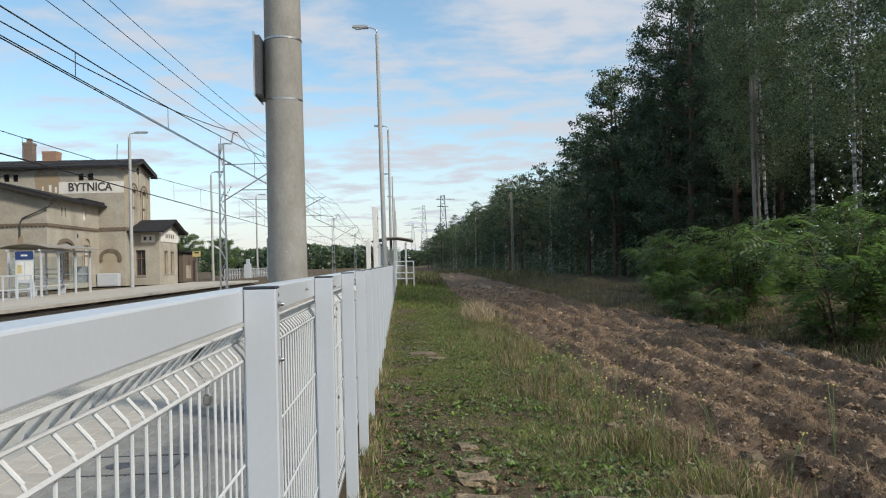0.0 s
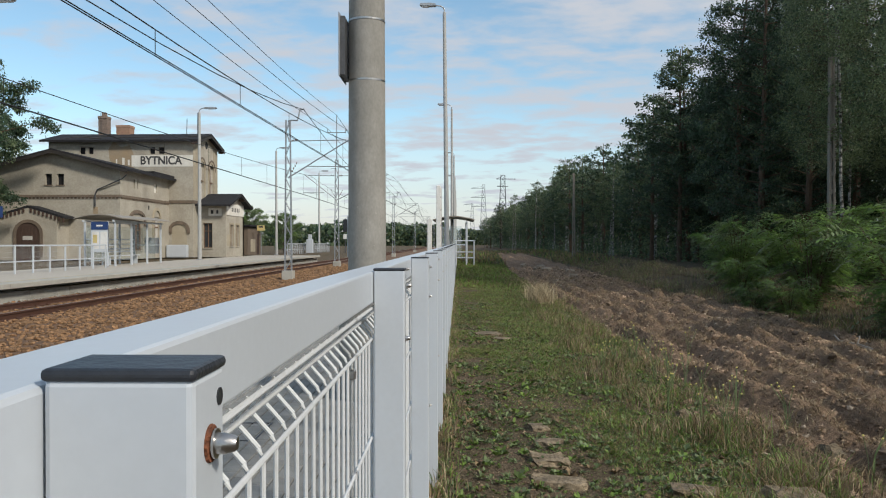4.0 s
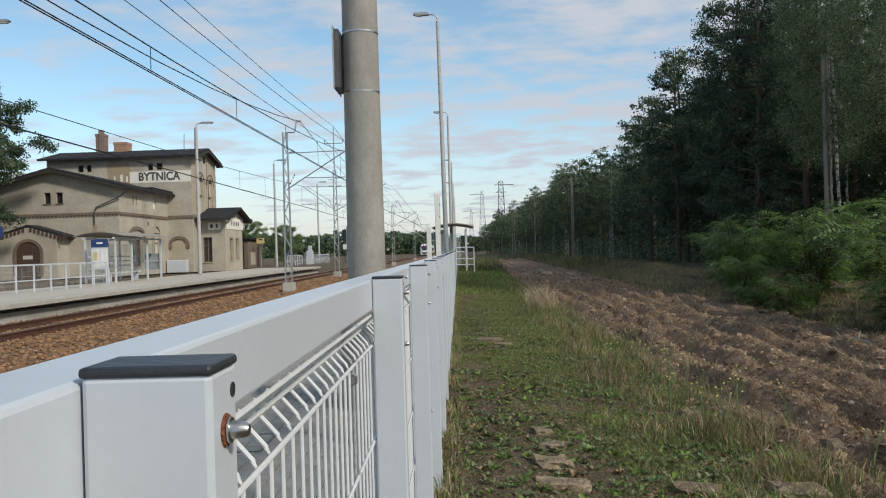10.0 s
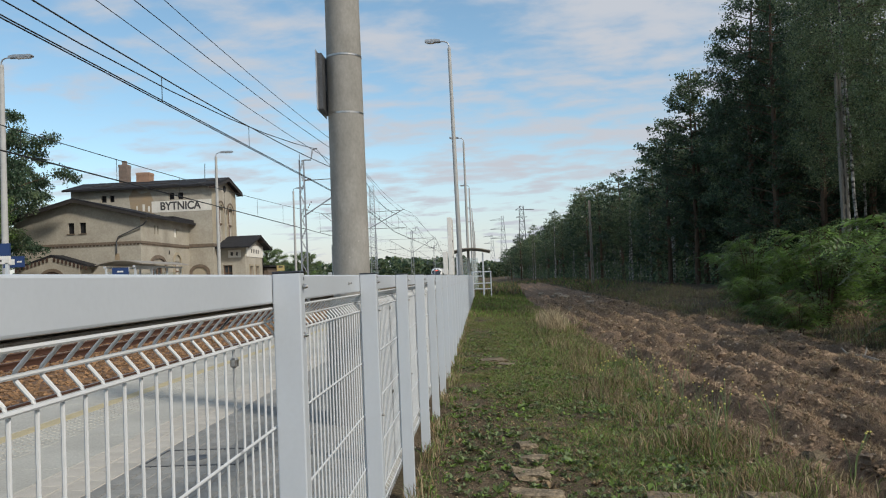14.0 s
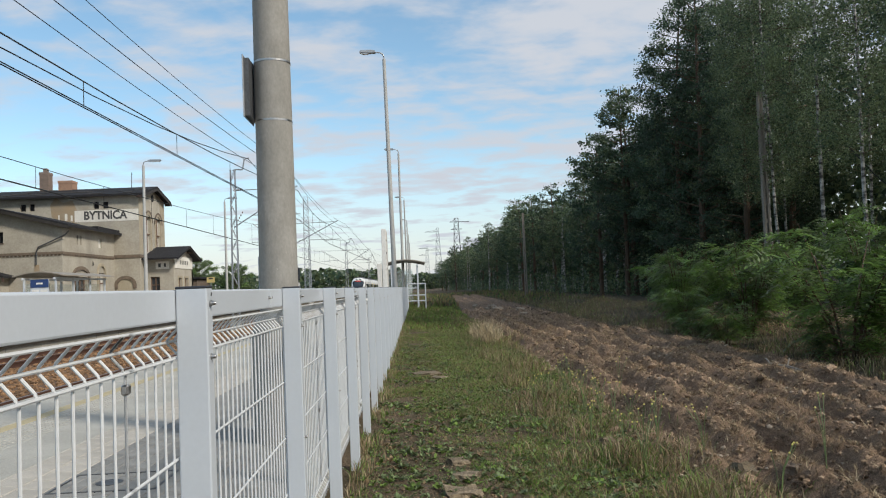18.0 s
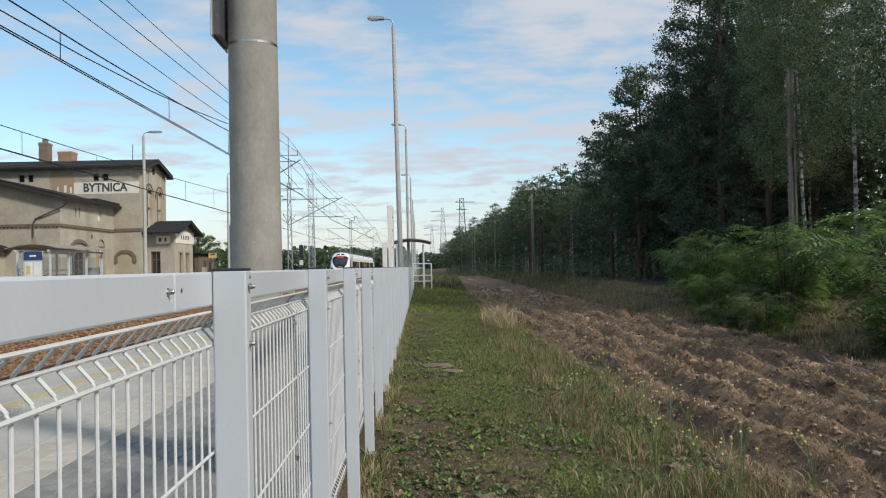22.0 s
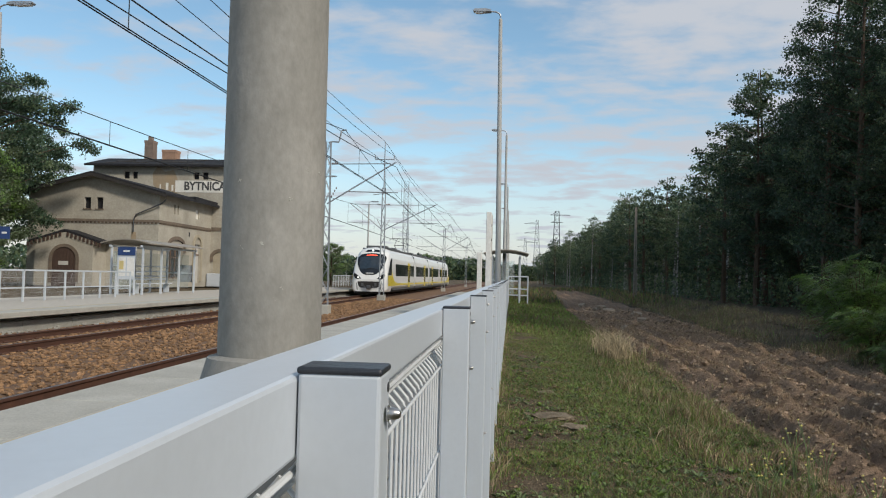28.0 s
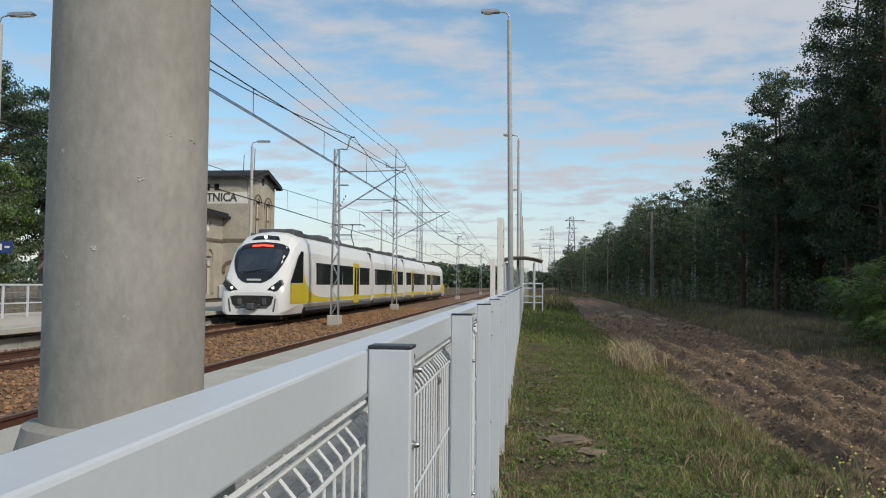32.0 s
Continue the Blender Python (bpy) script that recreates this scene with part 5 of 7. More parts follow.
def station_sign():
    t = thing("station_sign", "white station sign frame with a blue header and white direction strip", "sign", (-14.6, 24.0, 0))
    for x in (-2.5, -0.05):
        part("leg", Shape().cbox(x - 0.05, x + 0.05, -0.05, 0.05, 0, 2.1, 0.006), WHITE, t)
    part("header", Shape().cbox(-2.55, 0.05, -0.05, 0.05, 2.32, 2.72, 0.006), BLUE, t)
    part("header_text", Shape().box(-1.3, -0.85, -0.062, -0.05, 2.5, 2.6), PAINTWHITE, t)
    st = part("direction_strip", Shape().cbox(-2.55, 0.05, -0.05, 0.05, 2.06, 2.315, 0.006), PAINTWHITE, t)
    part("strip_text", Shape().box(-2.4, -1.9, -0.062, -0.05, 2.16, 2.23).box(-0.95, -0.2, -0.062, -0.05, 2.14, 2.2), LETTER, st)
    p = thing("direction_sign", "small blue direction plate fixed to a platform lamp", "sign", (-16.75, 27.3, 0))
    part("plate", Shape().cbox(0.0, 0.78, -0.14, -0.11, 2.05, 2.45, 0.004), BLUE, p)
    part("symbol", Shape().box(0.08, 0.42, -0.152, -0.14, 2.15, 2.35).box(0.52, 0.68, -0.152, -0.14, 2.22, 2.28), PAINTWHITE, p)


station_sign()


def small_things():
    c = thing("cabinet", "white metal cabinet against the station wall", "cabinet", (-21.9, 60.9, 0))
    part("body", Shape().cbox(-0.8, 0.8, -0.25, 0.25, 0.0, 1.0, 0.02), WHITE, c)
    part("door", Shape().cbox(-0.76, 0.76, -0.27, -0.25, 0.06, 0.95, 0.006), WHITE, c)
    y = thing("yellow_sign", "yellow sign plate on a grey post", "sign", (-18.6, 74.0, 0))
    part("post", Shape().cyl((0, 0, 0), (0, 0, 2.8), 0.035, n=8), GALV, y)
    p = part("plate", Shape().cbox(-0.38, 0.36, -0.06, -0.035, 2.3, 2.8, 0.004), YELLOWSIGN, y)
    part("marking", Shape().box(-0.2, 0.2, -0.066, -0.06, 2.6, 2.75), LETTER, p)
    b = thing("brick_outbuilding", "low weathered red-brown brick outbuilding", "building", (-21.0, 75.0, 0))
    part("wall", Shape().box(-1.485, 1.485, -2.385, 2.385, 0, 2.6), BRICK, b)
    course = Shape().cbox(-1.5, 1.5, -2.4, 2.4, 0, 0.2, 0.006).mesh("brick_course", BRICK)
    for i in range(12):
        part("brick_course", course, None, b, at=(0, 0, i * 0.216))
    part("roof", Shape().prism([(-1.75, 2.55), (1.75, 2.7), (1.75, 2.85), (-1.75, 2.7)], "y", -2.65, 2.65), TARROOF, b)
    part("plaster_patch", Shape().box(1.5, 1.51, -1.4, 0.3, 0.3, 1.5), PLASTER_T, b)
    part("doorway", Shape().box(1.5, 1.515, 0.9, 1.8, 0, 2.0), DARKWOOD, b)
    k = thing("signal_cabinet", "tall white equipment cabinet by the far railing", "cabinet", (-16.6, 88.0, 0))
    part("body", Shape().cbox(-0.35, 0.35, -0.3, 0.3, 0, 1.55, 0.03), WHITE, k)
    part("top", Shape().cbox(-0.15, 0.2, -0.2, 0.2, 1.55, 2.1, 0.03), WHITE, k)
    s = thing("signal", "dark railway signal on a thin post", "signal", (-13.6, 95.0, -0.1))
    part("post", Shape().cyl((0, 0, 0), (0, 0, 4.2), 0.06, n=8), DARKSTEEL, s)
    h = part("head", Shape().cbox(-0.25, 0.25, -0.12, 0.12, 2.6, 4.1, 0.05), BLACKP, s)
    part("plate", Shape().cbox(-0.22, 0.22, -0.14, -0.12, 1.7, 2.3, 0.01), PAINTWHITE, s)
    i = thing("info_board", "tall white information board seen edge on, by the fence", "sign", (-0.46, 24.5, PLAT))
    part("frame", Shape().cbox(-0.07, 0.07, 0.0, 1.5, 0.25, 2.9, 0.01), PAINTWHITE, i)
    for yy in (0.08, 1.42):
        part("leg", Shape().cyl((0, yy, 0), (0, yy, 0.3), 0.04, n=8), GALV, i)
    for zz in (1.6, 2.1, 2.5):
        part("latch", Shape().box(0.07, 0.085, 0.02, 0.08, zz, zz + 0.07), DARKSTEEL, i)
    w = thing("info_board", "narrow white board on the near platform", "sign", (-1.32, 40.0, PLAT))
    part("frame", Shape().cbox(-0.1, 0.1, 0, 1.0, 0.2, 2.3, 0.01), PAINTWHITE, w)
    part("leg", Shape().cyl((0, 0.5, 0), (0, 0.5, 0.25), 0.04, n=8), GALV, w)


small_things()


def lattice_tower(x, y, z0, h, w0, w1, name, label, material, arms=()):
    t = thing(name, label, "tower", (x, y, z0), "far lattice towers")
    br = Shape()
    r = w0 * 0.022
    for sx in (-1, 1):
        for sy in (-1, 1):
            part("leg", Shape().cyl((sx * w0 / 2, sy * w0 / 2, 0), (sx * w1 / 2, sy * w1 / 2, h), r * 1.5, r, 5), material, t)
    n = max(6, int(h / (w0 * 0.8)))
    for i in range(n):
        za, zb = h * i / n, h * (i + 1) / n
        wa, wb = w0 + (w1 - w0) * i / n, w0 + (w1 - w0) * (i + 1) / n
        for s in (-1, 1):
            br.cyl((-wa / 2, s * wa / 2, za), (wb / 2, s * wb / 2, zb), r * 0.7, n=4).cyl((wa / 2, s * wa / 2, za), (-wb / 2, s * wb / 2, zb), r * 0.7, n=4)
            br.cyl((s * wa / 2, -wa / 2, za), (s * wb / 2, wb / 2, zb), r * 0.7, n=4).cyl((-wb / 2, s * wb / 2, zb), (wb / 2, s * wb / 2, zb), r * 0.7, n=4)
    tagged(part("bracing", br, material, t), kind="stuff")
    for z, a, b in arms:
        part("crossarm", Shape().cyl((a, 0, z), (b, 0, z), r * 1.6, n=5).cyl((a, 0, z), (0, 0, z + abs(b - a) * 0.15), r, n=4), material, t)
    return t


lattice_tower(-75.0, 100.0, 0, 48, 3.5, 2.0, "radio_mast", "tall steel lattice radio mast beyond the trees", STEELBLUE)
lattice_tower(14.0, 430.0, 0, 33, 4.5, 1.2, "power_pylon", "grey steel power pylon far along the line", GALV, ((31, -7, 0.5), (26, -7, 0.5), (21, -7, 0.5)))
lattice_tower(8.5, 470.0, 0, 25, 3.5, 1.0, "power_pylon", "grey steel power pylon far along the line", GALV, ((24, -5, 0.5), (20, -5, 0.5), (16, -5, 0.5)))
lattice_tower(24.5, 430.0, 0, 38, 5.0, 2.2, "power_pylon", "dark steel power pylon behind the wood", DARKSTEEL, ((36, -3.5, 7), (32, -3, 3)))
lattice_tower(-25.2, 190.0, 0, 24, 1.5, 1.1, "radio_mast", "slim steel lattice mast beside the line", GALV)

ic = thing("inspection_cover", "small black inspection cover in a dark frame among the pavers", "cover", (-1.24, 4.18, PLAT))
fr = Shape()
for x0, x1, y0, y1 in ((-0.29, 0.29, -0.215, -0.205), (-0.29, 0.29, 0.205, 0.215), (-0.29, -0.28, -0.205, 0.205), (0.28, 0.29, -0.205, 0.205)):
    fr.box(x0, x1, y0, y1, -0.02, 0.004)
part("frame", fr, DARKSTEEL, ic)
lid = part("lid", Shape().lathe([(0.072, -0.02), (0.072, 0.003), (0.055, 0.004), (0.05, 0.002), (0.03, 0.003), (0.0002, 0.003)], 20, (-0.03, -0.01, 0)), DARKSTEEL, ic)


# ---- the train ----
CARWHITE = mat("train_white", (0.74, 0.74, 0.72), (0.68, 0.68, 0.66), 0.25, 0, 1, 30, 0, 0.04)
CARYELLOW = mat("train_yellow", (0.62, 0.50, 0.02), (0.56, 0.44, 0.02), 0.3, 0, 1, 30, 0, 0.04)
CARGLASS = mat("train_dark_glass", (0.012, 0.014, 0.017), (0.02, 0.022, 0.026), 0.06, 0, 0.6, 5, 0, 0.2)
CARGREY = mat("train_roof_grey", (0.1, 0.105, 0.11), (0.05, 0.053, 0.056), 0.6, 0, 2, 30, 0.05, 0.15)
UNDER = mat("train_underframe", (0.028, 0.026, 0.024), (0.018, 0.017, 0.016), 0.8, 0.1, 4, 40, 0.1, 0.3)
CARSCREEN = mat("train_windscreen", (0.02, 0.03, 0.04), (0.03, 0.04, 0.05), 0.03, 0, 0.6, 5, 0, 0.2, spec=0.8)
HEADLIGHT = glow("headlight", (0.95, 0.95, 0.9), 0.9)
DISPLAY = glow("red_display", (1.0, 0.10, 0.05), 0.8)
NUMBERS = mat("pale_marking", (0.6, 0.62, 0.62), (0.5, 0.52, 0.52), 0.5, 0, 3, 30, 0, 0.1)
HALF = [(1.30, 0.32), (1.41, 0.72), (1.42, 1.5), (1.41, 2.3), (1.36, 2.95), (1.24, 3.4), (0.98, 3.68), (0.6, 3.80), (0.0, 3.85)]
RING = HALF + [(-x, z) for x, z in HALF[-2::-1]]


def nose(y):
    """Half-width factor and height of the shell at y metres behind the tip."""
    w = np.interp(y, [0, 0.05, 0.15, 0.3, 0.5, 0.8, 2.6], [0.78, 0.86, 0.93, 0.965, 0.985, 1.0, 1.0])
    top = np.interp(y, [0, 0.08, 0.22, 0.5, 0.9, 1.3, 1.7, 2.1, 2.6], [1.25, 1.48, 1.72, 2.15, 2.75, 3.22, 3.55, 3.76, 3.85])
    return float(w), float(top)


def ring_at(y, grow=0.0):
    w, top = nose(y)
    k = (top - 0.32) / (3.85 - 0.32)
    return [(x * w * (1 + grow), y - grow * 0.6, 0.32 + (z - 0.32) * k + grow * 0.9) for x, z in RING]


def loft(ys, i0, i1, grow=0.0, close=False):
    s = Shape()
    rows = [ring_at(y, grow)[i0:i1 + 1] for y in ys]
    n = len(rows[0])
    s.add([p for r in rows for p in r], [(a * n + b, a * n + b + 1, (a + 1) * n + b + 1, (a + 1) * n + b) for a in range(len(rows) - 1) for b in range(n - 1)])
    if close:
        s.add(rows[0], [tuple(range(n))])
    return s


def skin(x, y):
    """Height of the shell's upper side over x at y metres behind the tip."""
    w, top = nose(y)
    k = (top - 0.32) / (3.85 - 0.32)
    hx, hz = [p[0] * w for p in HALF[:1:-1]], [p[1] for p in HALF[:1:-1]]
    return 0.32 + (float(np.interp(abs(x), hx, hz)) - 0.32) * k


def mask(ys, widths, out):
    """A panel lying on the nose, of the given half width at each station."""
    s, m = Shape(), 12
    vs = [(w * (2 * i / m - 1), y - out * 0.7, skin(w * (2 * i / m - 1), y) + out) for y, w in zip(ys, widths) for i in range(m + 1)]
    return s.add(vs, [(a * (m + 1) + b, a * (m + 1) + b + 1, (a + 1) * (m + 1) + b + 1, (a + 1) * (m + 1) + b) for a in range(len(ys) - 1) for b in range(m)])


def side_panel(s, sx, y0, y1, z0, z1, out=0.008, skew=0.0):
    x = sx * (1.42 + out)
    s.add([(x, y0 + skew, z0), (x, y1 + skew, z0), (x, y1, z1), (x, y0, z1), (x - sx * 0.03, y0 + skew, z0), (x - sx * 0.03, y1 + skew, z0), (x - sx * 0.03, y1, z1), (x - sx * 0.03, y0, z1)],
          [(0, 1, 2, 3), (4, 7, 6, 5), (0, 4, 5, 1), (1, 5, 6, 2), (2, 6, 7, 3), (3, 7, 4, 0)])
    return s


def train():
    T = thing("passenger_train", "white and yellow electric passenger train with a black windscreen", "train")
    n = len(RING)
    ys = [0, 0.05, 0.12, 0.22, 0.35, 0.5, 0.7, 0.9, 1.1, 1.3, 1.5, 1.7, 1.9, 2.1, 2.35, 2.6]
    cars = ((0, 17.4), (18.0, 30.6), (31.2, 43.8), (44.4, 61.8))
    for c, (a, b) in enumerate(cars):
        head = c == 0
        tail = c == 3
        y0 = a + (2.6 if head else 0)
        y1 = b - (2.6 if tail else 0)
        body = Shape().prism([(x, max(z, 0.56)) for x, z in RING], "y", y0, y1)
        if head:
            lf = loft(ys, 0, n - 1, 0, True)
            body.add(lf.v, lf.f)
        if tail:
            lf = loft(ys, 0, n - 1, 0, True)
            body.add([(x, b - y, z) for x, y, z in lf.v], lf.f)
        car = part("car_body", body, CARWHITE, T)
        # windows, doors and stripes on both sides
        doors = {0: (13.1,), 1: (8.6,), 2: (4.1,), 3: (4.3,)}[c]
        for sx in (-1, 1):
            spans = []
            lo = a + (4.5 if head else 0.6)
            hi = b - (4.9 if tail else 0.6)
            cur = lo
            for d in doors:
                spans.append((cur, a + d - 0.85)); cur = a + d + 0.85
            spans.append((cur, hi))
            for u0, u1 in spans:
                k = max(1, round((u1 - u0) / 2.3))
                for j in range(k):
                    part("side_window", side_panel(Shape(), sx, u0 + (u1 - u0) * j / k + 0.04, u0 + (u1 - u0) * (j + 1) / k - 0.04, 1.55, 2.55), CARGLASS, car)
            for d in doors:
                dd = part("door", side_panel(Shape(), sx, a + d - 0.68, a + d + 0.68, 0.55, 2.75, 0.012), CARYELLOW, car, "yellow double door")
                for e in (-0.34, 0.34):
                    part("door_window", side_panel(Shape(), sx, a + d + e - 0.22, a + d + e + 0.22, 1.0, 2.5, 0.018), CARGLASS, dd)
            part("stripe", side_panel(Shape(), sx, a + (6.8 if head else 0.1), b - (6.8 if tail else 0.1), 0.78, 0.94, 0.006), CARYELLOW, car)
            part("skirt_line", side_panel(Shape(), sx, a + (2.8 if head else 0.1), b - (2.8 if tail else 0.1), 0.42, 0.56, 0.004), CARGREY, car)
            if head or tail:
                def Y(v):
                    return a + v if head else b - v
                sw = Shape()
                pts = [(0.6, 0.76), (6.8, 0.76), (6.8, 0.92), (5.6, 0.96), (4.7, 1.02), (3.9, 1.16), (3.2, 1.4), (2.75, 1.72), (2.4, 2.1), (2.34, 1.58), (0.6, 1.58)]
                x = sx * 1.424
                sw.prism([(Y(u), w) for u, w in pts], "x", x, x + sx * 0.004)
                part("yellow_sweep", sw, CARYELLOW, car, "yellow curved livery panel")
                cw = Shape().prism([(Y(u), w) for u, w in ((0.6, 1.62), (2.3, 1.62), (2.3, 2.95), (2.1, 2.98), (1.75, 2.78))], "x", sx * 1.40, sx * 1.431)
                part("cab_window", cw, CARGLASS, car)
                part("cab_door_gap", Shape().box(min(sx * 1.42, sx * 1.428), max(sx * 1.42, sx * 1.428), min(Y(2.34), Y(2.37)), max(Y(2.34), Y(2.37)), 0.7, 3.0), UNDER, car)
        # roof equipment
        for u0, u1, h, wd in (((2.9, 4.4, 0.2, 0.8), (4.7, 6.6, 0.12, 0.7), (7.2, 9.0, 0.2, 0.85), (9.3, 11.8, 0.14, 0.75), (12.2, 14.0, 0.1, 0.6)) if head or tail else ((1.0, 2.8, 0.16, 0.85), (3.2, 5.2, 0.1, 0.7), (6.0, 8.5, 0.14, 0.8), (9.2, 10.4, 0.18, 0.85), (10.8, 12.0, 0.1, 0.7))):
            v0, v1 = (a + u0, a + u1) if not tail else (b - u1, b - u0)
            part("roof_unit", Shape().cbox(-wd, wd, v0, v1, 3.74, 3.80 + h, 0.06), CARGREY, car)
        rails = Shape()
        for sx in (-0.98, 0.98):
            rails.box(sx - 0.05, sx + 0.05, y0, y1, 3.66, 3.80)
        part("roof_edge", rails, CARGREY, car)
        # underframe and bogies
        part("underframe", Shape().cbox(-1.2, 1.2, a + (1.2 if head else 0.2), b - (1.2 if tail else 0.2), 0.22, 0.5, 0.04), UNDER, car)
        for yb in ((a + 3.3, b - 0.3) if head else (a + 0.3 - 0.6, b - 3.3) if tail else (b - 0.3,)):
            bg = part("bogie", Shape().cbox(-1.1, 1.1, yb - 1.7, yb + 1.7, 0.38, 0.62, 0.05).cbox(-1.18, -1.05, yb - 1.5, yb + 1.5, 0.2, 0.5, 0.04).cbox(1.05, 1.18, yb - 1.5, yb + 1.5, 0.2, 0.5, 0.04), UNDER, car)
            for dy in (-1.25, 1.25):
                for sx in (-0.75, 0.75):
                    part("wheel", Shape().cyl((sx - 0.06, yb + dy, 0.42), (sx + 0.06, yb + dy, 0.42), 0.42, n=18), RAIL, bg)
        if c < 3:
            part("gangway", Shape().cbox(-1.25, 1.25, b - 0.02, b + 0.62, 0.5, 3.55, 0.08), UNDER, T, "dark folded gangway bellows")
    # front: windscreen, display, lights, bumper
    f = part("front_mask", mask([0.15, 0.2, 0.3, 0.5, 0.7, 0.9, 1.1, 1.28, 1.38, 1.43], [0.32, 0.52, 0.71, 0.90, 1.02, 1.09, 1.13, 1.14, 1.11, 1.02], 0.012), CARGLASS, T, "black glossy windscreen panel")
    part("windscreen", mask([0.46, 0.7, 0.95, 1.16], [0.76, 0.86, 0.92, 0.92], 0.02), CARSCREEN, f)
    part("display", mask([1.22, 1.29], [0.46, 0.45], 0.024), DISPLAY, f, "lit red destination display")
    part("wiper", Shape().tube([(-0.4, 0.36, 2.06), (0.1, 0.44, 2.14), (0.5, 0.5, 2.19)], 0.014, 5), UNDER, f)
    part("marking", Shape().box(-0.3, 0.3, 0.175, 0.19, 1.70, 1.78), NUMBERS, f)
    part("top_light_panel", mask([1.58, 1.66, 1.76, 1.86], [0.62, 0.58, 0.52, 0.45], 0.014), CARGLASS, T)
    part("top_light", Shape().cyl((0, 1.62, 3.56), (0, 1.55, 3.56), 0.075, n=14), HEADLIGHT, T, "round lit headlight over the windscreen")
    for sx in (-1, 1):
        h = part("headlight_case", Shape().prism([(sx * 0.5, 1.22), (sx * 0.72, 1.42), (sx * 1.15, 1.74), (sx * 1.24, 1.56), (sx * 1.05, 1.3), (sx * 0.75, 1.18)], "y", 0.03, 0.5), CARGLASS, T)
        part("headlight", Shape().cyl((sx * 0.86, 0.015, 1.41), (sx * 0.86, 0.06, 1.41), 0.055, n=14), HEADLIGHT, h, "round lit headlight")
    part("bumper_grille", Shape().prism([(-0.62, 0.6), (0.62, 0.6), (0.8, 0.74), (0.9, 1.06), (0.7, 1.1), (-0.7, 1.1), (-0.9, 1.06), (-0.8, 0.74)], "y", -0.02, 0.2), UNDER, T, "black coupler opening")
    part("bumper_lip", Shape().cbox(-0.66, 0.66, -0.05, 0.0, 0.60, 0.66, 0.02).cbox(-0.60, -0.42, -0.05, 0.0, 0.72, 0.98, 0.02).cbox(0.42, 0.60, -0.05, 0.0, 0.72, 0.98, 0.02), CARGREY, T)
    part("coupler", Shape().cbox(-0.16, 0.16, -0.32, 0.0, 0.52, 0.80, 0.05).cyl((-0.32, -0.05, 0.7), (-0.32, -0.2, 0.7), 0.06, n=10).cyl((0.32, -0.05, 0.7), (0.32, -0.2, 0.7), 0.06, n=10), DARKSTEEL, T)
    for sx in (-1, 1):
        part("grille_bar", Shape().prism([(sx * 0.86, 0.45), (sx * 0.95, 0.98), (sx * 1.0, 0.98), (sx * 0.93, 0.45)], "y", -0.015, 0.1), CARGREY, T)
    part("snow_plough", Shape().cbox(-1.15, 1.15, 0.25, 0.5, 0.12, 0.4, 0.04), UNDER, T)
    # raised pantograph on the first car, folded one further back
    p = Shape()
    for sx in (-0.45, 0.45):
        p.cyl((sx * 0.8, 15.9, 3.95), (sx, 14.6, 4.55), 0.035, n=6)
        p.cyl((sx, 14.6, 4.55), (sx * 0.7, 15.7, 5.22), 0.028, n=6)
    p.cyl((-0.85, 15.7, 5.25), (0.85, 15.7, 5.25), 0.035, n=6).cyl((-0.5, 14.6, 4.55), (0.5, 14.6, 4.55), 0.03, n=6)
    p.tube([(-0.85, 15.7, 5.25), (-1.0, 15.7, 5.2), (-1.1, 15.7, 5.08)], 0.025, 5).tube([(0.85, 15.7, 5.25), (1.0, 15.7, 5.2), (1.1, 15.7, 5.08)], 0.025, 5)
    part("pantograph", p, DARKSTEEL, T, "raised grey pantograph", at=(0, 1.2, 0))
    return T


TRAIN = train()


# ---- trees ----
def branchy(rng, h, r, crown0, spread, n_limb, trunk_mat, droop=0.0, tip=0.15):
    """Trunk and limbs as tapered tubes; returns both shapes and the limb polylines."""
    trunk = Shape()
    bend = rng.normal(size=2) * 0.02 * h
    pts = [Vector((bend[0] * (i / 8) ** 2 + rng.normal() * 0.02, bend[1] * (i / 8) ** 2 + rng.normal() * 0.02, -0.3 + (h + 0.3) * i / 8)) for i in range(9)]
    trunk.tube(pts, [r * (1 - 0.9 * i / 8) + 0.01 for i in range(9)], 7)
    limbs, lines = Shape(), []
    for i in range(n_limb):
        u = crown0 + (0.97 - crown0) * (i + rng.random()) / n_limb
        k = min(int(u * 8), 7)
        p0 = pts[k].lerp(pts[k + 1], u * 8 - k)
        a = i * 2.4 + rng.normal() * 0.3
        prof = math.sin(math.pi * min(1, max(0.06, (u - crown0) / (1 - crown0) * 0.86 + 0.14))) ** 0.7
        L = spread * prof * rng.uniform(0.75, 1.15)
        up = rng.uniform(0.15, 0.6) - droop
        d = Vector((math.cos(a), math.sin(a), up))
        line = [p0, p0 + d * L * 0.5, p0 + d * L * 0.85 + Vector((0, 0, -droop * L * 0.3 + 0.05 * L)), p0 + d * L + Vector((0, 0, -droop * L * 0.6))]
        limbs.tube(line, [r * 0.22 * (1 - u * 0.5), r * 0.12, r * 0.06, 0.005], 5)
        lines.append((line, L))
    return trunk, limbs, lines


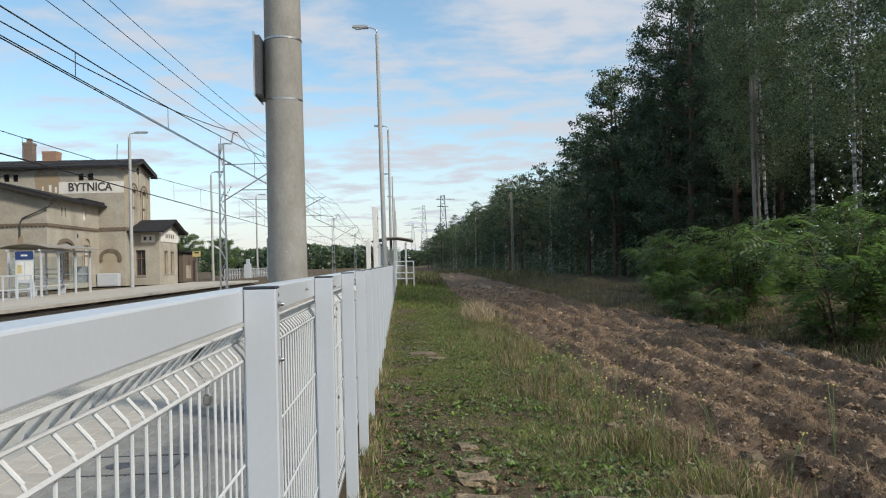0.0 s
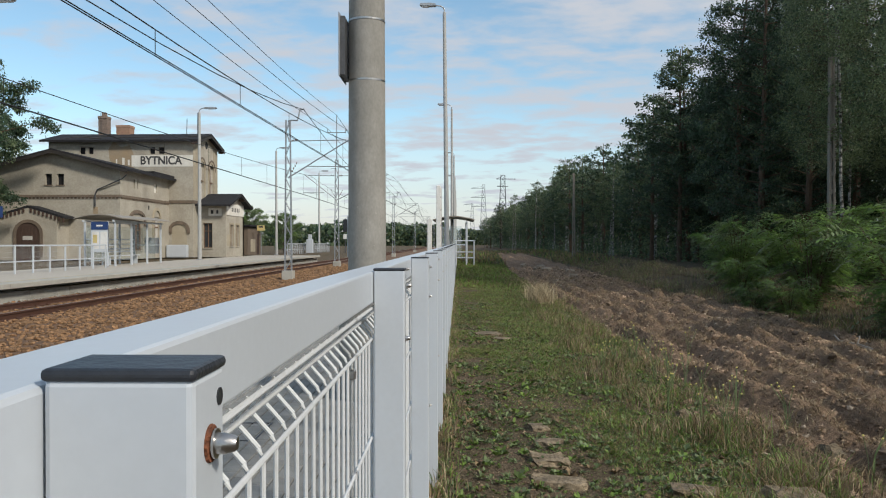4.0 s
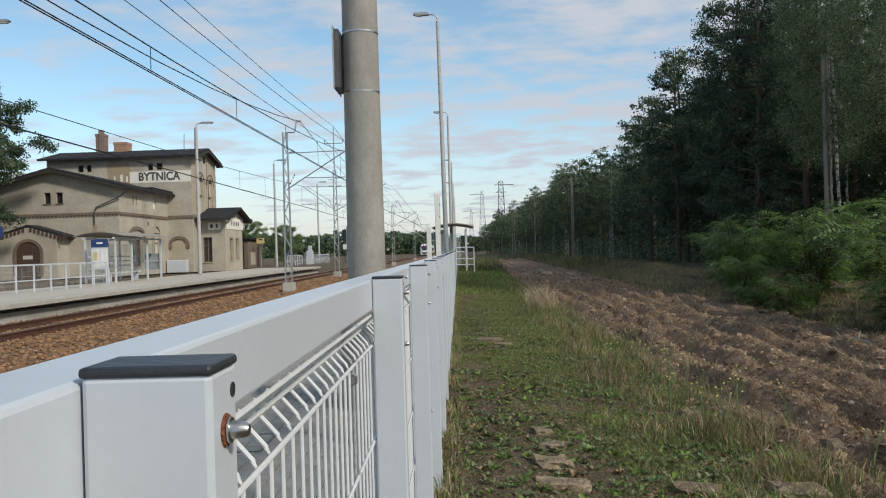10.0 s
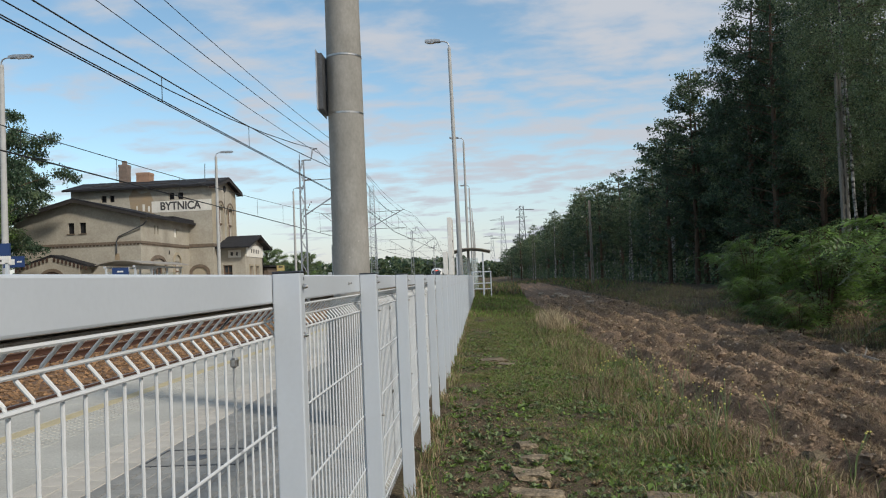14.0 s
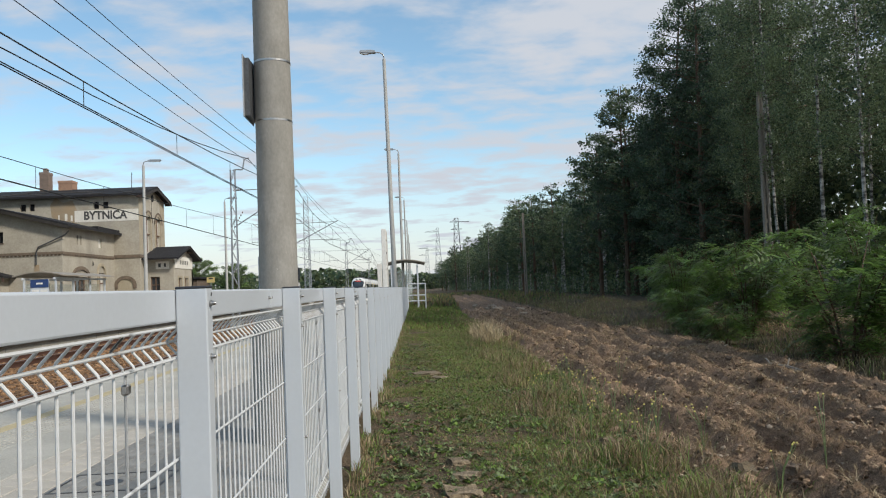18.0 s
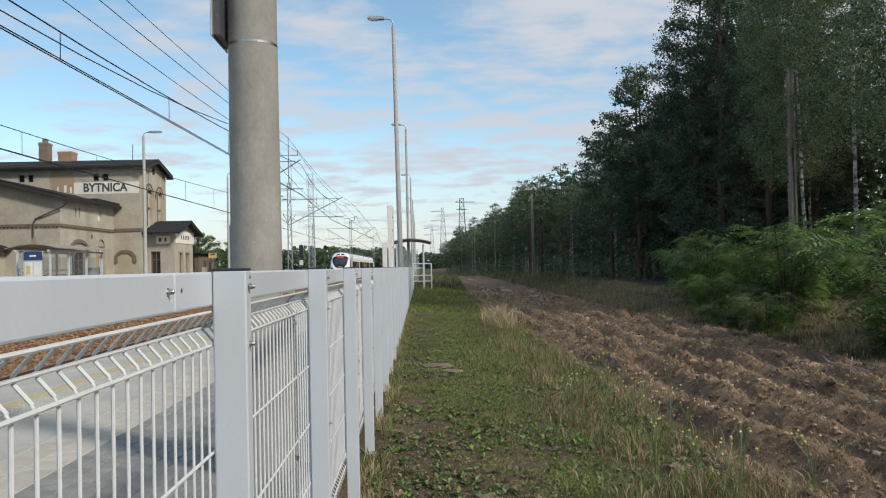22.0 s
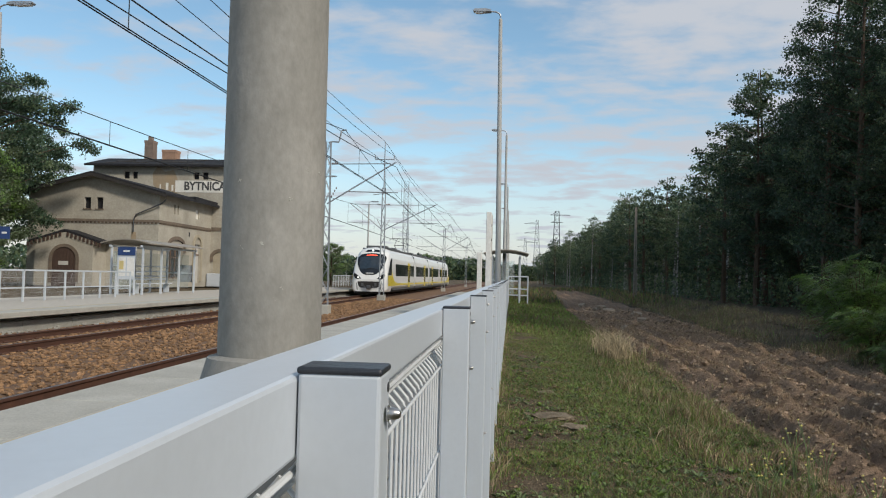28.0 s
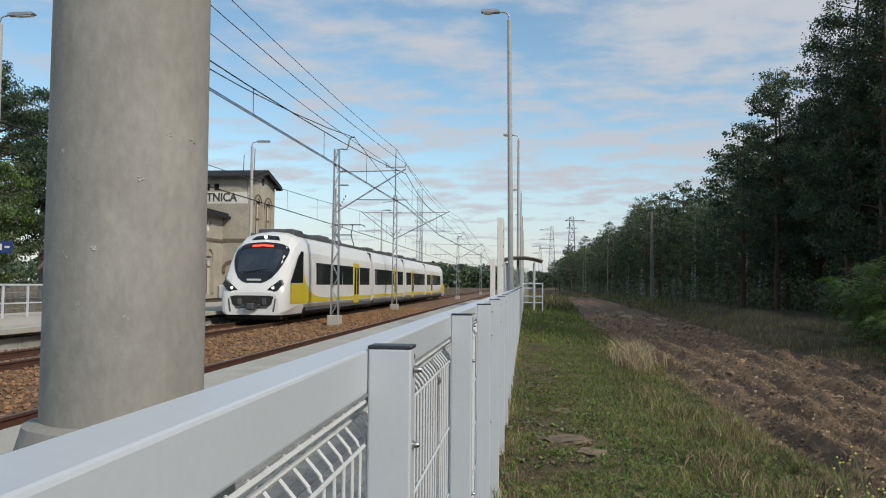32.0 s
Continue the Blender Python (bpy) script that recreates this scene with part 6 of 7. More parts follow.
def crown_mesh(rng, lines, per, size, mats, spread=0.55, hang=0.0):
    """Clusters of small leaves along the outer limbs, in clumps with gaps."""
    C, U, W, S = [], [], [], []
    for line, L in lines:
        m = max(2, int(2 + L * 2.2))
        for j in range(m):
            u = 0.3 + 0.7 * (j + rng.random()) / m
            seg = min(int(u * 3), 2)
            c = line[seg].lerp(line[seg + 1], min(1, u * 3 - seg))
            rad = spread * rng.uniform(0.55, 1.15)
            cc = np.array(c) + rng.normal(size=3) * 0.18 * spread
            n = int(per * rng.uniform(0.6, 1.3))
            d = unit(rng, n)
            q = rng.random(n) ** 0.45
            pos = cc + d * (q * rad)[:, None] * np.array([1, 1, 0.62])
            pos[:, 2] -= hang * rad * rng.random(n)
            w = unit(rng, n) + np.array([0, 0, -0.35])
            w /= np.linalg.norm(w, axis=1)[:, None]
            t = np.cross(w, unit(rng, n))
            t /= np.linalg.norm(t, axis=1)[:, None] + 1e-6
            s = size * rng.uniform(0.6, 1.35, n)
            C.append(pos); U.append(t * (s * 0.36)[:, None]); W.append(w * s[:, None])
            S.append(np.full(n, int(rng.integers(len(mats))) if rng.random() < 0.5 else 0))
    return quads("crown", mats, np.concatenate(C), np.concatenate(U), np.concatenate(W), np.concatenate(S))


def make_tree(name, label, seed, h, r, crown0, spread, n_limb, per, size, mats, bark, clump=0.55, droop=0.0, hang=0.0, category="tree", group=""):
    rng = np.random.default_rng(seed)
    trunk, limbs, lines = branchy(rng, h, r, crown0, spread, n_limb, bark, droop)
    t = thing(name, label, category, group=group)
    part("trunk", trunk, bark, t, smooth=True)
    tagged(part("branchwork", limbs, BARK, t), kind="stuff")
    part("crown", crown_mesh(rng, lines, per, size, mats, clump, hang), None, t)
    t["height"] = h
    return t


EDGE = "trees of the wood edge"
BL, OL = "slender birch with white bark and airy green leaves", "tall broadleaf tree with dense dark green foliage"
birches = [make_tree("birch_tree", BL, 10 + i, 14.0 + i * 1.1, 0.06, 0.3, 2.1, 74, 52, 0.075, (LEAF, LEAF_D), BIRCH, 0.46, 0.12, 1.2, group=EDGE) for i in range(3)]
oaks = [make_tree("broadleaf_tree", OL, 20 + i, 13.0 + i * 0.9, 0.17, 0.15, 2.6, 74, 62, 0.10, (LEAF_D, LEAF_D, LEAF), BARK, 0.52, 0.08, 0.5, group=EDGE) for i in range(3)]
birches_far = [make_tree("birch_tree", BL, 14 + i, 14.0 + i * 1.1, 0.1, 0.34, 2.0, 46, 18, 0.17, (LEAF, LEAF, LEAF_D), BIRCH, 0.5, 0.1, 1.0, group=EDGE) for i in range(2)]
oaks_far = [make_tree("broadleaf_tree", OL, 24 + i, 13.0 + i * 0.9, 0.17, 0.17, 2.5, 46, 22, 0.2, (LEAF_D, LEAF), BARK, 0.6, 0.05, 0.4, group=EDGE) for i in range(2)]


def ground_z(x, y):
    return ground_height(x, y)[0]


def wood():
    """Airy birches near the bushes, a dense dark stand behind, then a lower wood drawing in towards the line."""
    rng = random.Random(5)
    y = 15.0
    while y < 240:
        edge = 14.6 + 0.7 * math.sin(y * 0.21) - max(0, y - 45) * 0.03
        tall = float(np.interp(y, [15, 36, 42, 47, 52, 58, 64, 69, 78, 106, 145, 240], [18.5, 17.2, 15.2, 13.8, 12.8, 12.2, 11.4, 9.8, 11.0, 11.2, 10.8, 8.5]))
        for row in range(2 if y < 38 else 3):
            x, yy = edge + row * 2.6 + rng.uniform(-0.9, 0.9), y + rng.uniform(-0.9, 0.9)
            if row and y < 31 and rng.random() < 0.26:
                continue
            airy = y < 33 or y > 54
            near = y < 48
            white = (airy and rng.random() < (0.93 if y < 33 else 0.7)) or (row > 1 and rng.random() < 0.5)
            src = rng.choice((birches if near else birches_far) if white else (oaks if near else oaks_far))
            h = tall * rng.uniform(0.8, 1.03) / src["height"]
            w = (0.55 + 0.45 * h) if row else (0.6 + 0.4 * h)
            copy_thing(src, pose(x, yy, ground_z(x, yy) - 0.05, rng.uniform(-2, 2), rng.uniform(-2, 2), rng.uniform(0, 360)) @ Matrix.Diagonal((w, w, h, 1)))
        y += 2.5 if y < 50 else 3.2 if y < 110 else 5.0
    for k, ob in enumerate(birches + oaks + birches_far + oaks_far):
        ob.matrix_basis = pose(17 + k * 0.7, 120 + k * 9.0, 0) @ Matrix.Scale(0.7, 4)


wood()


def leaf_bank(name, label, seed, n, place, size, mats, category="far wood"):
    """Far foliage as one object: thousands of leaf clumps over an uneven outline."""
    rng = np.random.default_rng(seed)
    pos = np.array([place(rng) for _ in range(n)])
    w = unit(rng, n)
    t = np.cross(w, unit(rng, n))
    t /= np.linalg.norm(t, axis=1)[:, None] + 1e-6
    s = size * rng.uniform(0.5, 1.4, n)
    me = quads(name, mats, pos, t * (s * 0.45)[:, None], w * s[:, None], rng.integers(len(mats), size=n))
    return tagged(part(name, me, None), label, category, kind="stuff")


def behind_wood(rng):
    y = 10 + 260 * rng.random() ** 1.5
    x = 22 + 5 * rng.random() - max(0, y - 45) * 0.03
    top = (8.6 if y > 60 else 11.0) + 2.0 * noise.noise((y * 0.2, 0, 9)) + 1.2 * noise.noise((y * 0.9, 0, 9))
    return x, y, top * rng.random()


def understory(rng):
    y = 14 + 200 * rng.random() ** 1.6
    x = 13.4 - max(0, y - 45) * 0.03 + 6 * rng.random() ** 1.5
    top = 1.7 + 1.5 * noise.noise((y * 0.35, x * 0.3, 2)) + 0.8 * noise.noise((y * 1.3, x, 2))
    return x, y, max(0.2, top) * rng.random()


def horizon(rng):
    u = rng.random()
    x = -6 - 420 * u ** 1.6
    y = 330 + 60 * rng.random() - 60 * u
    top = 9.5 + 3.0 * noise.noise((x * 0.02, 0, 3)) + 2.5 * noise.noise((x * 0.12, 0, 3))
    return x, y, -0.5 + (top + 0.5) * rng.random() ** 0.8


def horizon_ahead(rng):
    x = -8 + 40 * rng.random()
    return x, 400 + 30 * rng.random(), (7.5 + 3 * noise.noise((x * 0.1, 0, 5))) * rng.random()


leaf_bank("wood_depth", "dark foliage deep in the wood", 31, 120000, behind_wood, 0.38, (LEAF_D, LEAF))
leaf_bank("undergrowth", "dark green undergrowth below the trees", 32, 26000, understory, 0.15, (LEAF_D, LEAF), "undergrowth")
leaf_bank("far_tree_line", "distant dark green line of trees on the horizon", 33, 24000, horizon, 1.7, (LEAF_D, LEAF))
leaf_bank("far_tree_line", "distant trees where the line of the railway ends", 34, 3000, horizon_ahead, 1.5, (LEAF_D, LEAF))

# bright bushes on the bank before the wood: several stems with arching shoots and feathered leaves
def make_bush(seed, h, spread, n_stem):
    rng = np.random.default_rng(seed)
    t = thing("bush", "bright green leafy bush with feathered leaves at the field's edge", "bush", group="bushes before the wood")
    C, U, W, S = [], [], [], []
    up = np.array([0, 0, 1.0])

    def leaf(c, az):
        out = np.array([math.cos(az), math.sin(az), rng.uniform(-0.15, 0.45)])
        side = np.array([-math.sin(az), math.cos(az), rng.normal() * 0.25])
        R, m = rng.uniform(0.24, 0.42), int(rng.random() < 0.3)
        for i in range(1, 7):
            f = i / 6
            q = c + out * R * f - up * 0.55 * R * f * f
            for sg in (-1, 1):
                w = (side * sg + out * 0.3 - up * rng.uniform(0.05, 0.35)) * 0.105 * (1.15 - 0.6 * abs(f - 0.5)) * rng.uniform(0.85, 1.15)
                C.append(q + w * 0.5); W.append(w); U.append((out - up * 0.2) * 0.024); S.append(m)

    for k in range(n_stem):
        a = 6.283 * k / n_stem + rng.normal() * 0.35
        r, hh = spread * rng.uniform(0.35, 1.0), h * rng.uniform(0.62, 1.05)
        d = np.array([math.cos(a), math.sin(a), 0])
        pts = [d * 0.06 - up * 0.2, d * r * 0.3 + up * hh * 0.38, d * r * 0.68 + up * hh * 0.75, d * r + up * hh]
        part("stem", Shape().tube(pts, [0.022, 0.016, 0.010, 0.004], 5), BARK, t)
        shoots = [(pts, 0.3)]
        for j in range(7):
            u = 0.35 + 2.5 * (j + rng.random()) / 7
            i = min(int(u), 2)
            p = pts[i] + (pts[i + 1] - pts[i]) * (u - i)
            b = a + rng.normal() * 1.1
            e = np.array([math.cos(b), math.sin(b), rng.uniform(0.15, 0.8)]) * rng.uniform(0.3, 0.65) * (0.5 + spread * 0.5)
            shoots.append(([p, p + e * 0.4, p + e * 0.75 - up * 0.02, p + e - up * 0.08], 0.15))
        for line, start in shoots:
            n = int(rng.integers(7, 11))
            for j in range(n):
                u = 3 * (start + (1 - start) * (j + rng.random()) / n)
                i = min(int(u), 2)
                leaf(line[i] + (line[i + 1] - line[i]) * (u - i), a + rng.normal() * 1.3)
    part("foliage", quads("foliage", (LEAF_B, LEAF), C, U, W, S), None, t)
    return t


bushes = [make_bush(50, 2.1, 0.9, 9), make_bush(51, 2.5, 0.75, 8), make_bush(52, 2.0, 1.1, 10)]
BUSH = [(7.4, 15.9, 1.0), (7.6, 20.6, 0.85), (6.9, 11.2, 1.0), (6.1, 13.9, 0.45), (8.4, 17.4, 0.95), (8.3, 22.8, 0.95), (7.0, 18.7, 0.55), (8.3, 12.9, 1.1), (9.4, 26.0, 0.8), (11.6, 22.0, 1.15), (7.7, 8.9, 0.75), (9.2, 10.0, 0.95), (11.0, 12.5, 1.1), (10.2, 30.5, 0.6), (6.5, 16.6, 0.35), (11.0, 27.5, 0.8)]
brng = random.Random(6)
for k, (x, y, s) in enumerate(BUSH):
    m = pose(x, y, ground_z(x, y) - 0.05, 0, 0, brng.uniform(0, 360)) @ Matrix.Scale(s, 4)
    if k < 3:
        bushes[k].matrix_basis = m
    else:
        copy_thing(bushes[k % 3], m)

# tall trees beyond the far platform
left_a = make_tree("broadleaf_tree", "tall broadleaf tree with an open dark green crown", 71, 12.0, 0.3, 0.22, 5.9, 74, 80, 0.13, (LEAF_D, LEAF_D, LEAF), BARK, 0.62, 0.12, 0.3)
left_a.matrix_basis = pose(-31.8, 47.0, 0) @ Matrix.Diagonal((1, 1, 1.14, 1))
left_b = make_tree("broadleaf_tree", "leafy green tree behind the platform fence", 72, 8.2, 0.2, 0.08, 3.6, 64, 90, 0.12, (LEAF, LEAF_B), BARK, 0.6, 0.0, 0.3)
left_b.matrix_basis = pose(-29.4, 43.0, 0)
copy_thing(left_b, pose(-32.5, 40.0, 0, 0, 0, 70) @ Matrix.Scale(1.15, 4))
copy_thing(left_b, pose(-27.2, 38.5, 0, 0, 0, 170) @ Matrix.Scale(0.8, 4))
copy_thing(left_a, pose(-36.0, 53.0, 0, 0, 0, 200))
copy_thing(left_a, pose(-30.0, 74.0, 0, 0, 0, 120) @ Matrix.Scale(0.78, 4))
copy_thing(left_b, pose(-21.0, 78.0, 0, 0, 0, 20) @ Matrix.Scale(0.6, 4))
copy_thing(left_b, pose(-19.5, 88.0, 0, 0, 0, 140) @ Matrix.Scale(0.55, 4))


# old telegraph poles before the wood, and a hanging stay wire
def telegraph_pole(x, y, h, label):
    """Tapered pole of two legs with slots between them, solid near the top."""
    t = thing("telegraph_pole", label, "pole", (x, y, ground_z(x, y)), "old telegraph poles")
    for sg in (-1, 1):
        part("leg", Shape().add([(sg * a + dx, dy, z) for z, a, w in ((-0.3, 0.085, 0.035), (h, 0.045, 0.032)) for dx, dy in ((-w, -0.09), (w, -0.09), (w, 0.09), (-w, 0.09))],
                                [(0, 3, 2, 1), (4, 5, 6, 7), (0, 1, 5, 4), (1, 2, 6, 5), (2, 3, 7, 6), (3, 0, 4, 7)]), WOODP, t)
    z = -0.2
    while z < h * 0.62:
        part("web", Shape().box(-0.055, 0.055, -0.06, 0.06, z, z + 0.16), WOODP, t)
        z += 0.62
    part("web", Shape().box(-0.05, 0.05, -0.06, 0.06, h * 0.62, h - 0.01), WOODP, t)
    return t


telegraph_pole(13.3, 27.6, 7.7, "old weathered grey pierced telegraph pole before the trees")
telegraph_pole(9.6, 64.0, 6.9, "old weathered grey pierced telegraph pole before the trees")
sw = thing("stay_wire", "loose dark wire hanging among the trees", "wire")
part("wire", Shape().tube([(15.5, 26.0, 5.4), (15.8, 25.0, 4.2), (16.6, 24.0, 2.8), (17.6, 23.0, 1.4)], 0.02, 5), CABLE, sw)
lg = thing("fallen_branch", "bare grey broken branch leaning in the bushes", "branch")
part("stick", Shape().tube([(8.6, 13.6, 0.35), (8.2, 13.9, 0.9), (7.9, 14.0, 1.35)], [0.03, 0.025, 0.012], 6), WOODP, lg)


# ---- ground cover: grass, weeds, clods, stones ----
def blades(name, label, seed, n, place, h, w, mats, lean=0.5, category="grass", arch=0.0, tuft=1):
    """Single blades and stalks as narrow slips bent over at the middle, rooted on the ground."""
    rng = np.random.default_rng(seed)
    spots = [q for q in (place(rng) for _ in range(n)) if q is not None]
    base = np.array([(x, y, ground_height(x, y)[0] - 0.005, k) for x, y, k in spots]).repeat(tuft, axis=0)
    m = len(base)
    root = base[:, :3].copy()
    if tuft > 1:
        root[:, :2] += rng.normal(size=(m, 2)) * 0.012
    hh = h * base[:, 3] * rng.uniform(0.45, 1.35, m)
    a, l, b = rng.uniform(0, 6.283, m), lean * rng.uniform(0.1, 1.0, m), rng.uniform(0, 6.283, m)
    d = np.stack([np.cos(a) * l, np.sin(a) * l, np.ones(m)], 1) * hh[:, None]
    ww = w * rng.uniform(0.6, 1.4, m)
    u = np.stack([np.cos(b) * ww, np.sin(b) * ww, np.zeros(m)], 1)
    bend = np.stack([-d[:, 0] * arch, -d[:, 1] * arch, hh * arch * 0.6], 1)
    me = quads(name, mats, root + d / 2, u, d, rng.integers(len(mats), size=m), bend)
    return tagged(part(name, me, None), label, category, kind="stuff")


def patch(x, y, f=0.7, s=0.0):
    return noise.noise((x * f + s, y * f, 11.0))


def near_y(rng, a, b, p=2.0):
    return a + (b - a) * rng.random() ** p


def green(x, y):
    """How well grass grows: trodden bare by the fence, thick in the middle of the verge and further on."""
    base = float(np.interp(x, [0, 0.35, 0.9, 1.3, 2.0, 2.6], [-0.1, -0.3, 0.05, 0.35, 0.25, -0.2]))
    return base + float(np.interp(y, [3, 7, 10, 30], [-0.1, 0.0, 0.35, 0.5])) + 0.8 * patch(x, y, 0.9) + 0.6 * patch(x, y, 2.7, 3)


def turf_place(rng):
    y = near_y(rng, 2.2, 24, 1.8)
    x = rng.uniform(0.02, field_edges(y)[0] + 0.3)
    v = green(x, y)
    return (x, y, (0.5 + 0.9 * min(1.2, max(0, v))) * (1 + 0.025 * y)) if v > rng.uniform(-0.25, 0.35) else None


def rank_place(rng):
    y = near_y(rng, 2.4, 30, 1.7)
    x = field_edges(y)[0] - 0.25 + rng.normal() * 0.27
    v = patch(x, y, 1.6, 4)
    return (x, y, 0.6 + 1.1 * max(0, v + 0.2)) if x > 0.7 and v > rng.uniform(-0.35, 0.35) else None


def clump_place(rng):
    y = 17.2 + 2.4 * rng.random()
    return 2.08 + 0.035 * (y - 17) + rng.normal() * 0.17, y, 0.6 + 0.6 * rng.random()


def bank_place(rng):
    y = near_y(rng, 6.0, 70, 1.6)
    x = field_edges(y)[1] + 0.05 + 3.2 * rng.random() ** 1.4
    v = patch(x, y, 0.6, 7)
    return (x, y, (0.7 + 0.7 * max(0, v)) * (1.0 + 0.012 * y)) if v > rng.uniform(-0.5, 0.4) else None


def far_verge(rng):
    y = 22 + 45 * rng.random()
    return rng.uniform(0.1, field_edges(y)[0]), y, 1.0


def end_place(rng):
    y = 48 + 70 * rng.random()
    x = rng.uniform(-0.5, field_edges(min(y, 90))[1] + 3)
    return None if y < 96 and ground_height(x, y)[1] > 0.2 else (x, y, 1.0)


blades("grass", "short green grass on the trodden verge", 101, 95000, turf_place, 0.034, 0.0026, (GRASS, GRASS_DRY, WEED, GRASS, GRASS_DRY, GRASS), 1.8, arch=0.2, tuft=4)
blades("tall_grass", "rank dry grass and stalks along the ploughed strip", 102, 46000, rank_place, 0.125, 0.0026, (GRASS_DRY, GRASS_DRY, GRASS, GRASS_DRY, STRAW, GRASS), 1.1, arch=0.2)
blades("dry_grass_clump", "clump of tall straw-coloured grass", 103, 900, clump_place, 0.4, 0.006, (STRAW,), 0.9, arch=0.25)
blades("bank_grass", "tall dry grass on the bank before the bushes", 104, 60000, bank_place, 0.2, 0.004, (GRASS_DRY, GRASS, GRASS_DRY, STRAW, GRASS_DRY), 1.0, arch=0.2)
blades("grass", "green grass beside the fence further on", 105, 20000, far_verge, 0.11, 0.010, (GRASS, GRASS, GRASS, GRASS_DRY), 1.0, arch=0.2)
blades("dry_grass", "dry brown grass where the strip ends", 106, 10000, end_place, 0.4, 0.022, (GRASS_DRY, GRASS, GRASS_DRY, LEAF_D), 0.8, arch=0.2)


def fence_foot(rng):
    y = near_y(rng, 2.4, 26, 1.6)
    return (0.03 + abs(rng.normal()) * 0.07, y, 1.0) if patch(0, y, 1.5, 9) > rng.uniform(-0.3, 0.4) else None


blades("grass", "grass tufts at the foot of the fence", 107, 6000, fence_foot, 0.11, 0.003, (GRASS, GRASS_DRY, STRAW), 0.8, arch=0.2)


def rosettes():
    """Broad-leaved weeds flat on the verge."""
    rng = np.random.default_rng(120)
    P, U, W, S, A = [], [], [], [], []
    for _ in range(22000):
        y = near_y(rng, 2.6, 17, 1.6)
        x = rng.uniform(0.05, field_edges(y)[0] + 0.1)
        if patch(x, y, 1.4, 20) < rng.uniform(-0.6, 0.35):
            continue
        z = ground_height(x, y)[0]
        r = 0.010 + 0.045 * rng.random() ** 4
        m = int(rng.random() < 0.35) if rng.random() < 0.9 else 2
        for i in range(int(rng.integers(5, 11))):
            a, e = rng.uniform(0, 6.283), rng.uniform(0.15, 1.1)
            d = np.array([math.cos(a), math.sin(a), e])
            d *= r * rng.uniform(0.6, 1.2) / np.linalg.norm(d)
            side = np.array([-math.sin(a), math.cos(a), rng.normal() * 0.4]) * r * rng.uniform(0.14, 0.28)
            P.append((x + d[0] * 0.55, y + d[1] * 0.55, z + 0.004 + d[2] * 0.55)); U.append(side); W.append(d); S.append(m)
            A.append((0, 0, r * rng.uniform(0.0, 0.25)))
    tagged(part("weeds", quads("weeds", (WEED, GRASS, GRASS_DRY), P, U, W, S, A), None), "low broad-leaved green weeds on the verge", "weeds", kind="stuff")


rosettes()
PETAL = mat("yellow_petal", (0.6, 0.52, 0.14), (0.5, 0.42, 0.1), 0.6, 0, 5, 30, 0, 0.1)


def flowers():
    rng = np.random.default_rng(121)
    for k in range(22):
        y = near_y(rng, 4.4, 9.5, 1.1)
        x = field_edges(y)[0] + rng.normal() * 0.25 + 0.1
        z = ground_height(x, y)[0]
        t = thing("yellow_flower", "thin weed with small yellow flowers", "flower", (x, y, z), "yellow flowers by the strip")
        h = rng.uniform(0.25, 0.5)
        s, fl = Shape(), Shape()
        for j in range(int(rng.integers(3, 7))):
            a, l = rng.uniform(0, 6.283), rng.uniform(0.03, 0.12)
            tip = (math.cos(a) * l, math.sin(a) * l, h * rng.uniform(0.7, 1))
            s.tube([(0, 0, -0.02), (tip[0] * 0.3, tip[1] * 0.3, tip[2] * 0.6), tip], 0.0022, 4)
            fl.lathe([(0.003, 0), (0.009, 0.005), (0.003, 0.012)], 6, tip)
        part("stem", s, WEED, t)
        part("blossom", fl, PETAL, t)


flowers()


def clods():
    """Lumps of earth and stones on the ridges, joined; nearer ones finer."""
    rng = np.random.default_rng(130)
    base = []
    for k in range(6):
        bm = bmesh.new()
        bmesh.ops.create_icosphere(bm, subdivisions=1, radius=1)
        for v in bm.verts:
            v.co *= 0.6 + 0.7 * rng.random()
        bm.verts.index_update()
        base.append((np.array([v.co[:] for v in bm.verts]), [[v.index for v in f.verts] for f in bm.faces]))
        bm.free()
    for name, material, n, r0, r1, label in (("soil_crumbs", CLOD, 30000, 0.005, 0.024, "loose crumbs of brown earth on the ploughed strip"), ("soil_clods", CLOD, 1500, 0.016, 0.06, "turned clods of brown earth on the ridges"), ("verge_crumbs", CLOD, 9000, 0.003, 0.014, "crumbs of earth on the bare verge"), ("pebbles", PEBBLE, 2200, 0.006, 0.026, "small pale pebbles on the soil")):
        vs, fs, k = [], [], 0
        for _ in range(n):
            y = near_y(rng, 2.4, 42, 1.9)
            a, b = field_edges(y)
            x = rng.uniform(a - 0.15, b) if name != "verge_crumbs" else rng.uniform(0.02, a)
            if name == "verge_crumbs" and y > 16:
                continue
            if name == "soil_clods" and furrow(x, y) < rng.uniform(0.2, 0.8):
                continue
            h, s = ground_height(x, y)
            r = (r0 + (r1 - r0) * rng.random() ** 2.6) * (1 + 0.02 * y)
            bv, bf = base[int(rng.integers(6))]
            an = rng.uniform(0, 6.28)
            p = bv * r * np.array([1.3, 1.0, 0.75])
            ca, sa = math.cos(an), math.sin(an)
            vs.append(np.stack([x + p[:, 0] * ca - p[:, 1] * sa, y + p[:, 0] * sa + p[:, 1] * ca, h + r * 0.05 + p[:, 2]], 1))
            fs += [[i + k for i in f] for f in bf]
            k += len(bv)
        me = bpy.data.meshes.new(name)
        me.from_pydata(np.concatenate(vs).tolist(), [], fs)
        me.materials.append(material)
        tagged(part(name, me, None), label, "soil", kind="stuff")


clods()


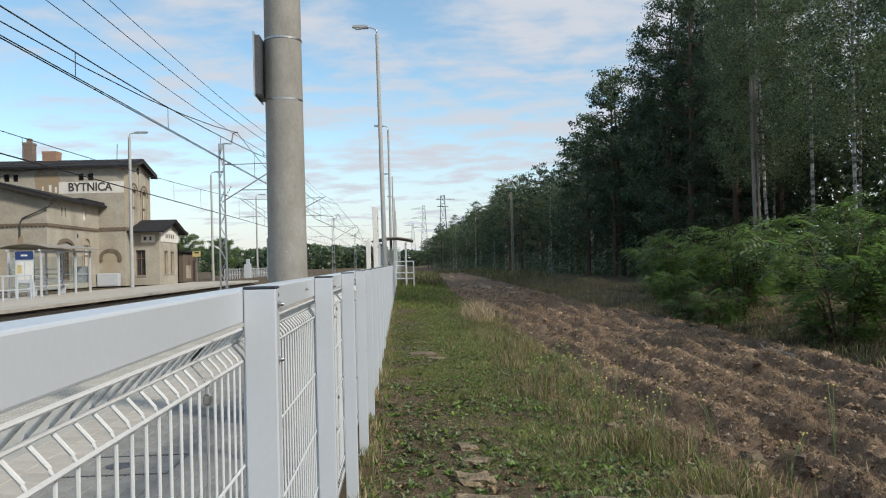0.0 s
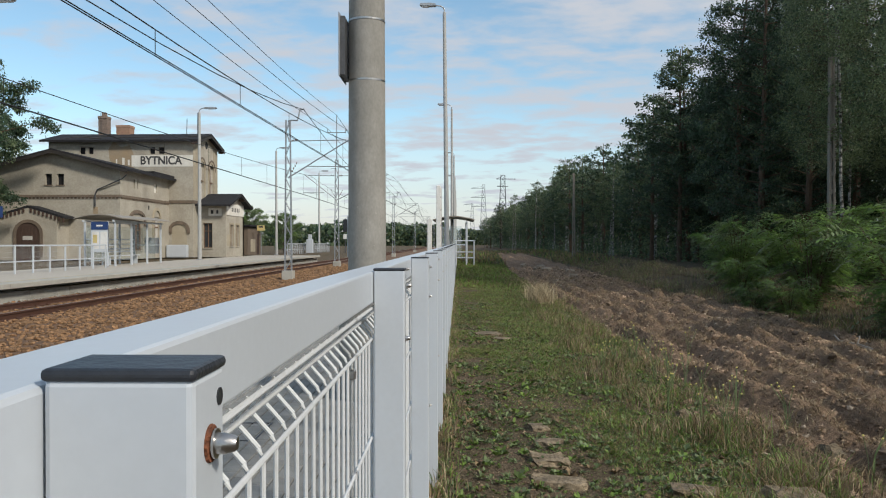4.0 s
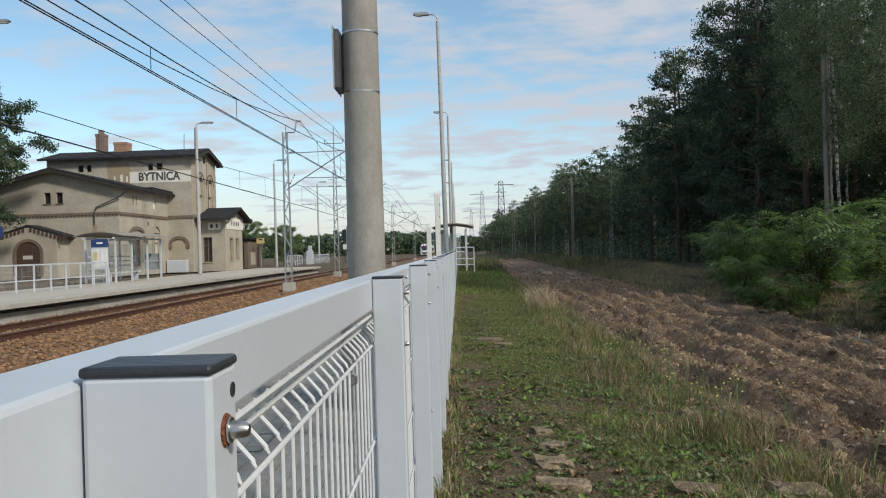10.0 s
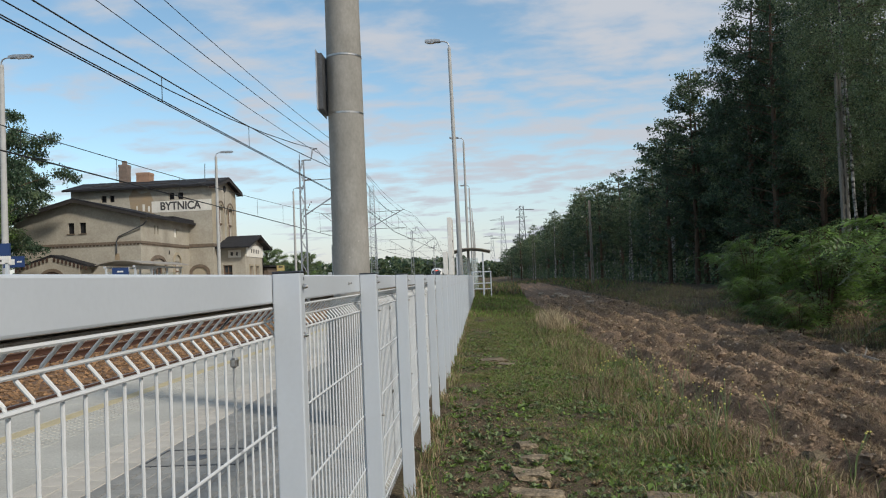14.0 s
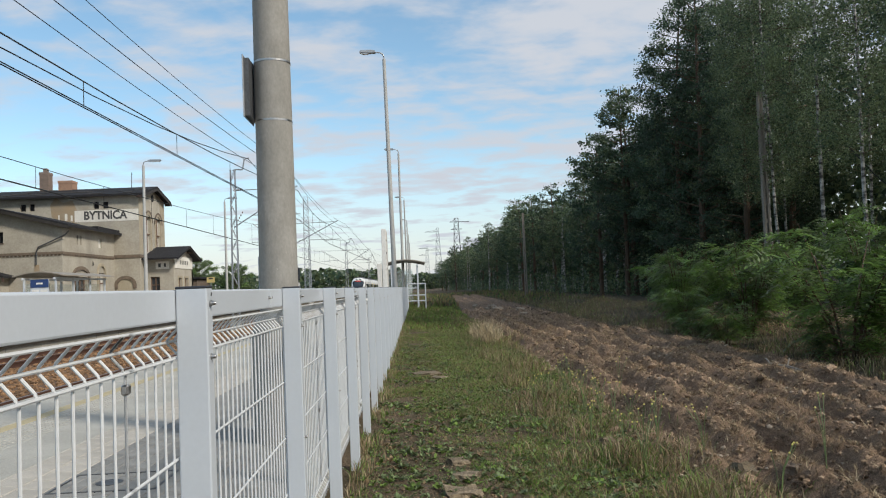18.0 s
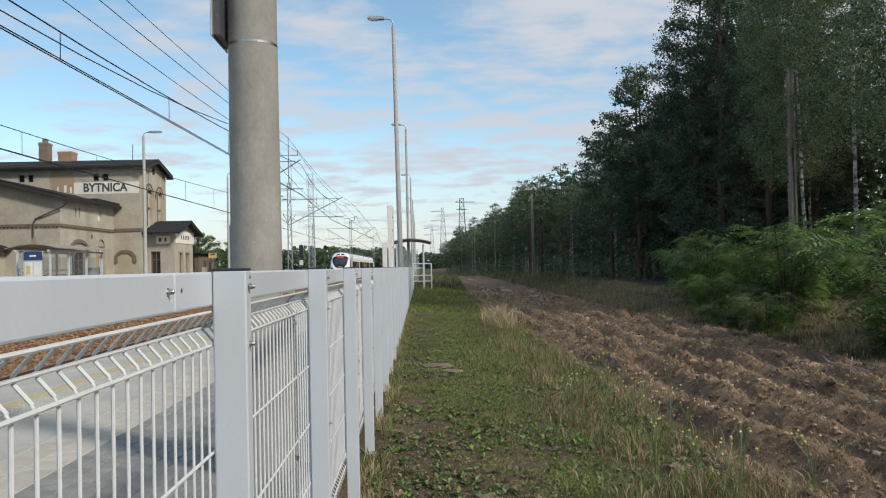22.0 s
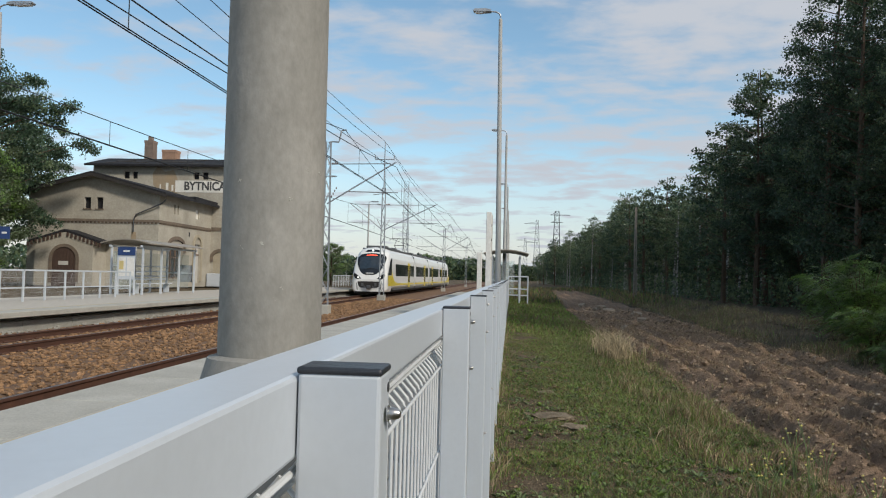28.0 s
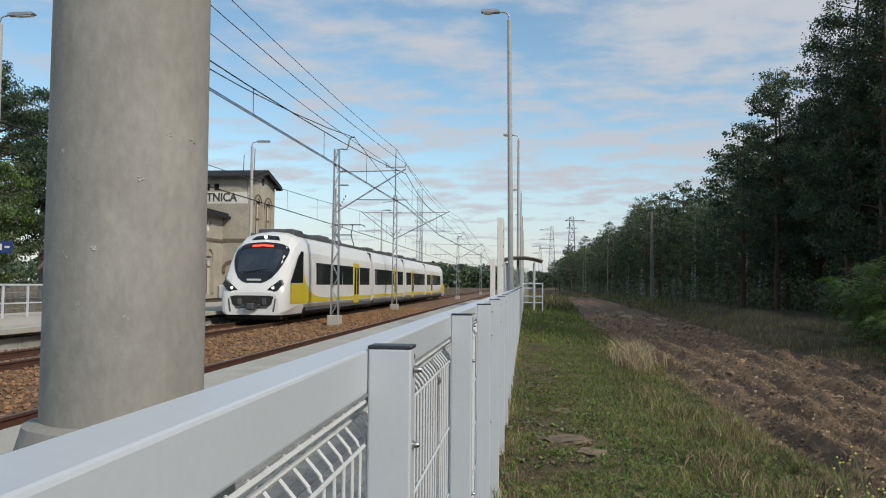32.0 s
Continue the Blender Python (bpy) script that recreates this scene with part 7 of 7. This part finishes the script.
def straw_place(rng):
    y = near_y(rng, 2.6, 30, 1.7)
    a, b = field_edges(y)
    x = rng.uniform(a, b)
    return (x, y, 1.0 + 0.02 * y) if furrow(x, y) > rng.uniform(0.1, 0.9) and patch(x, y, 0.8, 30) > rng.uniform(-0.5, 0.2) else None


blades("straw", "straw, roots and dead stalks on the ploughed soil", 108, 42000, straw_place, 0.045, 0.0024, (STRAW, GRASS_DRY, GRASS_DRY, CLOD), 2.6, "straw", arch=0.2, tuft=4)


def slab(x, y, lx, ly, lz, rz, tilt, label, name="broken_slab", material=None):
    rng = random.Random(round(x * 100 + y * 10))
    bm = bmesh.new()
    bmesh.ops.create_cube(bm, size=1)
    bmesh.ops.subdivide_edges(bm, edges=bm.edges[:], cuts=2, use_grid_fill=True)
    for v in bm.verts:
        v.co = Vector((v.co.x * lx, v.co.y * ly, v.co.z * lz)) + Vector([rng.uniform(-1, 1) * 0.09 * m for m in (lx, ly, lz * 2)])
    me = bpy.data.meshes.new(name)
    bm.to_mesh(me)
    bm.free()
    me.materials.append(material or STONE)
    ob = new(name, me)
    ob.matrix_basis = pose(x, y, ground_height(x, y)[0] + lz * 0.12, tilt, tilt * 0.6, rz)
    tagged(ob, label, "stone", "broken stone slabs")


def litter_place(rng):
    y = near_y(rng, 2.4, 16, 1.6)
    return rng.uniform(0.03, field_edges(y)[0]), y, 1.0


blades("litter", "dead stalks and leaf litter on the bare verge", 109, 26000, litter_place, 0.012, 0.0025, (GRASS_DRY, STRAW, CLOD), 4.0, "litter", arch=0.2)
SL = "broken sand-coloured stone slab lying in the grass"
for row in ((0.73, 5.22, 0.16, 0.16, 0.05, 20, 5), (0.75, 4.74, 0.20, 0.18, 0.05, -15, -4), (0.71, 4.35, 0.24, 0.20, 0.05, 8, 6), (0.72, 4.0, 0.34, 0.16, 0.05, -6, 3), (2.0, 3.95, 0.34, 0.20, 0.10, 10, 8), (2.22, 4.3, 0.16, 0.22, 0.09, 50, -12), (1.43, 3.88, 0.30, 0.16, 0.07, -8, 6), (2.55, 4.76, 0.20, 0.13, 0.13, 30, 22),
            (0.56, 10.8, 0.5, 0.3, 0.05, 30, 3), (0.75, 10.4, 0.3, 0.2, 0.05, 60, 3), (0.58, 12.3, 0.3, 0.2, 0.05, 10, 3), (1.95, 5.95, 0.12, 0.10, 0.10, 15, 12), (0.9, 7.0, 0.08, 0.06, 0.04, 0, 3)):
    row = (row[0], row[1], row[2] * 0.8, row[3] * 0.8, row[4], row[5], row[6])
    slab(*row, SL, material=SLABM)
for x, y, r in ((3.84, 44.0, 0.3), (4.4, 42.4, 0.2), (4.6, 42.0, 0.24), (4.5, 38.5, 0.3), (5.3, 36.2, 0.2), (5.0, 32.4, 0.24), (3.5, 26.5, 0.14), (2.6, 52.0, 0.3), (5.2, 35.0, 0.2)):
    slab(x, y, r * 1.6, r, r * 0.7, x * 70, 12, "pale stone turned up by the plough", "stone", PEBBLE)
rs = random.Random(12)
for k in range(22):
    y = 3.5 + 40 * rs.random() ** 1.6
    a, b = field_edges(y)
    r = rs.uniform(0.04, 0.10) * (1 + y * 0.01)
    slab(rs.uniform(a + 0.2, b - 0.1), y, r * 1.4, r, r * 0.8, rs.uniform(0, 180), rs.uniform(-20, 20), "brown stone half sunk in the ploughed soil", "stone")
tw = thing("dead_branch", "bare grey dead branch lying on the soil", "branch", (5.5, 10.4, ground_height(5.5, 10.4)[0] + 0.03))
part("stick", Shape().tube([(0, -0.55, 0.03), (0.02, -0.1, 0.05), (-0.03, 0.3, 0.05), (0.04, 0.6, 0.1)], [0.028, 0.024, 0.018, 0.008], 6), WOODP, tw)
part("twig", Shape().tube([(0.02, -0.1, 0.05), (0.15, 0.1, 0.14), (0.2, 0.25, 0.12)], [0.012, 0.008, 0.004], 5), WOODP, tw)


def motions():
    rows = [(0, 392), (4.5, 329), (9, 268), (11, 240), (13, 213), (16, 177), (19, 144), (21, 121.5), (23, 103), (24.5, 90.8), (26, 79.9), (27.5, 67.5), (28.5, 59.1), (29, 55.0), (30, 48.4), (31, 41.5), (32, 34.6)]
    walk(TRAIN, [(t, pose(FAR_TRACK, y, RAIL_Z)) for t, y in rows])


motions()
